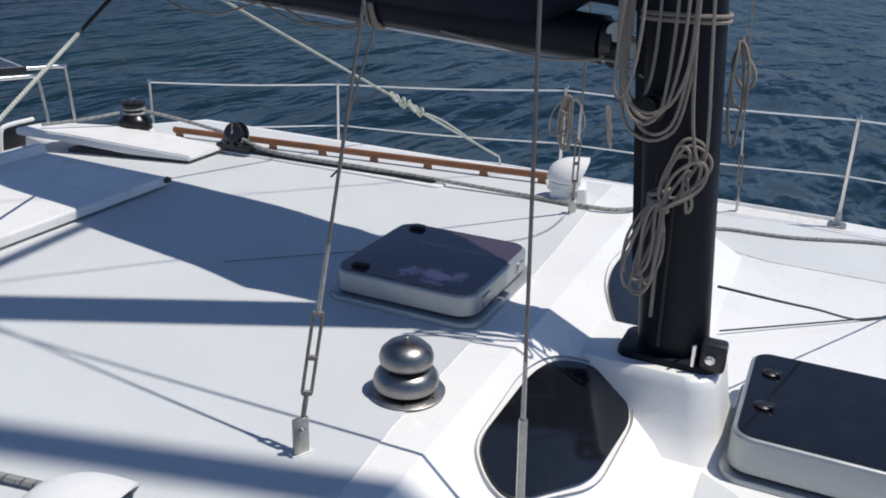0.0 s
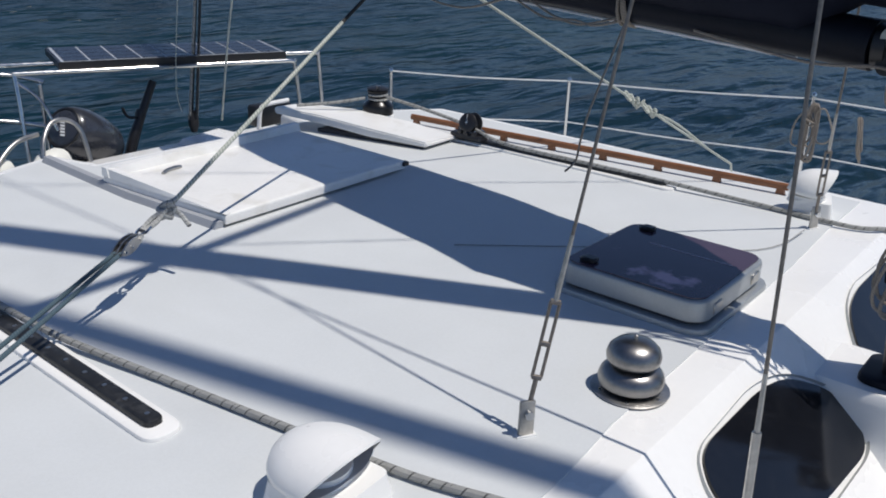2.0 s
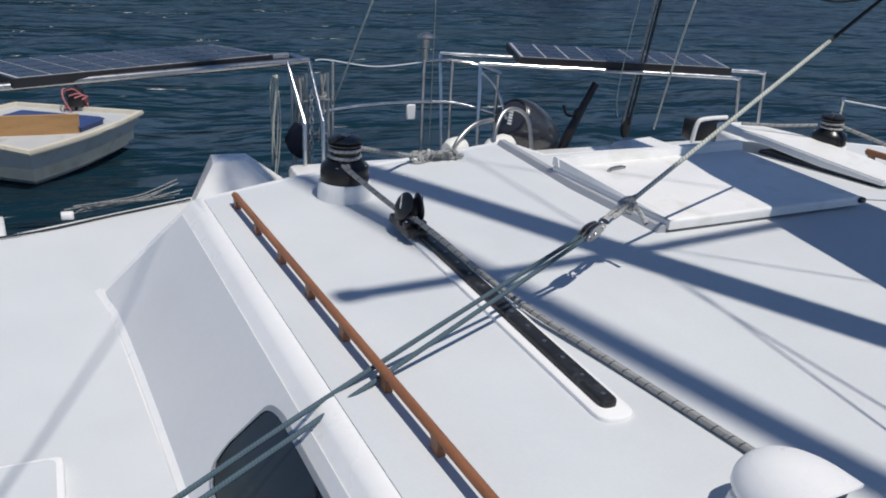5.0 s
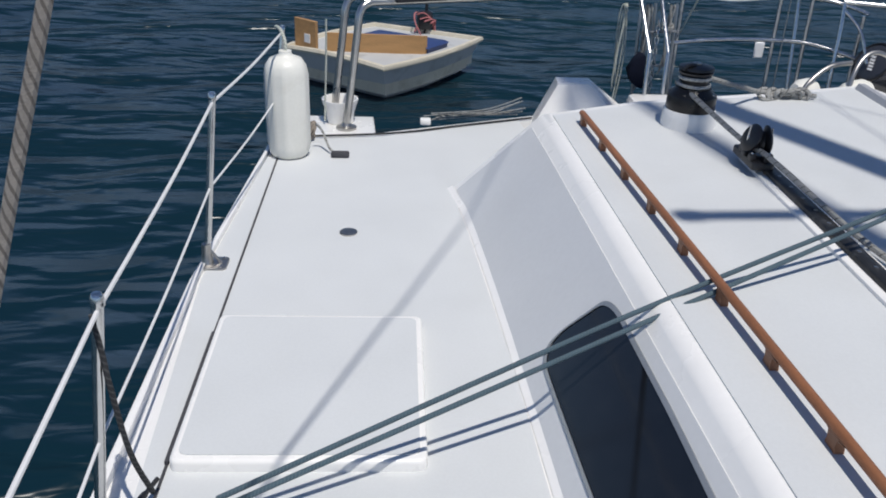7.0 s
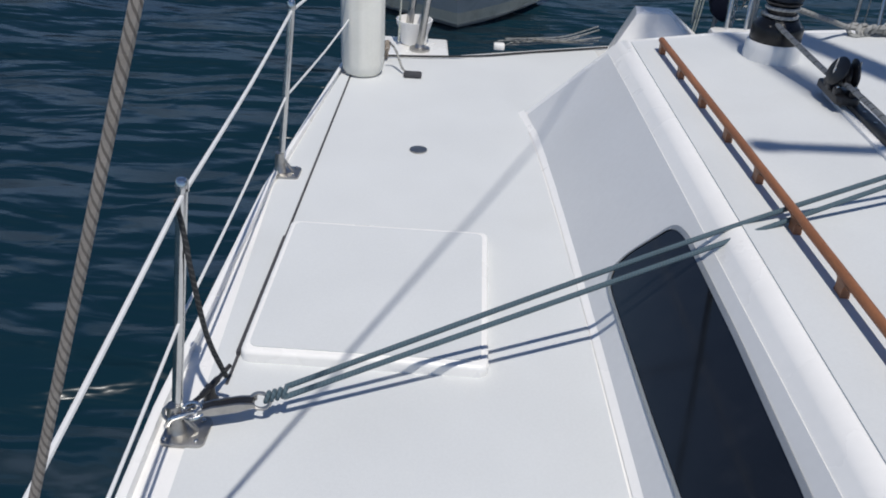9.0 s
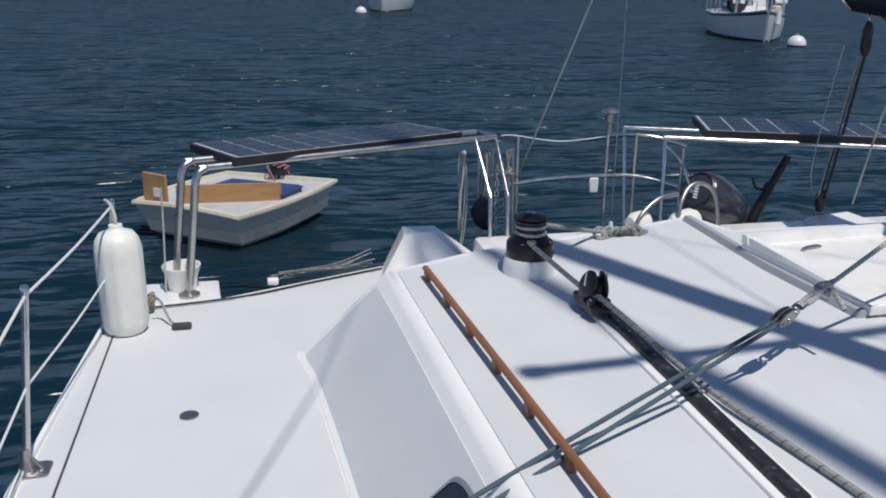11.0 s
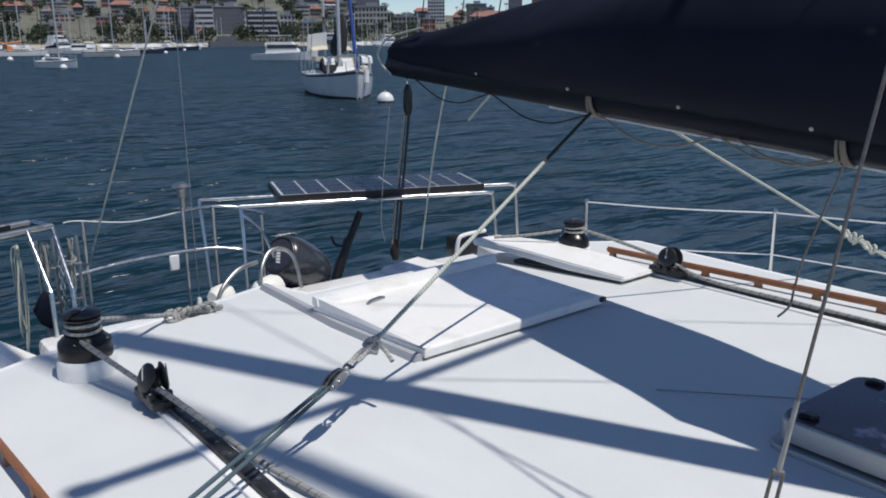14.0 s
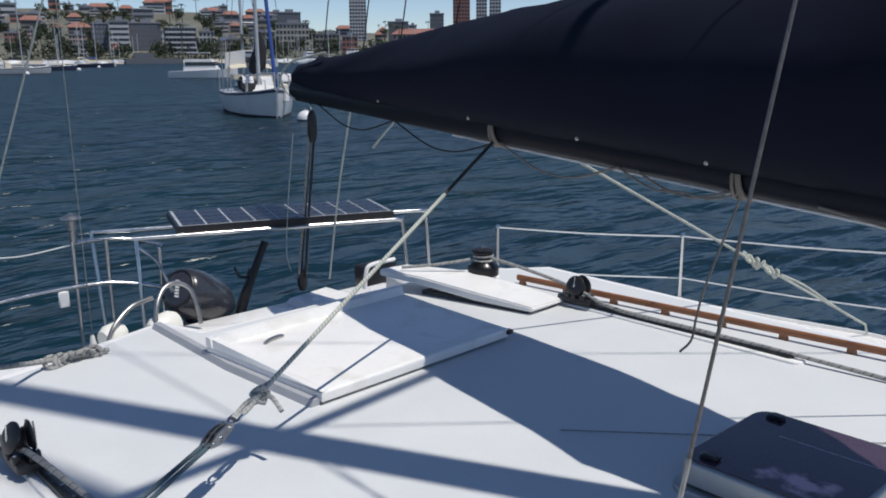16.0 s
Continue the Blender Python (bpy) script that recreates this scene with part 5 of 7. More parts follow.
lamp = thing("stern_lamp", (2.885, 6.09, 0.36), "mushroom shaped stern light on a steel post", "lamp")
part("stem", lathe([(0.018, 0), (0.018, 0.06), (0.026, 0.065), (0.026, 0.115), (0.012, 0.13), (0, 0.13)], (2.885, 6.10, 0.36), seg=16), DULL, lamp)
part("hood", lathe([(0.02, 0.12), (0.055, 0.125), (0.053, 0.132), (0.036, 0.142), (0.015, 0.150), (0, 0.151)], (2.885, 6.10, 0.36), seg=24), DULL, lamp)
whip = thing("whip_antenna", (2.925, 6.07, -0.24), "thin pale whip antenna at the stern", "antenna")
part("rod", tube([(2.925, 6.07, -0.18), (2.905, 6.05, 1.8)], [0.0028, 0.0016], 6), DULL, whip)
part("mount", lathe([(0.022, 0), (0.018, 0.03), (0.01, 0.07), (0, 0.07)], (2.925, 6.07, -0.24), seg=12), GEL, whip)
rope("running_backstay", [(2.519, 6.874, -0.15), (2.547, 6.80, 0.0), (3.30, 4.796, 4.0), (3.881, 3.248, 7.1)], 0.0055, PALE, "pale backstay rope rising from the stern rail", steps=3)


def move_aft(k, *things):
    """Sets stern gear further out along its bearing from the side deck, and enlarges it in step."""
    mid = Vector((1.08, 1.44, 1.22))
    for ob in things:
        ob.location = mid + (ob.location - mid) * k
        ob.scale = (k, k, k)


move_aft(1.13, push, lamp, whip)

# ropes and chain hung on the gate post
hung = [coil((2.13, 6.03, 0.30), 4, 0.05, 0.50, "white ropes hung on the stern post", 31, cover=0, material=FLECK, r=0.005)]
hung.append(coil((1.99, 6.02, 0.30), 3, 0.07, 0.56, "thin white cord hung from the arch", 32, cover=0, material=PALE, r=0.004))
ch = thing("hanging_chain", (2.19, 6.05, -0.1), "short steel chain hung on the stern post", "chain")
for k in range(13):
    z = 0.20 - 0.032 * k
    tw = k % 2
    ring = [(2.19 + (0.010 * math.cos(a) if tw else 0), 6.045 + (0 if tw else 0.010 * math.cos(a)), z + 0.021 * math.sin(a)) for a in [2 * math.pi * q / 12 for q in range(13)]]
    part("link", tube(ring, 0.0042, 6, caps=False), STEEL, ch)

hung.append(coil((2.245, 6.02, 0.30), 3, 0.045, 0.36, "white cords knotted on the stern gate post", 33, cover=2, material=FLECK, r=0.0045))
gate = thing("stern_gate", (2.2, 6.05, DECK), "narrow stainless boarding gate hung with ropes", "gate")
for x in (2.10, 2.18, 2.30):
    part("upright", tube([(x, 6.06, DECK + 0.005), (x - 0.01, 6.07, 0.10), (x, 6.12, 0.29)], 0.009, 8), DULL, gate)
for z in (-0.26, -0.05, 0.14):
    part("rung", tube([(2.10, 6.065, z), (2.30, 6.065, z + 0.01)], 0.007, 8), DULL, gate)

bag = single("canvas_bag", loft([[(2.13 + dx - w, 6.30, z), (2.13 + dx + w, 6.27, z), (2.13 + dx + w * 0.9, 6.36, z), (2.13 + dx - w * 0.9, 6.38, z)] for z, w, dx in ((-0.245, 0.012, 0.045), (-0.215, 0.038, 0.030), (-0.15, 0.044, 0.012), (-0.09, 0.030, 0.030), (-0.05, 0.010, 0.045))]), CANVAS, (2.15, 6.32, -0.24), "dark canvas bag hung beside the boarding gate", "bag", smooth=60)
move_aft(1.09, gate, ch, *hung)

# tackle at the boom end
sheet = thing("mainsheet_tackle", (4.49, 6.2, 0.0), "black multi-part mainsheet tackle under the boom end", "rope tackle")
ba, bb = Vector((4.476, 6.105, 0.90)), Vector((4.466, 6.28, -0.14))
for k, (u, v) in enumerate(((-0.022, 0.0), (0.0, 0.018), (0.02, -0.005), (0.008, -0.02))):
    part("fall", tube([ba + Vector((u * 0.7, v, 0)), bb + Vector((u * 1.3, v, 0))], 0.0095, 6), DARKROPE if k % 2 else FLECK, sheet)
part("upper_block", loft([[tuple(ba + Vector((u, v, z))) for u, v in rounded(-w, w, -0.02, 0.02, 0.015, 2)] for z, w in ((0.10, 0.012), (0.06, 0.03), (-0.05, 0.032), (-0.10, 0.018))]), BLACK, sheet)
part("hanger", tube(smooth_line([ba + Vector((0, 0, 0.09)), ba + Vector((-0.01, 0, 0.14)), boom_line(6.18) + Vector((0, 0, -0.07))]), 0.006, 6), STEEL, sheet)
part("lower_block", loft([[tuple(bb + Vector((u, v, z))) for u, v in rounded(-w, w, -0.02, 0.02, 0.015, 2)] for z, w in ((0.06, 0.018), (0.02, 0.036), (-0.04, 0.036), (-0.09, 0.018))]), BLACK, sheet)
rope("sheet_tail", [tuple(boom_line(5.75) + Vector((0.05, 0, -0.08))), (4.56, 5.95, 0.5), (4.58, 6.12, -0.14)], 0.006, PALE, "pale thin line from boom to cockpit")
rope("topping_line", [(4.34, 6.12, 0.86), (4.31, 6.16, 0.45), (4.29, 6.18, 0.10), (4.33, 6.2, -0.06)], 0.0026, PALE, "thin pale line hanging beside the tackle")

# stern seat, winged box and hoops round the engine
seat = single("cockpit_seat", loft([[(4.12, 5.70, -0.3), (4.62, 5.66, -0.3), (4.62, 6.1, -0.3), (4.12, 6.1, -0.3)], [(4.22, 5.76, -0.185), (4.50, 5.74, -0.16), (4.50, 6.05, -0.17), (4.22, 6.05, -0.19)]]), GEL, (4.37, 5.9, -0.3), "white moulded cockpit seat back", "seat")
bx = thing("instrument_box", (4.66, 5.75, -0.1), "white framed black instrument box", "box")
part("case", box(4.56, 4.84, 5.70, 5.82, -0.12, 0.02, 0.02), BLACK, bx)
part("rim", tube(smooth_line([(4.55, 5.69, -0.12), (4.57, 5.69, 0.0), (4.62, 5.69, 0.03), (4.80, 5.69, 0.035)]), 0.014, 8), GEL, bx)
hoops = thing("stern_hoop", (3.2, 5.85, -0.22), "bent stainless hoops over the stern", "rail")
part("front_hoop", tube(smooth_line([(2.92, 5.80, -0.16), (2.98, 5.83, -0.06), (3.10, 5.88, 0.015), (3.24, 5.92, 0.03)]), 0.013, 10), DULL, hoops)
part("rear_hoop", tube(smooth_line([(3.20, 5.80, -0.20), (3.22, 5.84, -0.03), (3.30, 5.90, 0.075), (3.40, 5.92, 0.085), (3.47, 5.90, 0.02), (3.49, 5.86, -0.16)]), 0.013, 10), DULL, hoops)
fl = single("white_float", lathe([(0.0, -0.09), (0.055, -0.085), (0.075, -0.05), (0.078, 0.0), (0.075, 0.05), (0.055, 0.085), (0, 0.09)], (3.27, 5.86, -0.13), (1, 0.2, 0.2)), VINYL, (3.30, 5.84, -0.16), "white plastic float under the hoops", "float", "floats")
fl2 = single("white_float", lathe([(0.0, -0.07), (0.045, -0.065), (0.065, -0.03), (0.065, 0.03), (0.045, 0.065), (0, 0.07)], (2.99, 5.88, -0.12), (1, 0.3, 0.1)), VINYL, (2.99, 5.88, -0.18), "white plastic float under the hoops", "float", "floats")

# outboard engine
eng = thing("outboard_engine", (3.50, 6.05, -0.25), "grey outboard engine with dark round face and raised tiller", "outboard engine")
ax = Vector((0.78, 0.26, -0.46)).normalized()
rings = []
e0 = Vector((3.445, 6.06, 0.01))
rt = ax.cross(Vector((0, 0, 1))).normalized()
upv = rt.cross(ax).normalized()
for t, r in ((0.0, 0.095), (0.015, 0.122), (0.04, 0.136), (0.12, 0.152), (0.24, 0.150), (0.36, 0.128), (0.43, 0.085), (0.45, 0.03)):
    rings.append([tuple(e0 + ax * t + rt * r * math.cos(a) + upv * r * 1.0 * math.sin(a)) for a in [2 * math.pi * k / 24 for k in range(24)]])
hood = part("cowl", loft(rings), COWL, eng)
part("face_ring", tube([tuple(e0 + ax * 0.008 + rt * 0.112 * math.cos(a) + upv * 0.112 * math.sin(a)) for a in [2 * math.pi * k / 24 for k in range(25)]], 0.009, 8), BLACK, hood)
bm = bmesh.new()
for k in range(6):
    c = e0 - ax * 0.003 + rt * (-0.012 + 0.006 * k) + upv * (0.045 - 0.018 * k)
    loft([[tuple(c + rt * a - ax * h + upv * b) for a, b in ((-0.016, -0.006), (0.016, -0.006), (0.016, 0.006), (-0.016, 0.006))] for h in (0, 0.002)], bm=bm)
part("maker_plate", bm, LINEWHITE, hood, "row of pale bars on the round face")
part("leg", box(3.48, 3.60, 6.02, 6.12, -0.75, -0.20, 0.02), COWL, eng)
tl = Vector((3.935, 6.15, -0.145))
till = part("tiller", tube([tl + Vector((-0.05, 0, -0.13)), tl, tl + Vector((0.065, 0.0, 0.13)), tl + Vector((0.165, 0.0, 0.325))], [0.034, 0.034, 0.026, 0.024], 10), BLACK, eng)
part("shift_lever", tube(smooth_line([tl + Vector((0.05, 0, 0.11)), tl + Vector((-0.03, 0, 0.13)), tl + Vector((-0.06, 0, 0.19))]), 0.009, 8), BLACK, till)
part("grip_collar", lathe([(0.03, 0), (0.034, 0.02), (0.03, 0.05), (0, 0.05)], tl + Vector((0.05, 0, 0.11)), (0.4, 0, 1), 14), BLACK, till)

move_aft(1.06, eng)
move_aft(1.02, hoops, fl, fl2)

# fender tied at the stern quarter
fen = thing("fender", (0.205, 5.375, DECK), "upright white ribbed vinyl fender standing on deck", "fender")
FX, FY = 0.205, 5.375
prof = [(0.03, 0.006), (0.082, 0.006), (0.098, 0.03), (0.102, 0.07), (0.102, 0.41), (0.096, 0.452), (0.076, 0.483), (0.045, 0.495), (0.03, 0.505), (0.03, 0.52), (0, 0.521)]
rings = []
for r, h in prof:
    rings.append([(FX + r * (1 + (0.045 if 0.06 < h < 0.42 and k % 4 == 0 else 0)) * math.cos(2 * math.pi * k / 48), FY + r * (1 + (0.045 if 0.06 < h < 0.42 and k % 4 == 0 else 0)) * math.sin(2 * math.pi * k / 48), DECK + h) for k in range(48)])
part("body", loft(rings), VINYL, fen, smooth=60)
part("lanyard", tube(smooth_line([(FX, FY, DECK + 0.515), (FX, 5.385, DECK + 0.56), (0.18, 5.44, DECK + 0.60), (0.15, 5.51, DECK + 0.60)]), 0.008, 8), PALE, fen)
part("lower_line", tube(smooth_line([(0.33, 5.45, DECK + 0.14), (0.36, 5.46, DECK + 0.10), (0.40, 5.40, DECK + 0.03), (0.44, 5.36, DECK + 0.02)]), 0.006, 8), FLECK, fen)
bm = box(0.41, 0.50, 5.33, 5.37, DECK + 0.004, DECK + 0.034, 0.01)
single("line_toggle", bm, SEAM_AND_SHADE, (0.455, 5.35, DECK), "small dark toggle at the end of a line", "toggle")
bk = single("white_bucket", lathe([(0.06, 0.0), (0.072, 0.0), (0.078, 0.055), (0.098, 0.115), (0.100, 0.128), (0.092, 0.128), (0.070, 0.055), (0.0, 0.015)], (0.42, 5.92, DECK + 0.003)), GEL, (0.42, 5.92, DECK), "small white flared bucket beside the arch leg", "bucket")
coil((0.30, 5.60, DECK + 0.10), 4, 0.13, 0.09, "small heap of rope beside the fender", 41, cover=0)
rope("stern_line", [(0.36, 5.85, 0.20), (0.355, 5.86, 0.0), (0.34, 5.86, DECK + 0.02)], 0.005, PALE, "thin rope hanging beside the arch leg")
rope("deck_edge_line", [(0.20, 5.62, DECK + 0.012), (0.7, 5.70, DECK + 0.012), (1.1, 5.86, DECK + 0.012), (1.5, 6.02, DECK + 0.012)], 0.006, DARKROPE, "dark line along the stern deck edge")
random.seed(17)
dock = thing("coiled_dock_line", (1.15, 5.98, DECK), "loose white dock line lying at the stern edge", "rope")
for k in range(6):
    z = DECK + 0.016 + 0.008 * k
    o = random.uniform(-0.05, 0.05)
    part("strand", tube(smooth_line([(0.90 + o, 5.92, z), (1.05, 5.97 + 0.02 * math.sin(k), z), (1.25, 6.02 + 0.02 * math.cos(k), z), (1.42 + o, 6.06, z + 0.012 * k)]), 0.0034, 6), FLECK, dock)
single("rope_bracket", box(0.86, 0.92, 5.87, 5.92, DECK, DECK + 0.035, 0.008), GEL, (0.885, 5.9, DECK), "small white bracket under the dock line", "bracket")


# ---- furled headsail forward of the mast ----
jib = thing("furled_headsail", (3.75, -2.2, DECK), "tightly furled dark headsail on its stay", "sail")
part("roll", tube([(3.753 + 0.011 * z, -2.14 + 0.2 * z, z) for z in (-0.25, 1.0, 4.0, 9.0, 13.0, 15.5)], [0.05, 0.065, 0.072, 0.068, 0.06, 0.04], 14), CANVAS, jib)
part("furler_drum", lathe([(0.10, 0), (0.10, 0.02), (0.06, 0.03), (0.06, 0.07), (0.10, 0.08), (0.10, 0.10), (0, 0.10)], (3.75, -2.2, DECK + 0.003)), BLACK, jib)


# ---- dinghy ----
din = thing("dinghy", (0.75, 11.8, WATER), "weathered grey and cream rowing dinghy afloat with cargo", "dinghy")
RIM = -1.33
N_, L_, BL_, R_ = Vector((0.58, 10.70, RIM)), Vector((-0.62, 11.60, RIM)), Vector((0.42, 13.0, RIM)), Vector((1.82, 12.30, RIM))


def dinghy_at(u, v, h, shrink=0.0):
    """u along from bow to stern, v across; h above the rim."""
    uu, vv = 0.5 + (u - 0.5) * (1 - shrink), 0.5 + (v - 0.5) * (1 - shrink)
    p = N_.lerp(R_, uu).lerp(L_.lerp(BL_, uu), vv)
    bulge = 0.10 * math.sin(math.pi * min(1, max(0, uu))) * (vv - 0.5) * 2
    d = (L_ - N_).normalized()
    return p + d * bulge + Vector((0, 0, h))


def dinghy_ring(h, shrink, n=12):
    out = [dinghy_at(k / n, 0, h, shrink) for k in range(n)] + [dinghy_at(1, k / n, h, shrink) for k in range(n)]
    return out + [dinghy_at(1 - k / n, 1, h, shrink) for k in range(n)] + [dinghy_at(0, 1 - k / n, h + 0.03 * math.sin(math.pi * k / n) * (1 if h > -0.1 else 0), shrink) for k in range(n)]


part("hull", loft([dinghy_ring(-0.52, 0.42), dinghy_ring(-0.40, 0.22), dinghy_ring(-0.18, 0.10), dinghy_ring(-0.03, 0.02)], caps=True), DHULL, din)
part("gunwale", loft([dinghy_ring(-0.045, 0.0), dinghy_ring(-0.02, -0.012), dinghy_ring(0.012, 0.0), dinghy_ring(0.012, 0.055), dinghy_ring(-0.03, 0.065)], caps=False), CARDINSIDE, din, "cream rounded gunwale")
part("inner_skin", loft([dinghy_ring(-0.02, 0.06), dinghy_ring(-0.37, 0.17)], caps=False), CARDINSIDE, din)
fl_ring = dinghy_ring(-0.36, 0.16)
part("sole", loft([fl_ring, [p + Vector((0, 0, 0.01)) for p in fl_ring]]), CARDINSIDE, din)
part("stern_thwart", loft([[dinghy_at(0.80, 0.08, h), dinghy_at(0.99, 0.08, h), dinghy_at(0.99, 0.92, h), dinghy_at(0.80, 0.92, h)] for h in (-0.34, -0.10)]), CARDINSIDE, din)
ply = thing("plywood_board", tuple(dinghy_at(0.25, 0.5, -0.26)), "bare plywood board leaning in the dinghy", "board", "plywood boards")
part("sheet", loft([[dinghy_at(0.10, 0.66, h), dinghy_at(0.125, 0.66, h), dinghy_at(0.485, 0.12, h - 0.02), dinghy_at(0.46, 0.12, h - 0.02)] for h in (-0.34, 0.20)]), PLY, ply)
ply2 = thing("plywood_board", tuple(dinghy_at(0.3, 0.9, -0.26)), "plywood board with a white sticker in the dinghy", "board", "plywood boards")
part("sheet", loft([[dinghy_at(0.08, 0.74, h), dinghy_at(0.105, 0.74, h), dinghy_at(0.13, 0.97, h), dinghy_at(0.105, 0.97, h)] for h in (-0.34, 0.31)]), PLY, ply2)
_e = (dinghy_at(0.105, 0.85, 0) - dinghy_at(0.0, 0.85, 0)).normalized() * -0.012
_a, _b = dinghy_at(0.085, 0.80, 0), dinghy_at(0.092, 0.86, 0)
part("sticker", loft([[_a + _e * q + Vector((0, 0, 0.05)), _b + _e * q + Vector((0, 0, 0.05)), _b + _e * q + Vector((0, 0, 0.15)), _a + _e * q + Vector((0, 0, 0.15))] for q in (-0.5, 1.0)]), LINEWHITE, ply2, "white paper sticker")
tub = thing("blue_tub", tuple(dinghy_at(0.6, 0.4, -0.26)), "blue plastic tub with a lid in the dinghy", "tub")
part("tub_body", loft([[dinghy_at(u, v, -0.34) for u, v in ((0.50, 0.14), (0.68, 0.14), (0.68, 0.66), (0.50, 0.66))], [dinghy_at(u, v, 0.03) for u, v in ((0.48, 0.11), (0.70, 0.11), (0.70, 0.70), (0.48, 0.70))]]), BLUE, tub)
part("tub_lid", loft([[dinghy_at(u, v, 0.03) for u, v in ((0.47, 0.10), (0.71, 0.10), (0.71, 0.71), (0.47, 0.71))], [dinghy_at(u, v, 0.06) for u, v in ((0.49, 0.13), (0.69, 0.13), (0.69, 0.68), (0.49, 0.68))]]), BLUE, tub)
mo = thing("trolling_motor", tuple(dinghy_at(0.97, 0.5, 0.0)), "small black dinghy motor on the transom", "motor")
mp = dinghy_at(0.97, 0.5, 0)
part("shaft", tube([mp + Vector((0, 0, -0.1)), mp + Vector((0.03, 0.03, 0.55))], 0.02, 8), BLACK, mo)
part("head", box(mp.x - 0.10, mp.x + 0.10, mp.y - 0.08, mp.y + 0.10, mp.z + 0.02, mp.z + 0.26, 0.05), BLACK, mo)
bm = bmesh.new()
random.seed(2)
for k in range(9):
    a = random.uniform(0, 6.28)
    tube(smooth_line([mp + Vector((0.14 * math.cos(a + q), 0.12 * math.sin(a + q * 1.3), 0.02 + 0.03 * k * math.sin(q + 1))) for q in (0, 0.8, 1.6, 2.4)]), 0.010, 5, bm)
part("tangled_cord", bm, mat("pink_cord", (0.45, 0.16, 0.16), 0.8), mo, "tangle of pink cord")


# ---- water ----
def water_material():
    m = bpy.data.materials.new("harbour_water")
    m.use_nodes = True
    N, L = m.node_tree.nodes, m.node_tree.links
    N.remove(N["Principled BSDF"])
    tc = N.new("ShaderNodeTexCoord")
    body, gloss, fres, cap, mixer = (N.new("ShaderNode" + k) for k in ("BsdfDiffuse", "BsdfGlossy", "Fresnel", "Math", "MixShader"))
    gloss.inputs["Roughness"].default_value, fres.inputs["IOR"].default_value = 0.24, 1.33
    # steep ripples never show their faces at a grazing angle, which caps the mirror share
    cap.operation = "MINIMUM"
    cap.inputs[1].default_value = 0.315
    big = N.new("ShaderNodeTexNoise")
    big.inputs["Scale"].default_value, big.inputs["Detail"].default_value = 0.05, 4
    L.new(tc.outputs["Object"], big.inputs["Vector"])
    hue = N.new("ShaderNodeMapRange")
    hue.inputs["From Min"].default_value, hue.inputs["From Max"].default_value = 0.35, 0.65
    L.new(big.outputs["Fac"], hue.inputs["Value"])
    mx = N.new("ShaderNodeMixRGB")
    mx.inputs[1].default_value, mx.inputs[2].default_value = (0.0035, 0.0185, 0.031, 1), (0.0045, 0.026, 0.033, 1)
    L.new(hue.outputs[0], mx.inputs[0]), L.new(mx.outputs[0], body.inputs["Color"])
    L.new(fres.outputs[0], cap.inputs[0]), L.new(cap.outputs[0], mixer.inputs[0])
    L.new(body.outputs[0], mixer.inputs[1]), L.new(gloss.outputs[0], mixer.inputs[2])
    L.new(mixer.outputs[0], N["Material Output"].inputs["Surface"])
    mp = N.new("ShaderNodeMapping")
    mp.inputs["Rotation"].default_value, mp.inputs["Scale"].default_value = (0, 0, radians(35)), (0.8, 2.2, 1.0)
    L.new(tc.outputs["Object"], mp.inputs[0])
    prev_n = None
    for sc, dist, st in ((0.30, 0.9, 1.0), (0.9, 0.30, 1.0), (2.6, 0.045, 1.0)):
        n = N.new("ShaderNodeTexNoise")
        n.inputs["Scale"].default_value, n.inputs["Detail"].default_value, n.inputs["Distortion"].default_value = sc, 2, 0.4
        L.new(mp.outputs[0], n.inputs["Vector"])
        bn = N.new("ShaderNodeBump")
        bn.inputs["Strength"].default_value, bn.inputs["Distance"].default_value = st, dist
        L.new(n.outputs["Fac"], bn.inputs["Height"])
        if prev_n:
            L.new(prev_n.outputs[0], bn.inputs["Normal"])
        prev_n = bn
    for node in (body, gloss, fres):
        L.new(prev_n.outputs[0], node.inputs["Normal"])
    return m


verts, faces = [(0.0, 0.0, WATER)], []
rad = [0.0]
while rad[-1] < 4500:
    rad.append(rad[-1] + max(0.22, rad[-1] * 0.018))
SEC = 384
for r in rad[1:]:
    amp = 0.16 * min(1.0, max(0.0, r - 3) / 5) if r < 150 else 0.0
    for k in range(SEC):
        a = 2 * math.pi * k / SEC
        x, y = r * math.cos(a), r * math.sin(a)
        h = 0.0
        if amp:
            u, v = x * 0.82 + y * 0.57, -x * 0.57 + y * 0.82
            h = amp * (noise.noise((u * 0.22, v * 0.45, 0.3)) * 0.7 + noise.noise((u * 0.7, v * 1.3, 5.1)) * 0.45) * max(0.0, 1 - r / 150)
        verts.append((x, y, WATER + h))
for k in range(SEC):
    faces.append((0, 1 + k, 1 + (k + 1) % SEC))
for i in range(len(rad) - 2):
    a0, b0 = 1 + i * SEC, 1 + (i + 1) * SEC
    for k in range(SEC):
        faces.append((a0 + k, b0 + k, b0 + (k + 1) % SEC, a0 + (k + 1) % SEC))
me = bpy.data.meshes.new("water")
me.from_pydata(verts, [], faces)
me.polygons.foreach_set("use_smooth", [True] * len(me.polygons))
me.materials.append(water_material())
tagged(new("water", me), "dark blue rippled harbour water reaching to the shore", "water", kind="structure")


# ---- far shore ----
def polar(bearing, r, z=0.0):
    """A place at a bearing (degrees from straight aft, to the right) and distance."""
    return Vector((r * math.sin(radians(bearing)), r * math.cos(radians(bearing)), z))


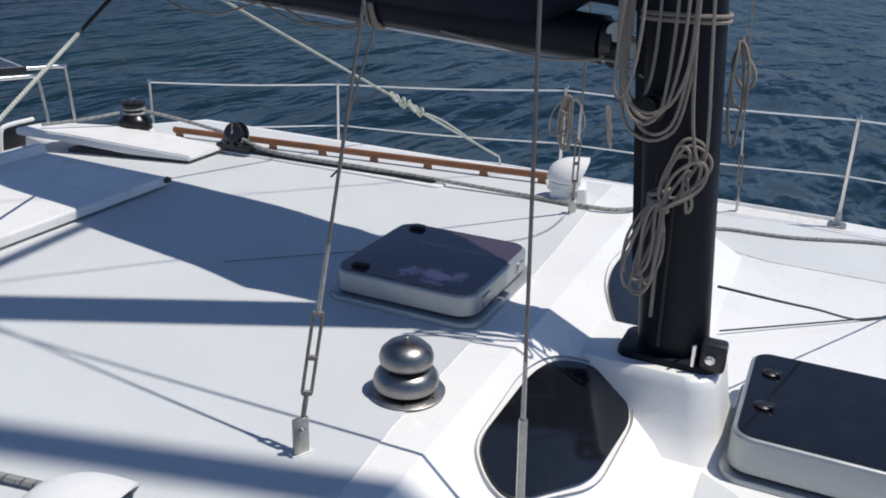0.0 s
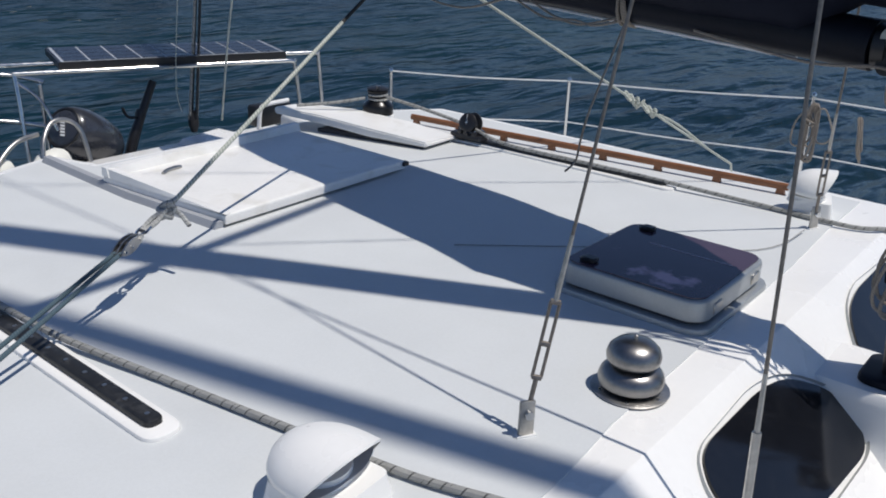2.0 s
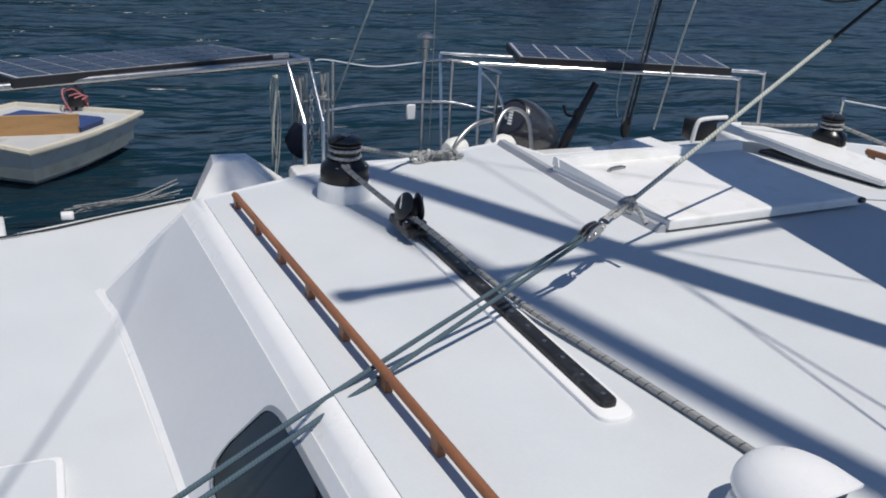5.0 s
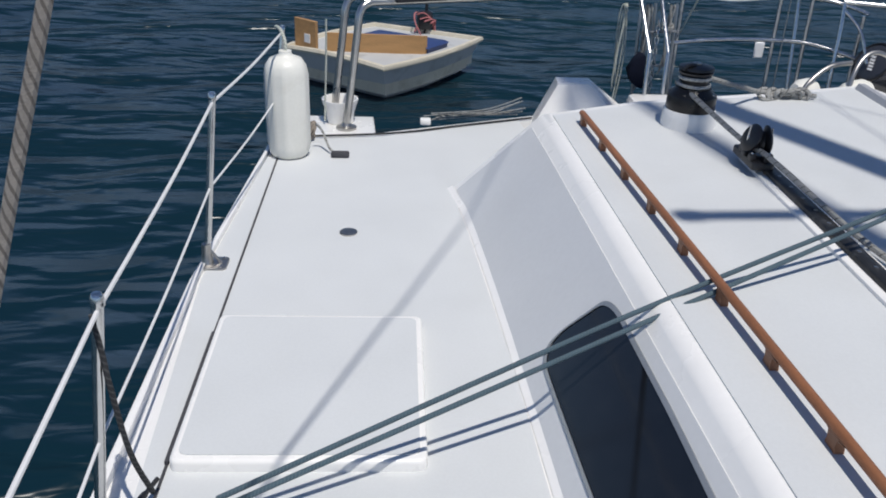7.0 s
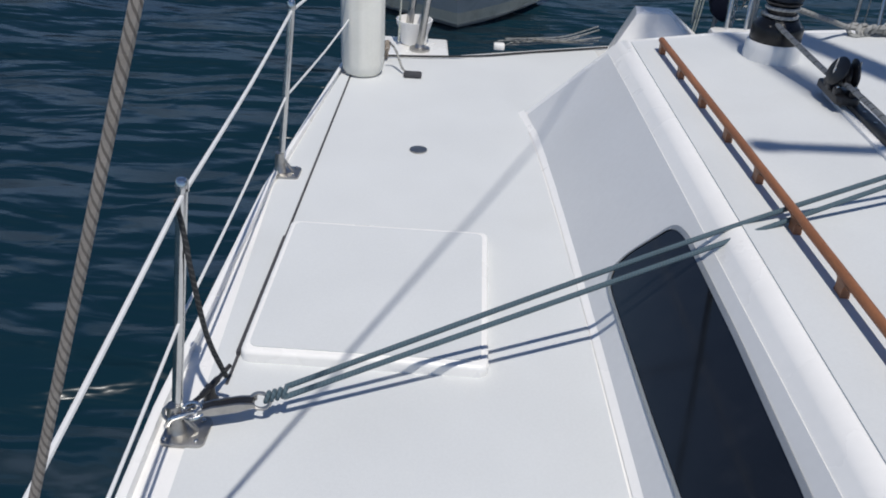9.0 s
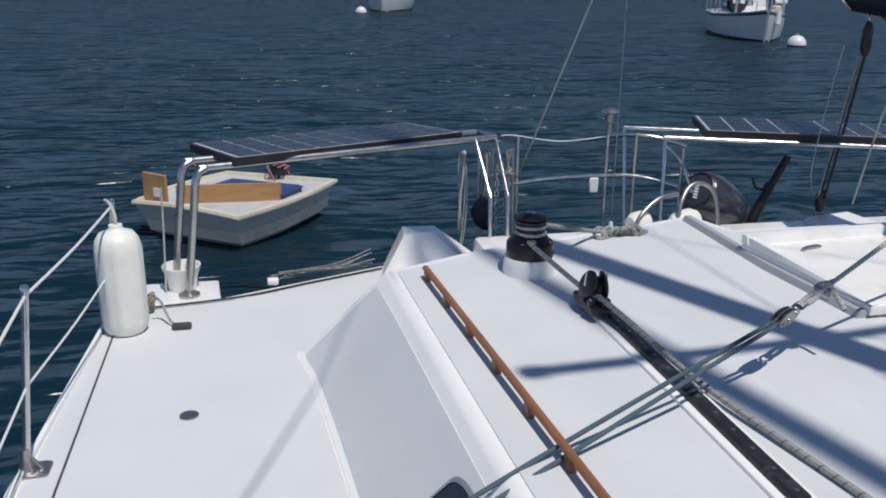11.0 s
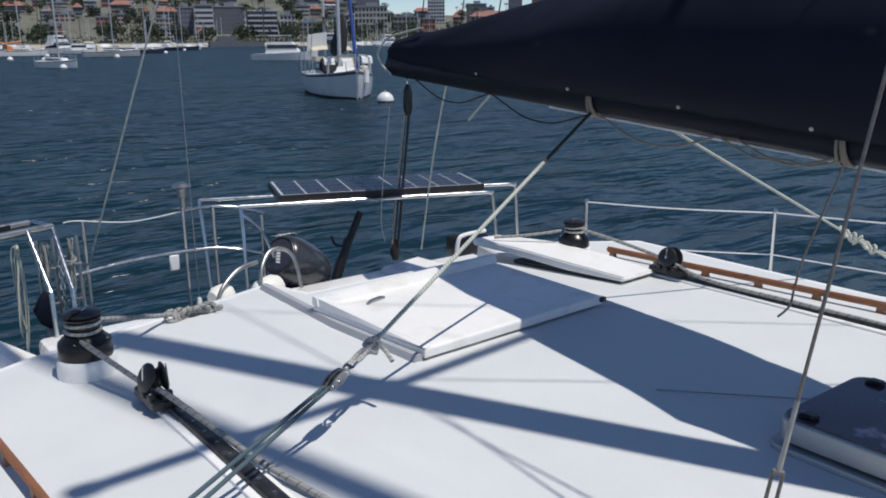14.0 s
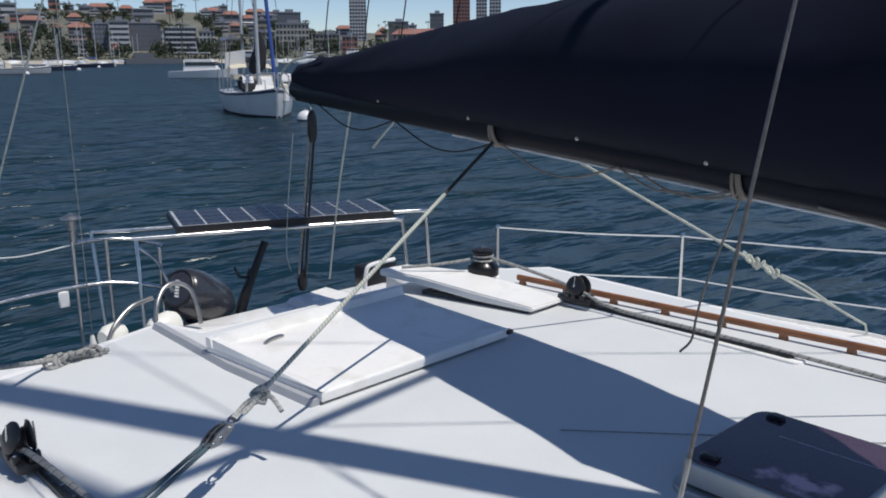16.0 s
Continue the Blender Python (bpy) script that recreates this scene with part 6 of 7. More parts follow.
SAND = mat("pale_sand", (0.40, 0.36, 0.29), 0.9, var=0.15, scale=0.05, fine=0.5)
SCRUB = mat("dry_hillside", (0.13, 0.13, 0.10), 0.95, var=0.4, scale=0.02, fine=0.2)
LEAF = mat("dark_shore_foliage", (0.040, 0.055, 0.030), 0.9, var=0.4, scale=0.3, fine=2)
TRUNK = mat("grey_bark", (0.12, 0.10, 0.08), 0.9, var=0.2, scale=1)
GLASSDARK = mat("dark_window_glass", (0.035, 0.045, 0.06), 0.2, var=0.3, scale=0.2)
WALLS = {k: mat(k + "_render", c, 0.8, var=0.1, scale=0.08, fine=1.0) for k, c in (("white", (0.46, 0.47, 0.49)), ("cream", (0.38, 0.36, 0.33)), ("grey", (0.22, 0.23, 0.26)), ("dark", (0.11, 0.12, 0.14)), ("slate", (0.16, 0.18, 0.23)), ("pink", (0.40, 0.32, 0.29)), ("brick", (0.30, 0.13, 0.10)), ("tan", (0.26, 0.23, 0.20)))}
TILE = mat("red_tile_roof", (0.27, 0.13, 0.10), 0.85, var=0.2, scale=0.2, fine=2)
FARWHITE = mat("white_boat_paint", (0.70, 0.70, 0.69), 0.4, var=0.06, scale=0.6)
FARPALE = mat("weathered_white_hull", (0.52, 0.55, 0.57), 0.45, var=0.1, scale=0.8, dirt=(0.36, 0.34, 0.30), dirt_amt=0.5, dirt_scale=1.2)
FARNAVY = mat("navy_boat_paint", (0.02, 0.028, 0.06), 0.35, var=0.2, scale=0.6)
FARGREY = mat("grey_boat_paint", (0.33, 0.35, 0.37), 0.45, var=0.1, scale=0.6)
FARCREAM = mat("cream_canvas", (0.58, 0.53, 0.42), 0.8, var=0.1, scale=2)
FARBLUE = mat("blue_sail_canvas", (0.02, 0.06, 0.24), 0.8, var=0.15, scale=2)
FARBLACK = mat("black_sail_canvas", (0.015, 0.016, 0.02), 0.8, var=0.2, scale=2)
SPAR = mat("pale_aluminium_spar", (0.52, 0.52, 0.52), 0.4, 0.4, var=0.06, scale=2)
ORANGE = mat("faded_orange", (0.48, 0.17, 0.06), 0.7, var=0.15, scale=1)

SHORE = 430.0


def hill_height(b):
    """Crest of the hillside over the shore: high to bearing 31, lower beyond."""
    return 20 + 24 / (1 + math.exp((b - 32) / 1.8)) + 2.5 * noise.noise((b * 0.3, 0, 0))


def land(b):
    h = hill_height(b)
    return ((SHORE - 6, WATER - 0.5), (SHORE, WATER + 0.4), (SHORE + 6, WATER + 1.6), (SHORE + 60, WATER + 3.0), (SHORE + 260, WATER + 4 + h * 0.45), (SHORE + 520, WATER + 5 + h), (SHORE + 1500, WATER + 5 + h * 0.8))


def land_z(b, r):
    return float(np.interp(r, *zip(*land(b))))


verts, faces = [], []
bs = np.linspace(-40, 80, 121)
for b in bs:
    for r, z in land(b):
        verts.append(tuple(polar(b, r + 4 * noise.noise((b * 0.6, r * 0.01, 2)), z)))
for i in range(len(bs) - 1):
    for k in range(6):
        a = i * 7 + k
        faces.append((a, a + 7, a + 8, a + 1))
me = bpy.data.meshes.new("shore_land")
me.from_pydata(verts, [], faces)
me.materials.append(SCRUB)
me.materials.append(SAND)
for pl in me.polygons:
    pl.material_index = 1 if pl.index % 6 < 2 else 0
tagged(new("ground", me), "low harbour shore rising to a built-up hillside", "shore", kind="structure")


def building(b0, b1, el, r, wall, floors, cols, label, style="grid", roof=None, base_el=None):
    """A block that faces the harbour, with its storeys, windows and roof."""
    p0, p1 = polar(b0, r), polar(b1, r)
    mid = (p0 + p1) / 2
    w = (p1 - p0).length
    top = r * math.tan(radians(el)) + 1.3
    bot = WATER + 2.0 if base_el is None else r * math.tan(radians(base_el)) + 1.3
    h = top - bot
    out = -mid.normalized()
    right = Vector((-out.y, out.x, 0))
    if right.dot(p1 - p0) < 0:
        right = -right
    org = Vector((mid.x, mid.y, bot))
    ob = thing("building", tuple(org), label, "building", "harbour buildings")
    at = lambda u, d, z: org + right * u + out * d + Vector((0, 0, z))  # noqa: E731
    depth = max(10.0, w * 0.5)
    part("wall", loft([[at(-w / 2, 0, z), at(w / 2, 0, z), at(w / 2, -depth, z), at(-w / 2, -depth, z)] for z in (-3, h)]), WALLS[wall], ob)
    if roof == "tile":
        part("roof", loft([[at(-w / 2 - 1, 1, h), at(w / 2 + 1, 1, h), at(w / 2 + 1, -depth - 1, h), at(-w / 2 - 1, -depth - 1, h)], [at(-w / 2 + 3, -depth / 2 + 1, h + 3.2), at(w / 2 - 3, -depth / 2 + 1, h + 3.2), at(w / 2 - 3, -depth / 2 - 1, h + 3.2), at(-w / 2 + 3, -depth / 2 - 1, h + 3.2)]]), TILE, ob, "red tiled hip roof")
    else:
        flat = part("roof", loft([[at(-w / 2 - 0.3, 0.3, z), at(w / 2 + 0.3, 0.3, z), at(w / 2 + 0.3, -depth, z), at(-w / 2 - 0.3, -depth, z)] for z in (h, h + 0.7)]), WALLS["grey" if wall != "grey" else "white"], ob)
        part("roof_plant", loft([[at(-w * 0.15, -3, z), at(w * 0.2, -3, z), at(w * 0.2, -8, z), at(-w * 0.15, -8, z)] for z in (h + 0.7, h + 2.6)]), WALLS["grey"], flat)
    fh, cw = h / floors, w / cols
    if style == "bands":
        for f in range(floors):
            z = f * fh
            part("window_band", loft([[at(u, d, zz) for u, d in ((-w / 2 + cw * 0.15, 0.05), (w / 2 - cw * 0.15, 0.05), (w / 2 - cw * 0.15, -0.2), (-w / 2 + cw * 0.15, -0.2))] for zz in (z + fh * 0.34, z + fh * 0.82)]), GLASSDARK, ob)
        return ob
    pane = None
    for f in range(floors):
        for c in range(cols):
            u, z = -w / 2 + (c + 0.5) * cw, f * fh
            if pane is None:
                pw, ph = cw * (0.36 if style == "grid" else 0.45), fh * (0.30 if style == "grid" else 0.42)
                bm = loft([[right * a + out * d + Vector((0, 0, zz)) for a, d in ((-pw, 0.06), (pw, 0.06), (pw, -0.3), (-pw, -0.3))] for zz in (-ph, ph)])
                pane = bpy.data.meshes.new("window")
                bm.to_mesh(pane)
                bm.free()
                pane.materials.append(GLASSDARK if wall not in ("dark", "slate") else WALLS["slate" if wall == "dark" else "dark"])
            wob = new("window", pane)
            wob.parent = ob
            wob.location = right * u + Vector((0, 0, z + fh * 0.52))
        if style == "balcony":
            part("balcony", loft([[at(u, d, zz) for u, d in ((-w / 2 + 0.5, 1.4), (w / 2 - 0.5, 1.4), (w / 2 - 0.5, 0), (-w / 2 + 0.5, 0))] for zz in (f * fh, f * fh + 0.9)]), WALLS["white"], ob)
    return ob


building(21.1, 22.05, 1.95, 520, "dark", 7, 4, "dark grey office block on the shore")
building(22.1, 23.25, 2.12, 510, "white", 7, 6, "white office block with dark window bands", "bands")
building(23.3, 25.1, 2.0, 520, "slate", 7, 9, "dark blue glass office block", "dense")
building(25.3, 27.2, 1.75, 500, "grey", 6, 8, "grey apartment block with white balconies", "balcony")
building(27.35, 28.3, 1.5, 505, "white", 5, 4, "white apartment house with dark windows")
building(28.5, 30.2, 1.05, 520, "tan", 4, 6, "tan low building by the harbour")
building(30.4, 32.0, 1.45, 560, "cream", 5, 6, "cream apartment house on the shore")
building(32.1, 34.2, 2.0, 540, "cream", 6, 9, "cream hotel with rows of arched windows")
building(32.2, 33.7, 2.68, 620, "slate", 9, 7, "grey blue tower block above the hotel", "dense")
building(34.6, 36.2, 1.35, 540, "tan", 5, 6, "tan low office building")
building(36.3, 37.3, 1.2, 500, "brick", 4, 4, "brown brick building on the shore")
building(36.8, 37.9, 4.3, 700, "white", 20, 6, "tall pale apartment tower")
building(39.3, 40.6, 2.1, 640, "slate", 8, 6, "grey blue office block behind the hotel", "dense")
building(39.6, 44.3, 1.35, 500, "pink", 4, 16, "long pale pink hotel with red tiled roof", roof="tile")
building(42.0, 42.9, 2.6, 640, "slate", 10, 5, "slim grey blue tower behind the hotel", "dense")
building(43.5, 44.6, 3.6, 700, "brick", 16, 6, "tall red brick tower behind the hotel")
building(45.0, 45.7, 4.2, 720, "white", 19, 4, "tall white tower behind the shore")
building(45.85, 46.6, 3.8, 720, "white", 17, 4, "tall white tower with narrow front")
building(46.9, 49.2, 2.5, 640, "slate", 9, 10, "wide grey glass block", "dense")
building(49.5, 52.0, 2.0, 600, "cream", 6, 9, "cream block on the harbour shore")
building(52.4, 55.0, 2.8, 640, "grey", 10, 9, "grey block on the harbour shore")
building(55.5, 60.0, 1.8, 600, "tan", 6, 12, "wide tan harbour block")
random.seed(21)
for k in range(190):
    b = random.uniform(-14, 33) if k < 165 else random.uniform(34, 58)
    r = random.uniform(485, 930)
    base = math.degrees(math.atan((land_z(b, r) - 1.3) / r))
    wall, tall = random.choice(["white", "cream", "tan", "grey", "pink", "grey", "brick"]), random.uniform(0.35, 0.75)
    building(b, b + random.uniform(0.4, 1.3), base + tall, r, wall, random.choice((2, 3)), random.choice((3, 4, 5)), "hillside house with rows of dark windows", "grid" if r < 620 else "bands", base_el=base, roof=random.choice((None, "tile", None)))


def tree_mesh(seed, h, spread, n, palm=False):
    random.seed(seed)
    bm = bmesh.new()
    if palm:
        for k in range(16):
            a = k * 2.4
            d = Vector((math.cos(a), math.sin(a), 0))
            pts = [Vector((0, 0, h)), Vector((0, 0, h + 0.7)) + d * 1.0, Vector((0, 0, h + 0.2)) + d * 2.2, Vector((0, 0, h - 1.2)) + d * 2.9]
            sd = Vector((-d.y, d.x, 0)) * 0.35
            rows = [[bm.verts.new(p - sd * (1 - i / 3.6)), bm.verts.new(p + sd * (1 - i / 3.6) + Vector((0, 0, 0.15)))] for i, p in enumerate(pts)]
            for q, w in zip(rows, rows[1:]):
                bm.faces.new((q[0], q[1], w[1], w[0]))
        return bm
    lobes = [(Vector((random.uniform(-1, 1) * spread * 0.6, random.uniform(-1, 1) * spread * 0.6, h * random.uniform(0.45, 0.9))), spread * random.uniform(0.35, 0.6)) for _ in range(9)]
    for k in range(n):
        c, rr = random.choice(lobes)
        v = Vector((random.gauss(0, 1), random.gauss(0, 1), random.gauss(0, 0.8))).normalized() * rr * random.uniform(0.6, 1.05)
        p = c + v
        s = random.uniform(0.35, 0.8)
        q = [p + Vector((random.uniform(-s, s), random.uniform(-s, s), random.uniform(-s, s))) for _ in range(4)]
        vs = [bm.verts.new(x) for x in q]
        bm.faces.new(vs[:3]), bm.faces.new((vs[1], vs[3], vs[2]))
    return bm


def tree(kind, at):
    palm = kind > 2
    h = (7.5, 9.5, 6.0, 13.0)[kind]
    t = thing("palm_tree" if palm else "tree", tuple(at), "tall slim palm tree on the shore" if palm else "dark green broad shore tree", "tree", "shore trees")
    bm = tube([(0, 0, -1), (0.2, 0, h * 0.5), (0.1, 0.1, h * (1.0 if palm else 0.7))], [0.35, 0.28, 0.18], 7)
    if not palm:
        for k in range(4):
            a = k * 1.7
            tube([(0.15, 0, h * 0.4), (math.cos(a) * 1.6, math.sin(a) * 1.6, h * 0.68)], [0.16, 0.07], 5, bm)
    bmesh.ops.translate(bm, verts=bm.verts, vec=at)
    part("trunk", bm, TRUNK, t)
    bm = tree_mesh(30 + kind, h, (4.2, 3.6, 4.8, 3.0)[kind], 420, palm)
    bmesh.ops.translate(bm, verts=bm.verts, vec=at)
    part("crown", bm, LEAF, t)
    return t


stock = [tree(k, polar(-38 + k, 470, WATER + 3)) for k in range(4)]
random.seed(33)
for k in range(300):
    b = random.uniform(-12, 58) if k < 170 else random.uniform(8, 36)
    r = random.uniform(446, 500) if k < 75 else random.uniform(500, 940)
    z = land_z(b, r) - 0.3
    kind = random.choice((0, 1, 2, 0, 2, 3))
    c = copy_thing(stock[kind], Matrix.Translation(polar(b, r, z)) @ Matrix.Rotation(random.uniform(0, 6.28), 4, "Z"))
    c.scale = (random.uniform(0.8, 1.25),) * 3
# hedge of scrub along the beach and the crowd of small craft at the far moorings
random.seed(35)
bm = bmesh.new()
for k in range(9000):
    b = random.uniform(-14, 60)
    p = polar(b, random.uniform(442, 476), WATER + 1.5 + abs(random.gauss(0, 1.9 + 0.8 * noise.noise((b * 0.7, 1, 0)))))
    s = random.uniform(0.5, 1.3)
    vs = [bm.verts.new(p + Vector((random.uniform(-s, s), random.uniform(-s, s), random.uniform(-s * 0.7, s * 0.9)))) for _ in range(3)]
    bm.faces.new(vs)
single("shore_scrub", bm, LEAF, polar(20, 450, WATER + 1), "dark scrub along the beach", "bushes", kind="stuff")
bm = bmesh.new()
for k in range(150):
    b = random.choice((random.uniform(-12, 24), random.uniform(29, 58)))
    r = random.uniform(300, 425)
    p = polar(b, r, WATER)
    hd = random.uniform(0, 6.28)
    f, sd = Vector((math.cos(hd), math.sin(hd), 0)), Vector((-math.sin(hd), math.cos(hd), 0))
    ln = random.uniform(2.5, 5)
    loft([[p + f * ln + Vector((0, 0, 1.3)), p + sd * 1.2 + Vector((0, 0, 0.9)), p - f * ln * 0.9 + sd * 0.9 + Vector((0, 0, 0.9)), p - f * ln * 0.9 - sd * 0.9 + Vector((0, 0, 0.9)), p - sd * 1.2 + Vector((0, 0, 0.9))], [p + f * ln * 0.5 + Vector((0, 0, 1.6)), p + sd * 0.8 + Vector((0, 0, 1.9)), p - f * ln * 0.4 + sd * 0.6 + Vector((0, 0, 1.8)), p - f * ln * 0.4 - sd * 0.6 + Vector((0, 0, 1.8)), p - sd * 0.8 + Vector((0, 0, 1.9))]], bm=bm)
    if random.random() < 0.55:
        tube([p + Vector((0, 0, 1)), p + Vector((0, 0, random.uniform(9, 14)))], 0.10, 5, bm)
single("moored_craft", bm, FARPALE, polar(10, 380, WATER), "crowd of small white boats at far moorings", "boats", kind="stuff")


# ---- moored boats and buoys ----
def yacht(at, heading, L, hull_mat, label, masts=((0.05, 1.25),), cover=None, jib=None, dodger=FARCREAM, dark_trunk=False):
    """A moored sailing yacht: hull, deck, cabin, masts with boom, cover, stays, rails."""
    ob = thing("yacht", tuple(at), label, "yacht", "moored yachts")
    f = Vector((math.sin(radians(heading)), math.cos(radians(heading)), 0))
    sd = Vector((f.y, -f.x, 0))
    B, H = L * 0.155, L * 0.105
    P = lambda u, v, h: Vector(at) + f * u * L + sd * v * B + Vector((0, 0, h))  # noqa: E731
    st = [(-0.48, 0.66, 0.95), (-0.30, 0.92, 0.92), (0.0, 1.0, 0.92), (0.22, 0.84, 1.0), (0.40, 0.42, 1.12), (0.5, 0.03, 1.25)]
    rings = []
    for u, w, hh in st:
        rings.append([P(u, -w, H * hh), P(u - 0.005, -w * 0.97, H * 0.40), P(u - 0.03 * (u > 0.3), -w * 0.84, -0.3), P(u - 0.03 * (u > 0.3), w * 0.84, -0.3), P(u - 0.005, w * 0.97, H * 0.40), P(u, w, H * hh)])
    part("hull", loft(rings), hull_mat, ob)
    part("boot_stripe", loft([[p + Vector((0, 0, -0.06)) + (p - Vector(at)).normalized() * 0.02 for p in (r[0], r[0].lerp(r[1], 0.14), r[5].lerp(r[4], 0.14), r[5])] for r in rings], caps=False, closed=False), FARNAVY, ob, "dark sheer stripe")
    part("waterline_band", loft([[q + (q - Vector(at)).normalized() * 0.02 for q in (r[1].lerp(r[2], 0.50), r[1].lerp(r[2], 0.78))] + [q + (q - Vector(at)).normalized() * 0.02 for q in (r[4].lerp(r[3], 0.78), r[4].lerp(r[3], 0.50))] for r in rings], caps=False, closed=False), FARBLACK, ob, "dark band at the waterline")
    part("deck", loft([[P(u, -w * 0.97, H * hh + 0.01), P(u, 0, H * hh + 0.08), P(u, w * 0.97, H * hh + 0.01)] for u, w, hh in st], caps=False, closed=False), FARWHITE, ob)
    cab = part("cabin", loft([[P(u, -w, H * 0.9 + h) for u, w, h in ((-0.22, 0.55, 0), (-0.22, 0.45, 0.5), (0.18, 0.35, 0.42), (0.24, 0.38, 0.0))], [P(u, w, H * 0.9 + h) for u, w, h in ((-0.22, 0.55, 0), (-0.22, 0.45, 0.5), (0.18, 0.35, 0.42), (0.24, 0.38, 0.0))]]), FARWHITE, ob)
    for s in (-1, 1):
        part("cabin_window", loft([[P(u, s * 0.56, H * 0.9 + z) for u, z in ((-0.18, 0.18), (-0.18, 0.36), (0.14, 0.32), (0.16, 0.18))], [P(u, s * 0.44, H * 0.9 + z) for u, z in ((-0.18, 0.18), (-0.18, 0.36), (0.14, 0.32), (0.16, 0.18))]]), GLASSDARK, cab)
    if dodger:
        part("spray_hood", loft([[P(-0.14 - 0.05 * k, w, H * 0.9 + z) for w, z in ((-0.66, 0.1), (-0.58, 0.85 + 0.22 * k), (0, 1.1 + 0.22 * k), (0.58, 0.85 + 0.22 * k), (0.66, 0.1))] for k in range(3)], caps=False, closed=False), dodger, ob)
        bim = part("bimini", loft([[P(u, w, H * 0.9 + z) for w, z in ((-0.6, 1.75), (0, 1.95), (0.6, 1.75), (0.6, 1.70), (0, 1.88), (-0.6, 1.70))] for u in (-0.44, -0.28)]), dodger, ob)
        for u in (-0.44, -0.28):
            for s in (-1, 1):
                part("bimini_pole", tube([P(u, s * 0.62, H * 0.9), P(u, s * 0.6, H * 0.9 + 1.72)], 0.025, 5), SPAR, bim)
    for k, (mu, mh) in enumerate(masts):
        foot, top = P(mu, 0, H), P(mu - 0.01, 0, L * mh)
        ym = part("mast", tube([foot, top], 0.11 if k == 0 else 0.09, 8), SPAR, ob)
        yb = part("boom", tube([P(mu, 0, H + 1.5), P(mu - 0.33 + 0.12 * k, 0, H + 1.45)], 0.08, 7), SPAR, ob)
        part("sail_cover", tube([P(mu - 0.01, 0, H + 1.75), P(mu - 0.10, 0, H + 1.70), P(mu - 0.31 + 0.12 * k, 0, H + 1.58)], [0.24, 0.21, 0.10], 9), cover or FARBLACK, yb)
        for s in (-1, 1):
            part("spreader", tube([P(mu, 0, L * mh * 0.52), P(mu - 0.02, s * 0.55, L * mh * 0.52)], 0.03, 5), SPAR, ym)
            part("shroud", tube([P(mu - 0.02, s * 0.95, H), P(mu - 0.02, s * 0.55, L * mh * 0.52), top], 0.018, 4), WIRE, ob)
    m0 = P(masts[0][0], 0, L * masts[0][1])
    part("backstay", tube([P(-0.48, 0, H), m0], 0.015, 4), WIRE, ob)
    part("forestay", tube([P(0.49, 0, H * 1.2), m0], 0.10 if jib else 0.018, 7), jib or WIRE, ob)
    for u, w in ((-0.46, 0.62), (-0.30, 0.9), (-0.10, 0.97), (0.12, 0.92), (0.30, 0.66), (0.44, 0.25)):
        for s in (-1, 1):
            part("stanchion", tube([P(u, s * w, H * 0.93), P(u, s * w, H * 0.93 + 0.75)], 0.022, 4), SPAR, ob)
    for s in (-1, 1):
        part("lifeline", tube([P(u, s * w, H * 0.93 + 0.73) for u, w in ((-0.46, 0.62), (-0.30, 0.9), (-0.10, 0.97), (0.12, 0.92), (0.30, 0.66), (0.44, 0.25))], 0.012, 4), SPAR, ob)
    return ob


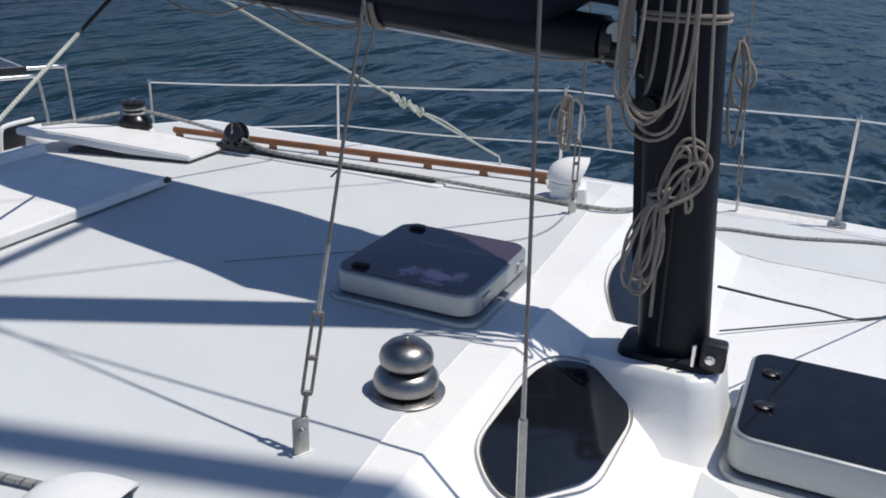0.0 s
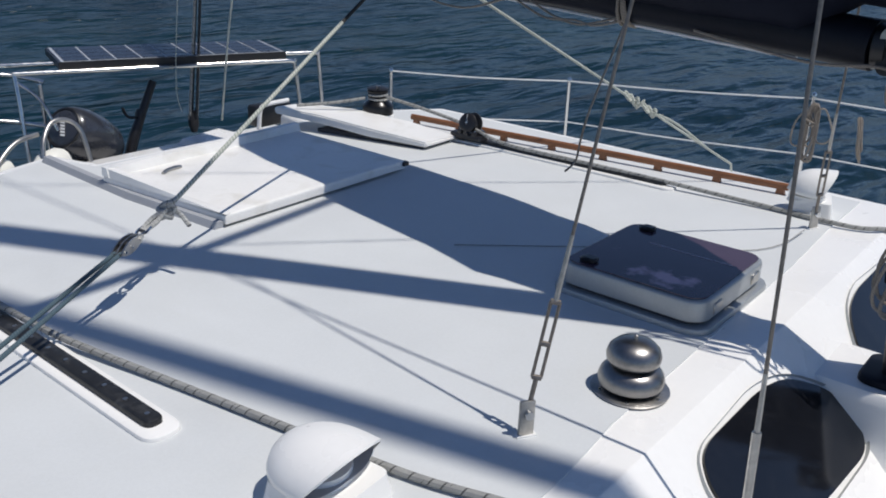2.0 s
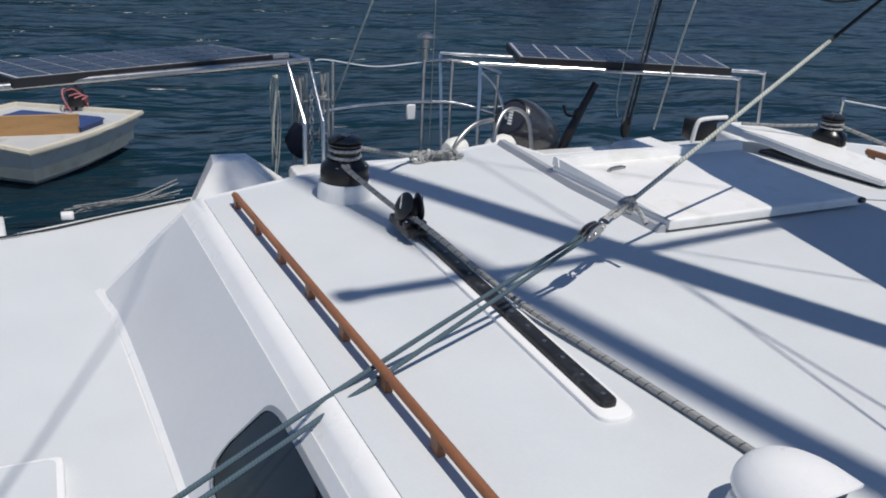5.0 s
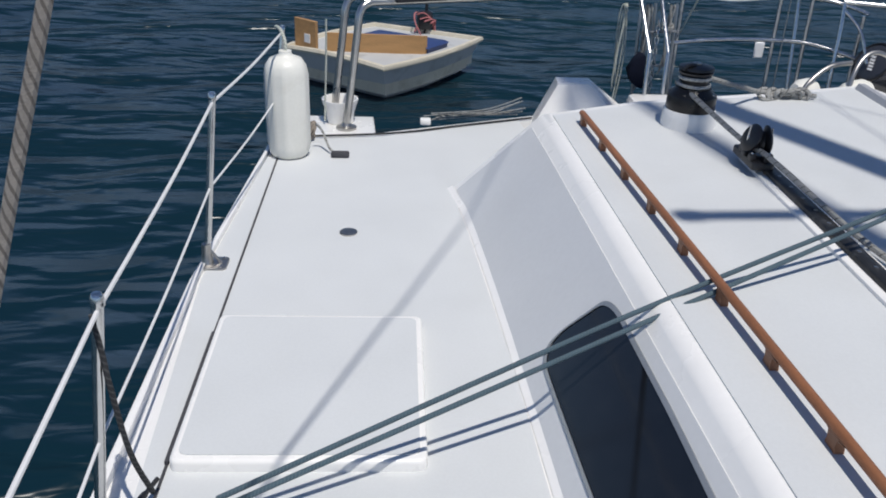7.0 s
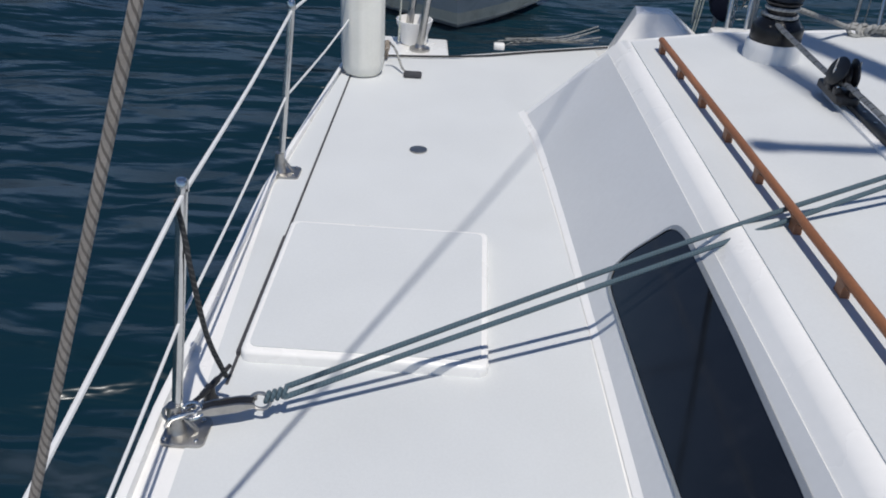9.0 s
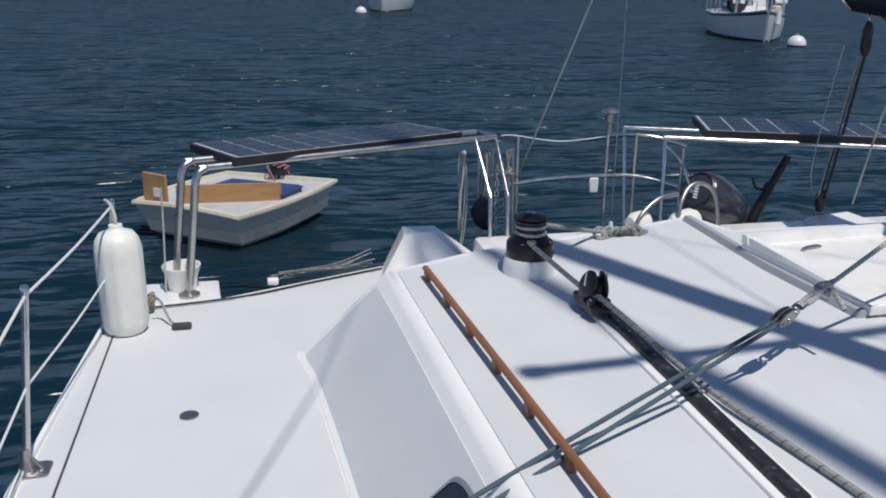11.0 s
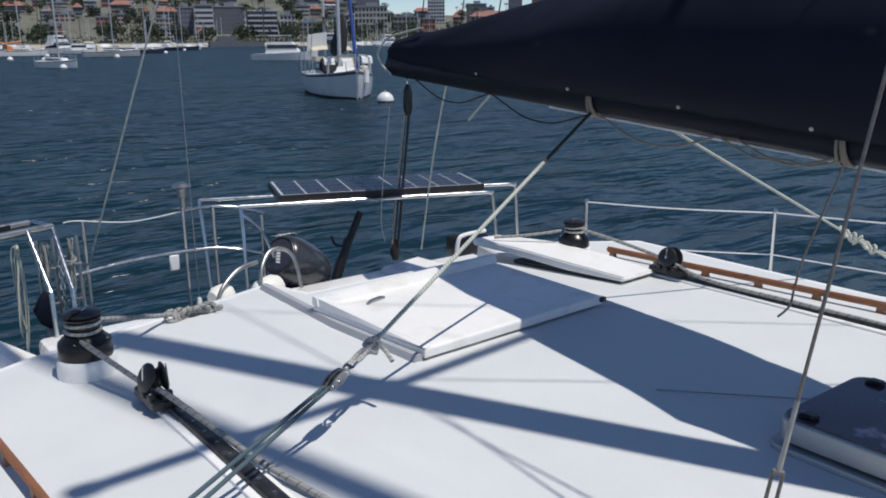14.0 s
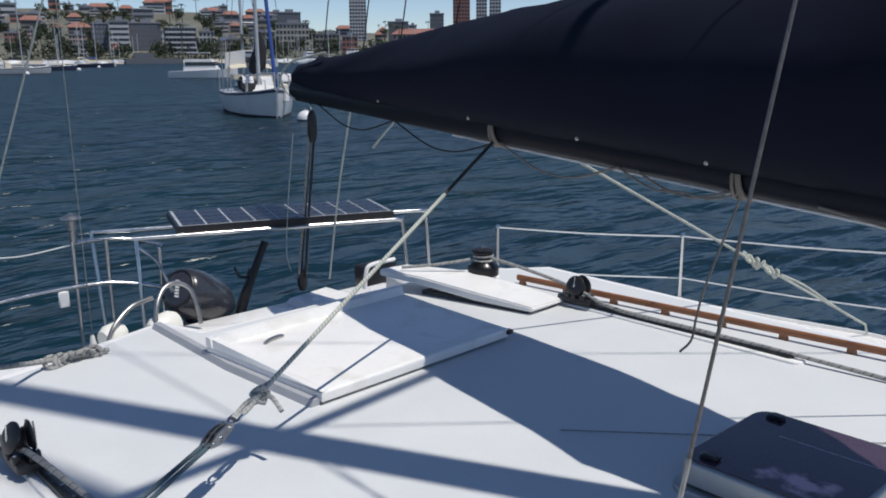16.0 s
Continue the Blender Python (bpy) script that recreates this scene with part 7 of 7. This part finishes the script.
def ketch_canvas(ob, at, heading, L):
    """Grey bimini, white side curtain, cream awning, black round tender and clutter of the ketch."""
    f = Vector((math.sin(radians(heading)), math.cos(radians(heading)), 0))
    sd = Vector((f.y, -f.x, 0))
    B, H = L * 0.155, L * 0.105
    P = lambda u, v, h: Vector(at) + f * u * L + sd * v * B + Vector((0, 0, H * 0.92 + h))  # noqa: E731
    arch = lambda half, z: [(-half, z - 0.35), (-half * 0.9, z - 0.08), (-half * 0.4, z), (half * 0.4, z), (half * 0.9, z - 0.08), (half, z - 0.35)]  # noqa: E731
    bim = part("grey_bimini", loft([[P(u, v, z) for v, z in arch(0.66, 3.25)] for u in (-0.46, -0.37, -0.26)], caps=False, closed=False), FARGREY, ob, "faded grey cockpit canopy")
    for u in (-0.45, -0.27):
        for q in (-0.66, 0.66):
            part("bimini_pole", tube([P(u, q, 0), P(u, q, 2.9)], 0.03, 5), SPAR, bim)
    part("side_curtain", loft([[P(u, v, z) for v, z in ((0.1, 2.35), (0.74, 2.2), (0.78, 1.25), (0.12, 1.45))] for u in (-0.20, -0.215)]), FARWHITE, ob, "white canvas side curtain")
    part("spray_hood", loft([[P(-0.12 - 0.05 * k, v, z + 0.12 * k) for v, z in arch(0.74, 1.35)] for k in range(3)], caps=False, closed=False), FARCREAM, ob, "cream spray hood")
    part("awning", loft([[P(u, v, z) for v, z in ((-0.75, 0.92), (0.75, 0.98), (0.75, 0.70), (-0.75, 0.64))] for u in (-0.06, -0.08)]), FARCREAM, ob, "cream canvas dodger cloth")
    part("hanging_sail", tube([P(0.02, -0.12, 3.3), P(0.01, -0.16, 2.4), P(0.0, -0.05, 1.5), P(-0.02, 0.05, 1.1)], [0.16, 0.36, 0.50, 0.30], 9), FARBLACK, ob, "dark bunched sail bag")
    part("round_tender", lathe([(0, -0.10), (0.40, -0.10), (0.50, 0), (0.40, 0.10), (0, 0.12)], P(0.20, 0.52, 0.55), f + Vector((0, 0, 0.2)), 20), FARBLACK, ob, "round black bundle by the rail")
    for v, z in ((-0.6, 1.05), (0.0, 0.92), (0.55, 1.0)):
        part("rail_cloth", loft([[P(u, v + q, zz) for q in (-0.16, 0.16)] for u, zz in ((0.28, z - 0.4), (0.27, z - 0.1), (0.24, z))], caps=False, closed=False), FARWHITE, ob)
    for q in (-1, 1):
        part("pulpit", tube([P(0.30, q * 0.62, 0.15), P(0.30, q * 0.62, 0.95), P(0.42, q * 0.34, 1.1), P(0.50, q * 0.05, 1.15), P(0.50, q * 0.05, 0.3)], 0.04, 6), SPAR, ob)
    part("bow_fender", tube([P(0.43, -0.36, 0.35), P(0.44, -0.34, -0.30)], 0.14, 8), FARWHITE, ob)


def motor_boat(at, heading, L, label, decks=1):
    ob = thing("motor_boat", tuple(at), label, "motor boat", "moored motor boats")
    f = Vector((math.sin(radians(heading)), math.cos(radians(heading)), 0))
    sd = Vector((f.y, -f.x, 0))
    B, H = L * 0.17, L * 0.11
    P = lambda u, v, h: Vector(at) + f * u * L + sd * v * B + Vector((0, 0, h))  # noqa: E731
    st = [(-0.5, 0.9, 0.85), (-0.2, 1.0, 0.9), (0.2, 0.9, 1.05), (0.4, 0.5, 1.2), (0.5, 0.04, 1.3)]
    part("hull", loft([[P(u, -w, H * hh), P(u, -w * 0.8, -0.2), P(u, w * 0.8, -0.2), P(u, w, H * hh)] for u, w, hh in st]), FARWHITE, ob)
    z = H * 0.9
    for d in range(decks):
        house = part("deckhouse", loft([[P(u, v, z) for u, v in ((-0.28 + d * 0.05, -0.7), (0.24 - d * 0.12, -0.6), (0.24 - d * 0.12, 0.6), (-0.28 + d * 0.05, 0.7))], [P(u, v, z + 1.7) for u, v in ((-0.26 + d * 0.05, -0.62), (0.12 - d * 0.12, -0.5), (0.12 - d * 0.12, 0.5), (-0.26 + d * 0.05, 0.62))]]), FARWHITE, ob)
        part("window_band", loft([[P(u, v, z + zz) for u, v in ((-0.25 + d * 0.05, -0.70), (0.19 - d * 0.12, -0.60), (0.19 - d * 0.12, 0.60), (-0.25 + d * 0.05, 0.70))] for zz in (0.75, 1.3)]), GLASSDARK, house)
        z += 1.7
    part("flybridge_top", loft([[P(u, v, z + zz) for u, v in ((-0.2, -0.6), (0.1, -0.5), (0.1, 0.5), (-0.2, 0.6))] for zz in (0.9, 1.0)]), FARWHITE, ob)
    for u, v in ((-0.18, -0.55), (0.08, -0.45), (0.08, 0.45), (-0.18, 0.55)):
        part("top_pole", tube([P(u, v, z), P(u, v, z + 0.9)], 0.03, 5), SPAR, ob)
    part("radar_mast", tube([P(-0.08, 0, z + 1.0), P(-0.1, 0, z + 2.4)], 0.05, 6), SPAR, ob)
    return ob


def W(x, y):
    return (x, y, WATER)


ketch = yacht(W(26.95, 44.6), 201, 11.5, FARPALE, "white ketch seen from its bow quarter with cream canopy", masts=((0.06, 1.30), (-0.38, 0.85)), cover=FARBLACK, jib=FARBLUE, dodger=None)
ketch_canvas(ketch, W(26.95, 44.6), 201, 11.5)
ketch_gear = thing("deck_gear", (27.2, 44.2, WATER + 1.2), "pale bundles and boxes lashed on the ketch deck", "deck gear")
random.seed(61)
for k in range(9):
    a, q = random.uniform(-3.2, 2.6), random.uniform(-0.9, 0.9)
    f_, s_ = Vector((math.sin(radians(201)), math.cos(radians(201)), 0)), Vector((math.cos(radians(201)), -math.sin(radians(201)), 0))
    c = Vector((27.4, 44.6, WATER + 1.25)) + f_ * a + s_ * q
    w, h = random.uniform(0.18, 0.42), random.uniform(0.3, 0.8)
    part("package", loft([[c + f_ * (u * w) + s_ * (v * w * 0.8) + Vector((0, 0, z)) for u, v in rounded(-1, 1, -1, 1, 0.4, 2)] for z in (-0.25, h * 0.8)] + [[c + f_ * (u * w * 0.7) + s_ * (v * w * 0.5) + Vector((0, 0, h)) for u, v in rounded(-1, 1, -1, 1, 0.4, 2)]]), random.choice((FARCREAM, FARWHITE, FARBLACK, FARCREAM)), ketch_gear)
motor_boat(W(64, 122), 130, 10.0, "white motor cruiser with flybridge at its mooring")
yacht(W(12.3, 75), 196, 11.5, FARPALE, "grey sloop with black sail cover at its mooring", dodger=None)
yacht(W(28.5, 112), 160, 7.5, FARWHITE, "small white sloop at its mooring", dodger=None, cover=FARBLACK)
yacht(W(55, 178), 100, 11.0, FARGREY, "long grey sloop moored broadside")
yacht(W(75, 217), 95, 10.0, FARNAVY, "dark navy sloop moored broadside", dodger=None)
yacht(W(104, 268), 110, 11.0, FARNAVY, "navy sloop with blue sail cover", cover=FARBLUE)
yacht(W(118, 290), 40, 8.0, FARWHITE, "small white sloop near the shore", dodger=None)
yacht(W(1.5, 126), 75, 10.0, FARNAVY, "old dark hulled sloop at its mooring", dodger=None)
yacht(W(44, 205), 80, 12.0, FARWHITE, "white cruising yacht with orange canvas", cover=ORANGE, dodger=ORANGE)
motor_boat(W(64, 250), 70, 13.0, "white motor yacht with two decks", 2)
motor_boat(W(66, 240), 100, 8.0, "low white motor launch")
motor_boat(W(20, 200), 100, 9.0, "low white motor launch on the far moorings")
yacht(W(-8, 180), 60, 9.0, FARWHITE, "white sloop with orange cover", cover=ORANGE, dodger=None)
yacht(W(26, 240), 95, 11.0, FARWHITE, "white sloop on the far moorings")
motor_boat(W(205, 300), 100, 14.0, "white ferry launch near the shore", 2)
motor_boat(W(222, 310), 85, 11.0, "white harbour launch near the shore")
motor_boat(W(250, 330), 70, 20.0, "large white excursion boat by the shore", 2)
motor_boat(W(140, 235), 150, 15.0, "white motor yacht seen end on", 2)
barge = thing("work_barge", W(172, 376), "rusty dark work barge at anchor", "barge")
part("hull", loft([[W(160, 378), W(184, 372), W(185, 377), W(161, 383)], [(160, 378, WATER + 2.2), (184, 372, WATER + 2.2), (185, 377, WATER + 2.2), (161, 383, WATER + 2.2)]]), WALLS["dark"], barge)
part("deckhouse", loft([[(164, 378, WATER + z), (172, 376, WATER + z), (173, 379, WATER + z), (165, 381, WATER + z)] for z in (2.2, 4.8)]), WALLS["dark"], barge)
part("pole", tube([(178, 375, WATER + 2), (178, 375, WATER + 9)], 0.15, 6), WALLS["dark"], barge)


def buoy(x, y, r, label="white round mooring buoy with a dark band"):
    ob = thing("mooring_buoy", (x, y, WATER), label, "buoy", "mooring buoys")
    part("ball", lathe([(r * math.cos(a), r * math.sin(a) + r * 0.30) for a in np.linspace(-1.3, 1.5, 12)], (x, y, WATER), seg=24), FARWHITE, ob)
    part("band", lathe([(r * 1.0, r * 0.12), (r * 1.012, r * 0.2), (r * 1.0, r * 0.30)], (x, y, WATER), seg=24), FARNAVY, ob)
    part("eye", tube([(x + 0.06 * math.cos(a), y, WATER + r * 1.32 + 0.06 * math.sin(a)) for a in np.linspace(0, 6.28, 13)], 0.018, 6), DULL, ob)
    return ob


main_buoy = buoy(24.6, 36.3, 0.42, "large white mooring buoy with a dark band")
for x, y, r in ((8.7, 66, 0.42), (27.6, 106, 0.42), (53, 168, 0.5), (77, 208, 0.5), (100, 255, 0.5), (112, 280, 0.5), (36, 150, 0.5), (3, 108, 0.5), (22, 170, 0.5), (33, 160, 0.5), (14, 150, 0.5), (-4, 165, 0.5), (46, 190, 0.5), (62, 200, 0.5)):
    buoy(x, y, r)
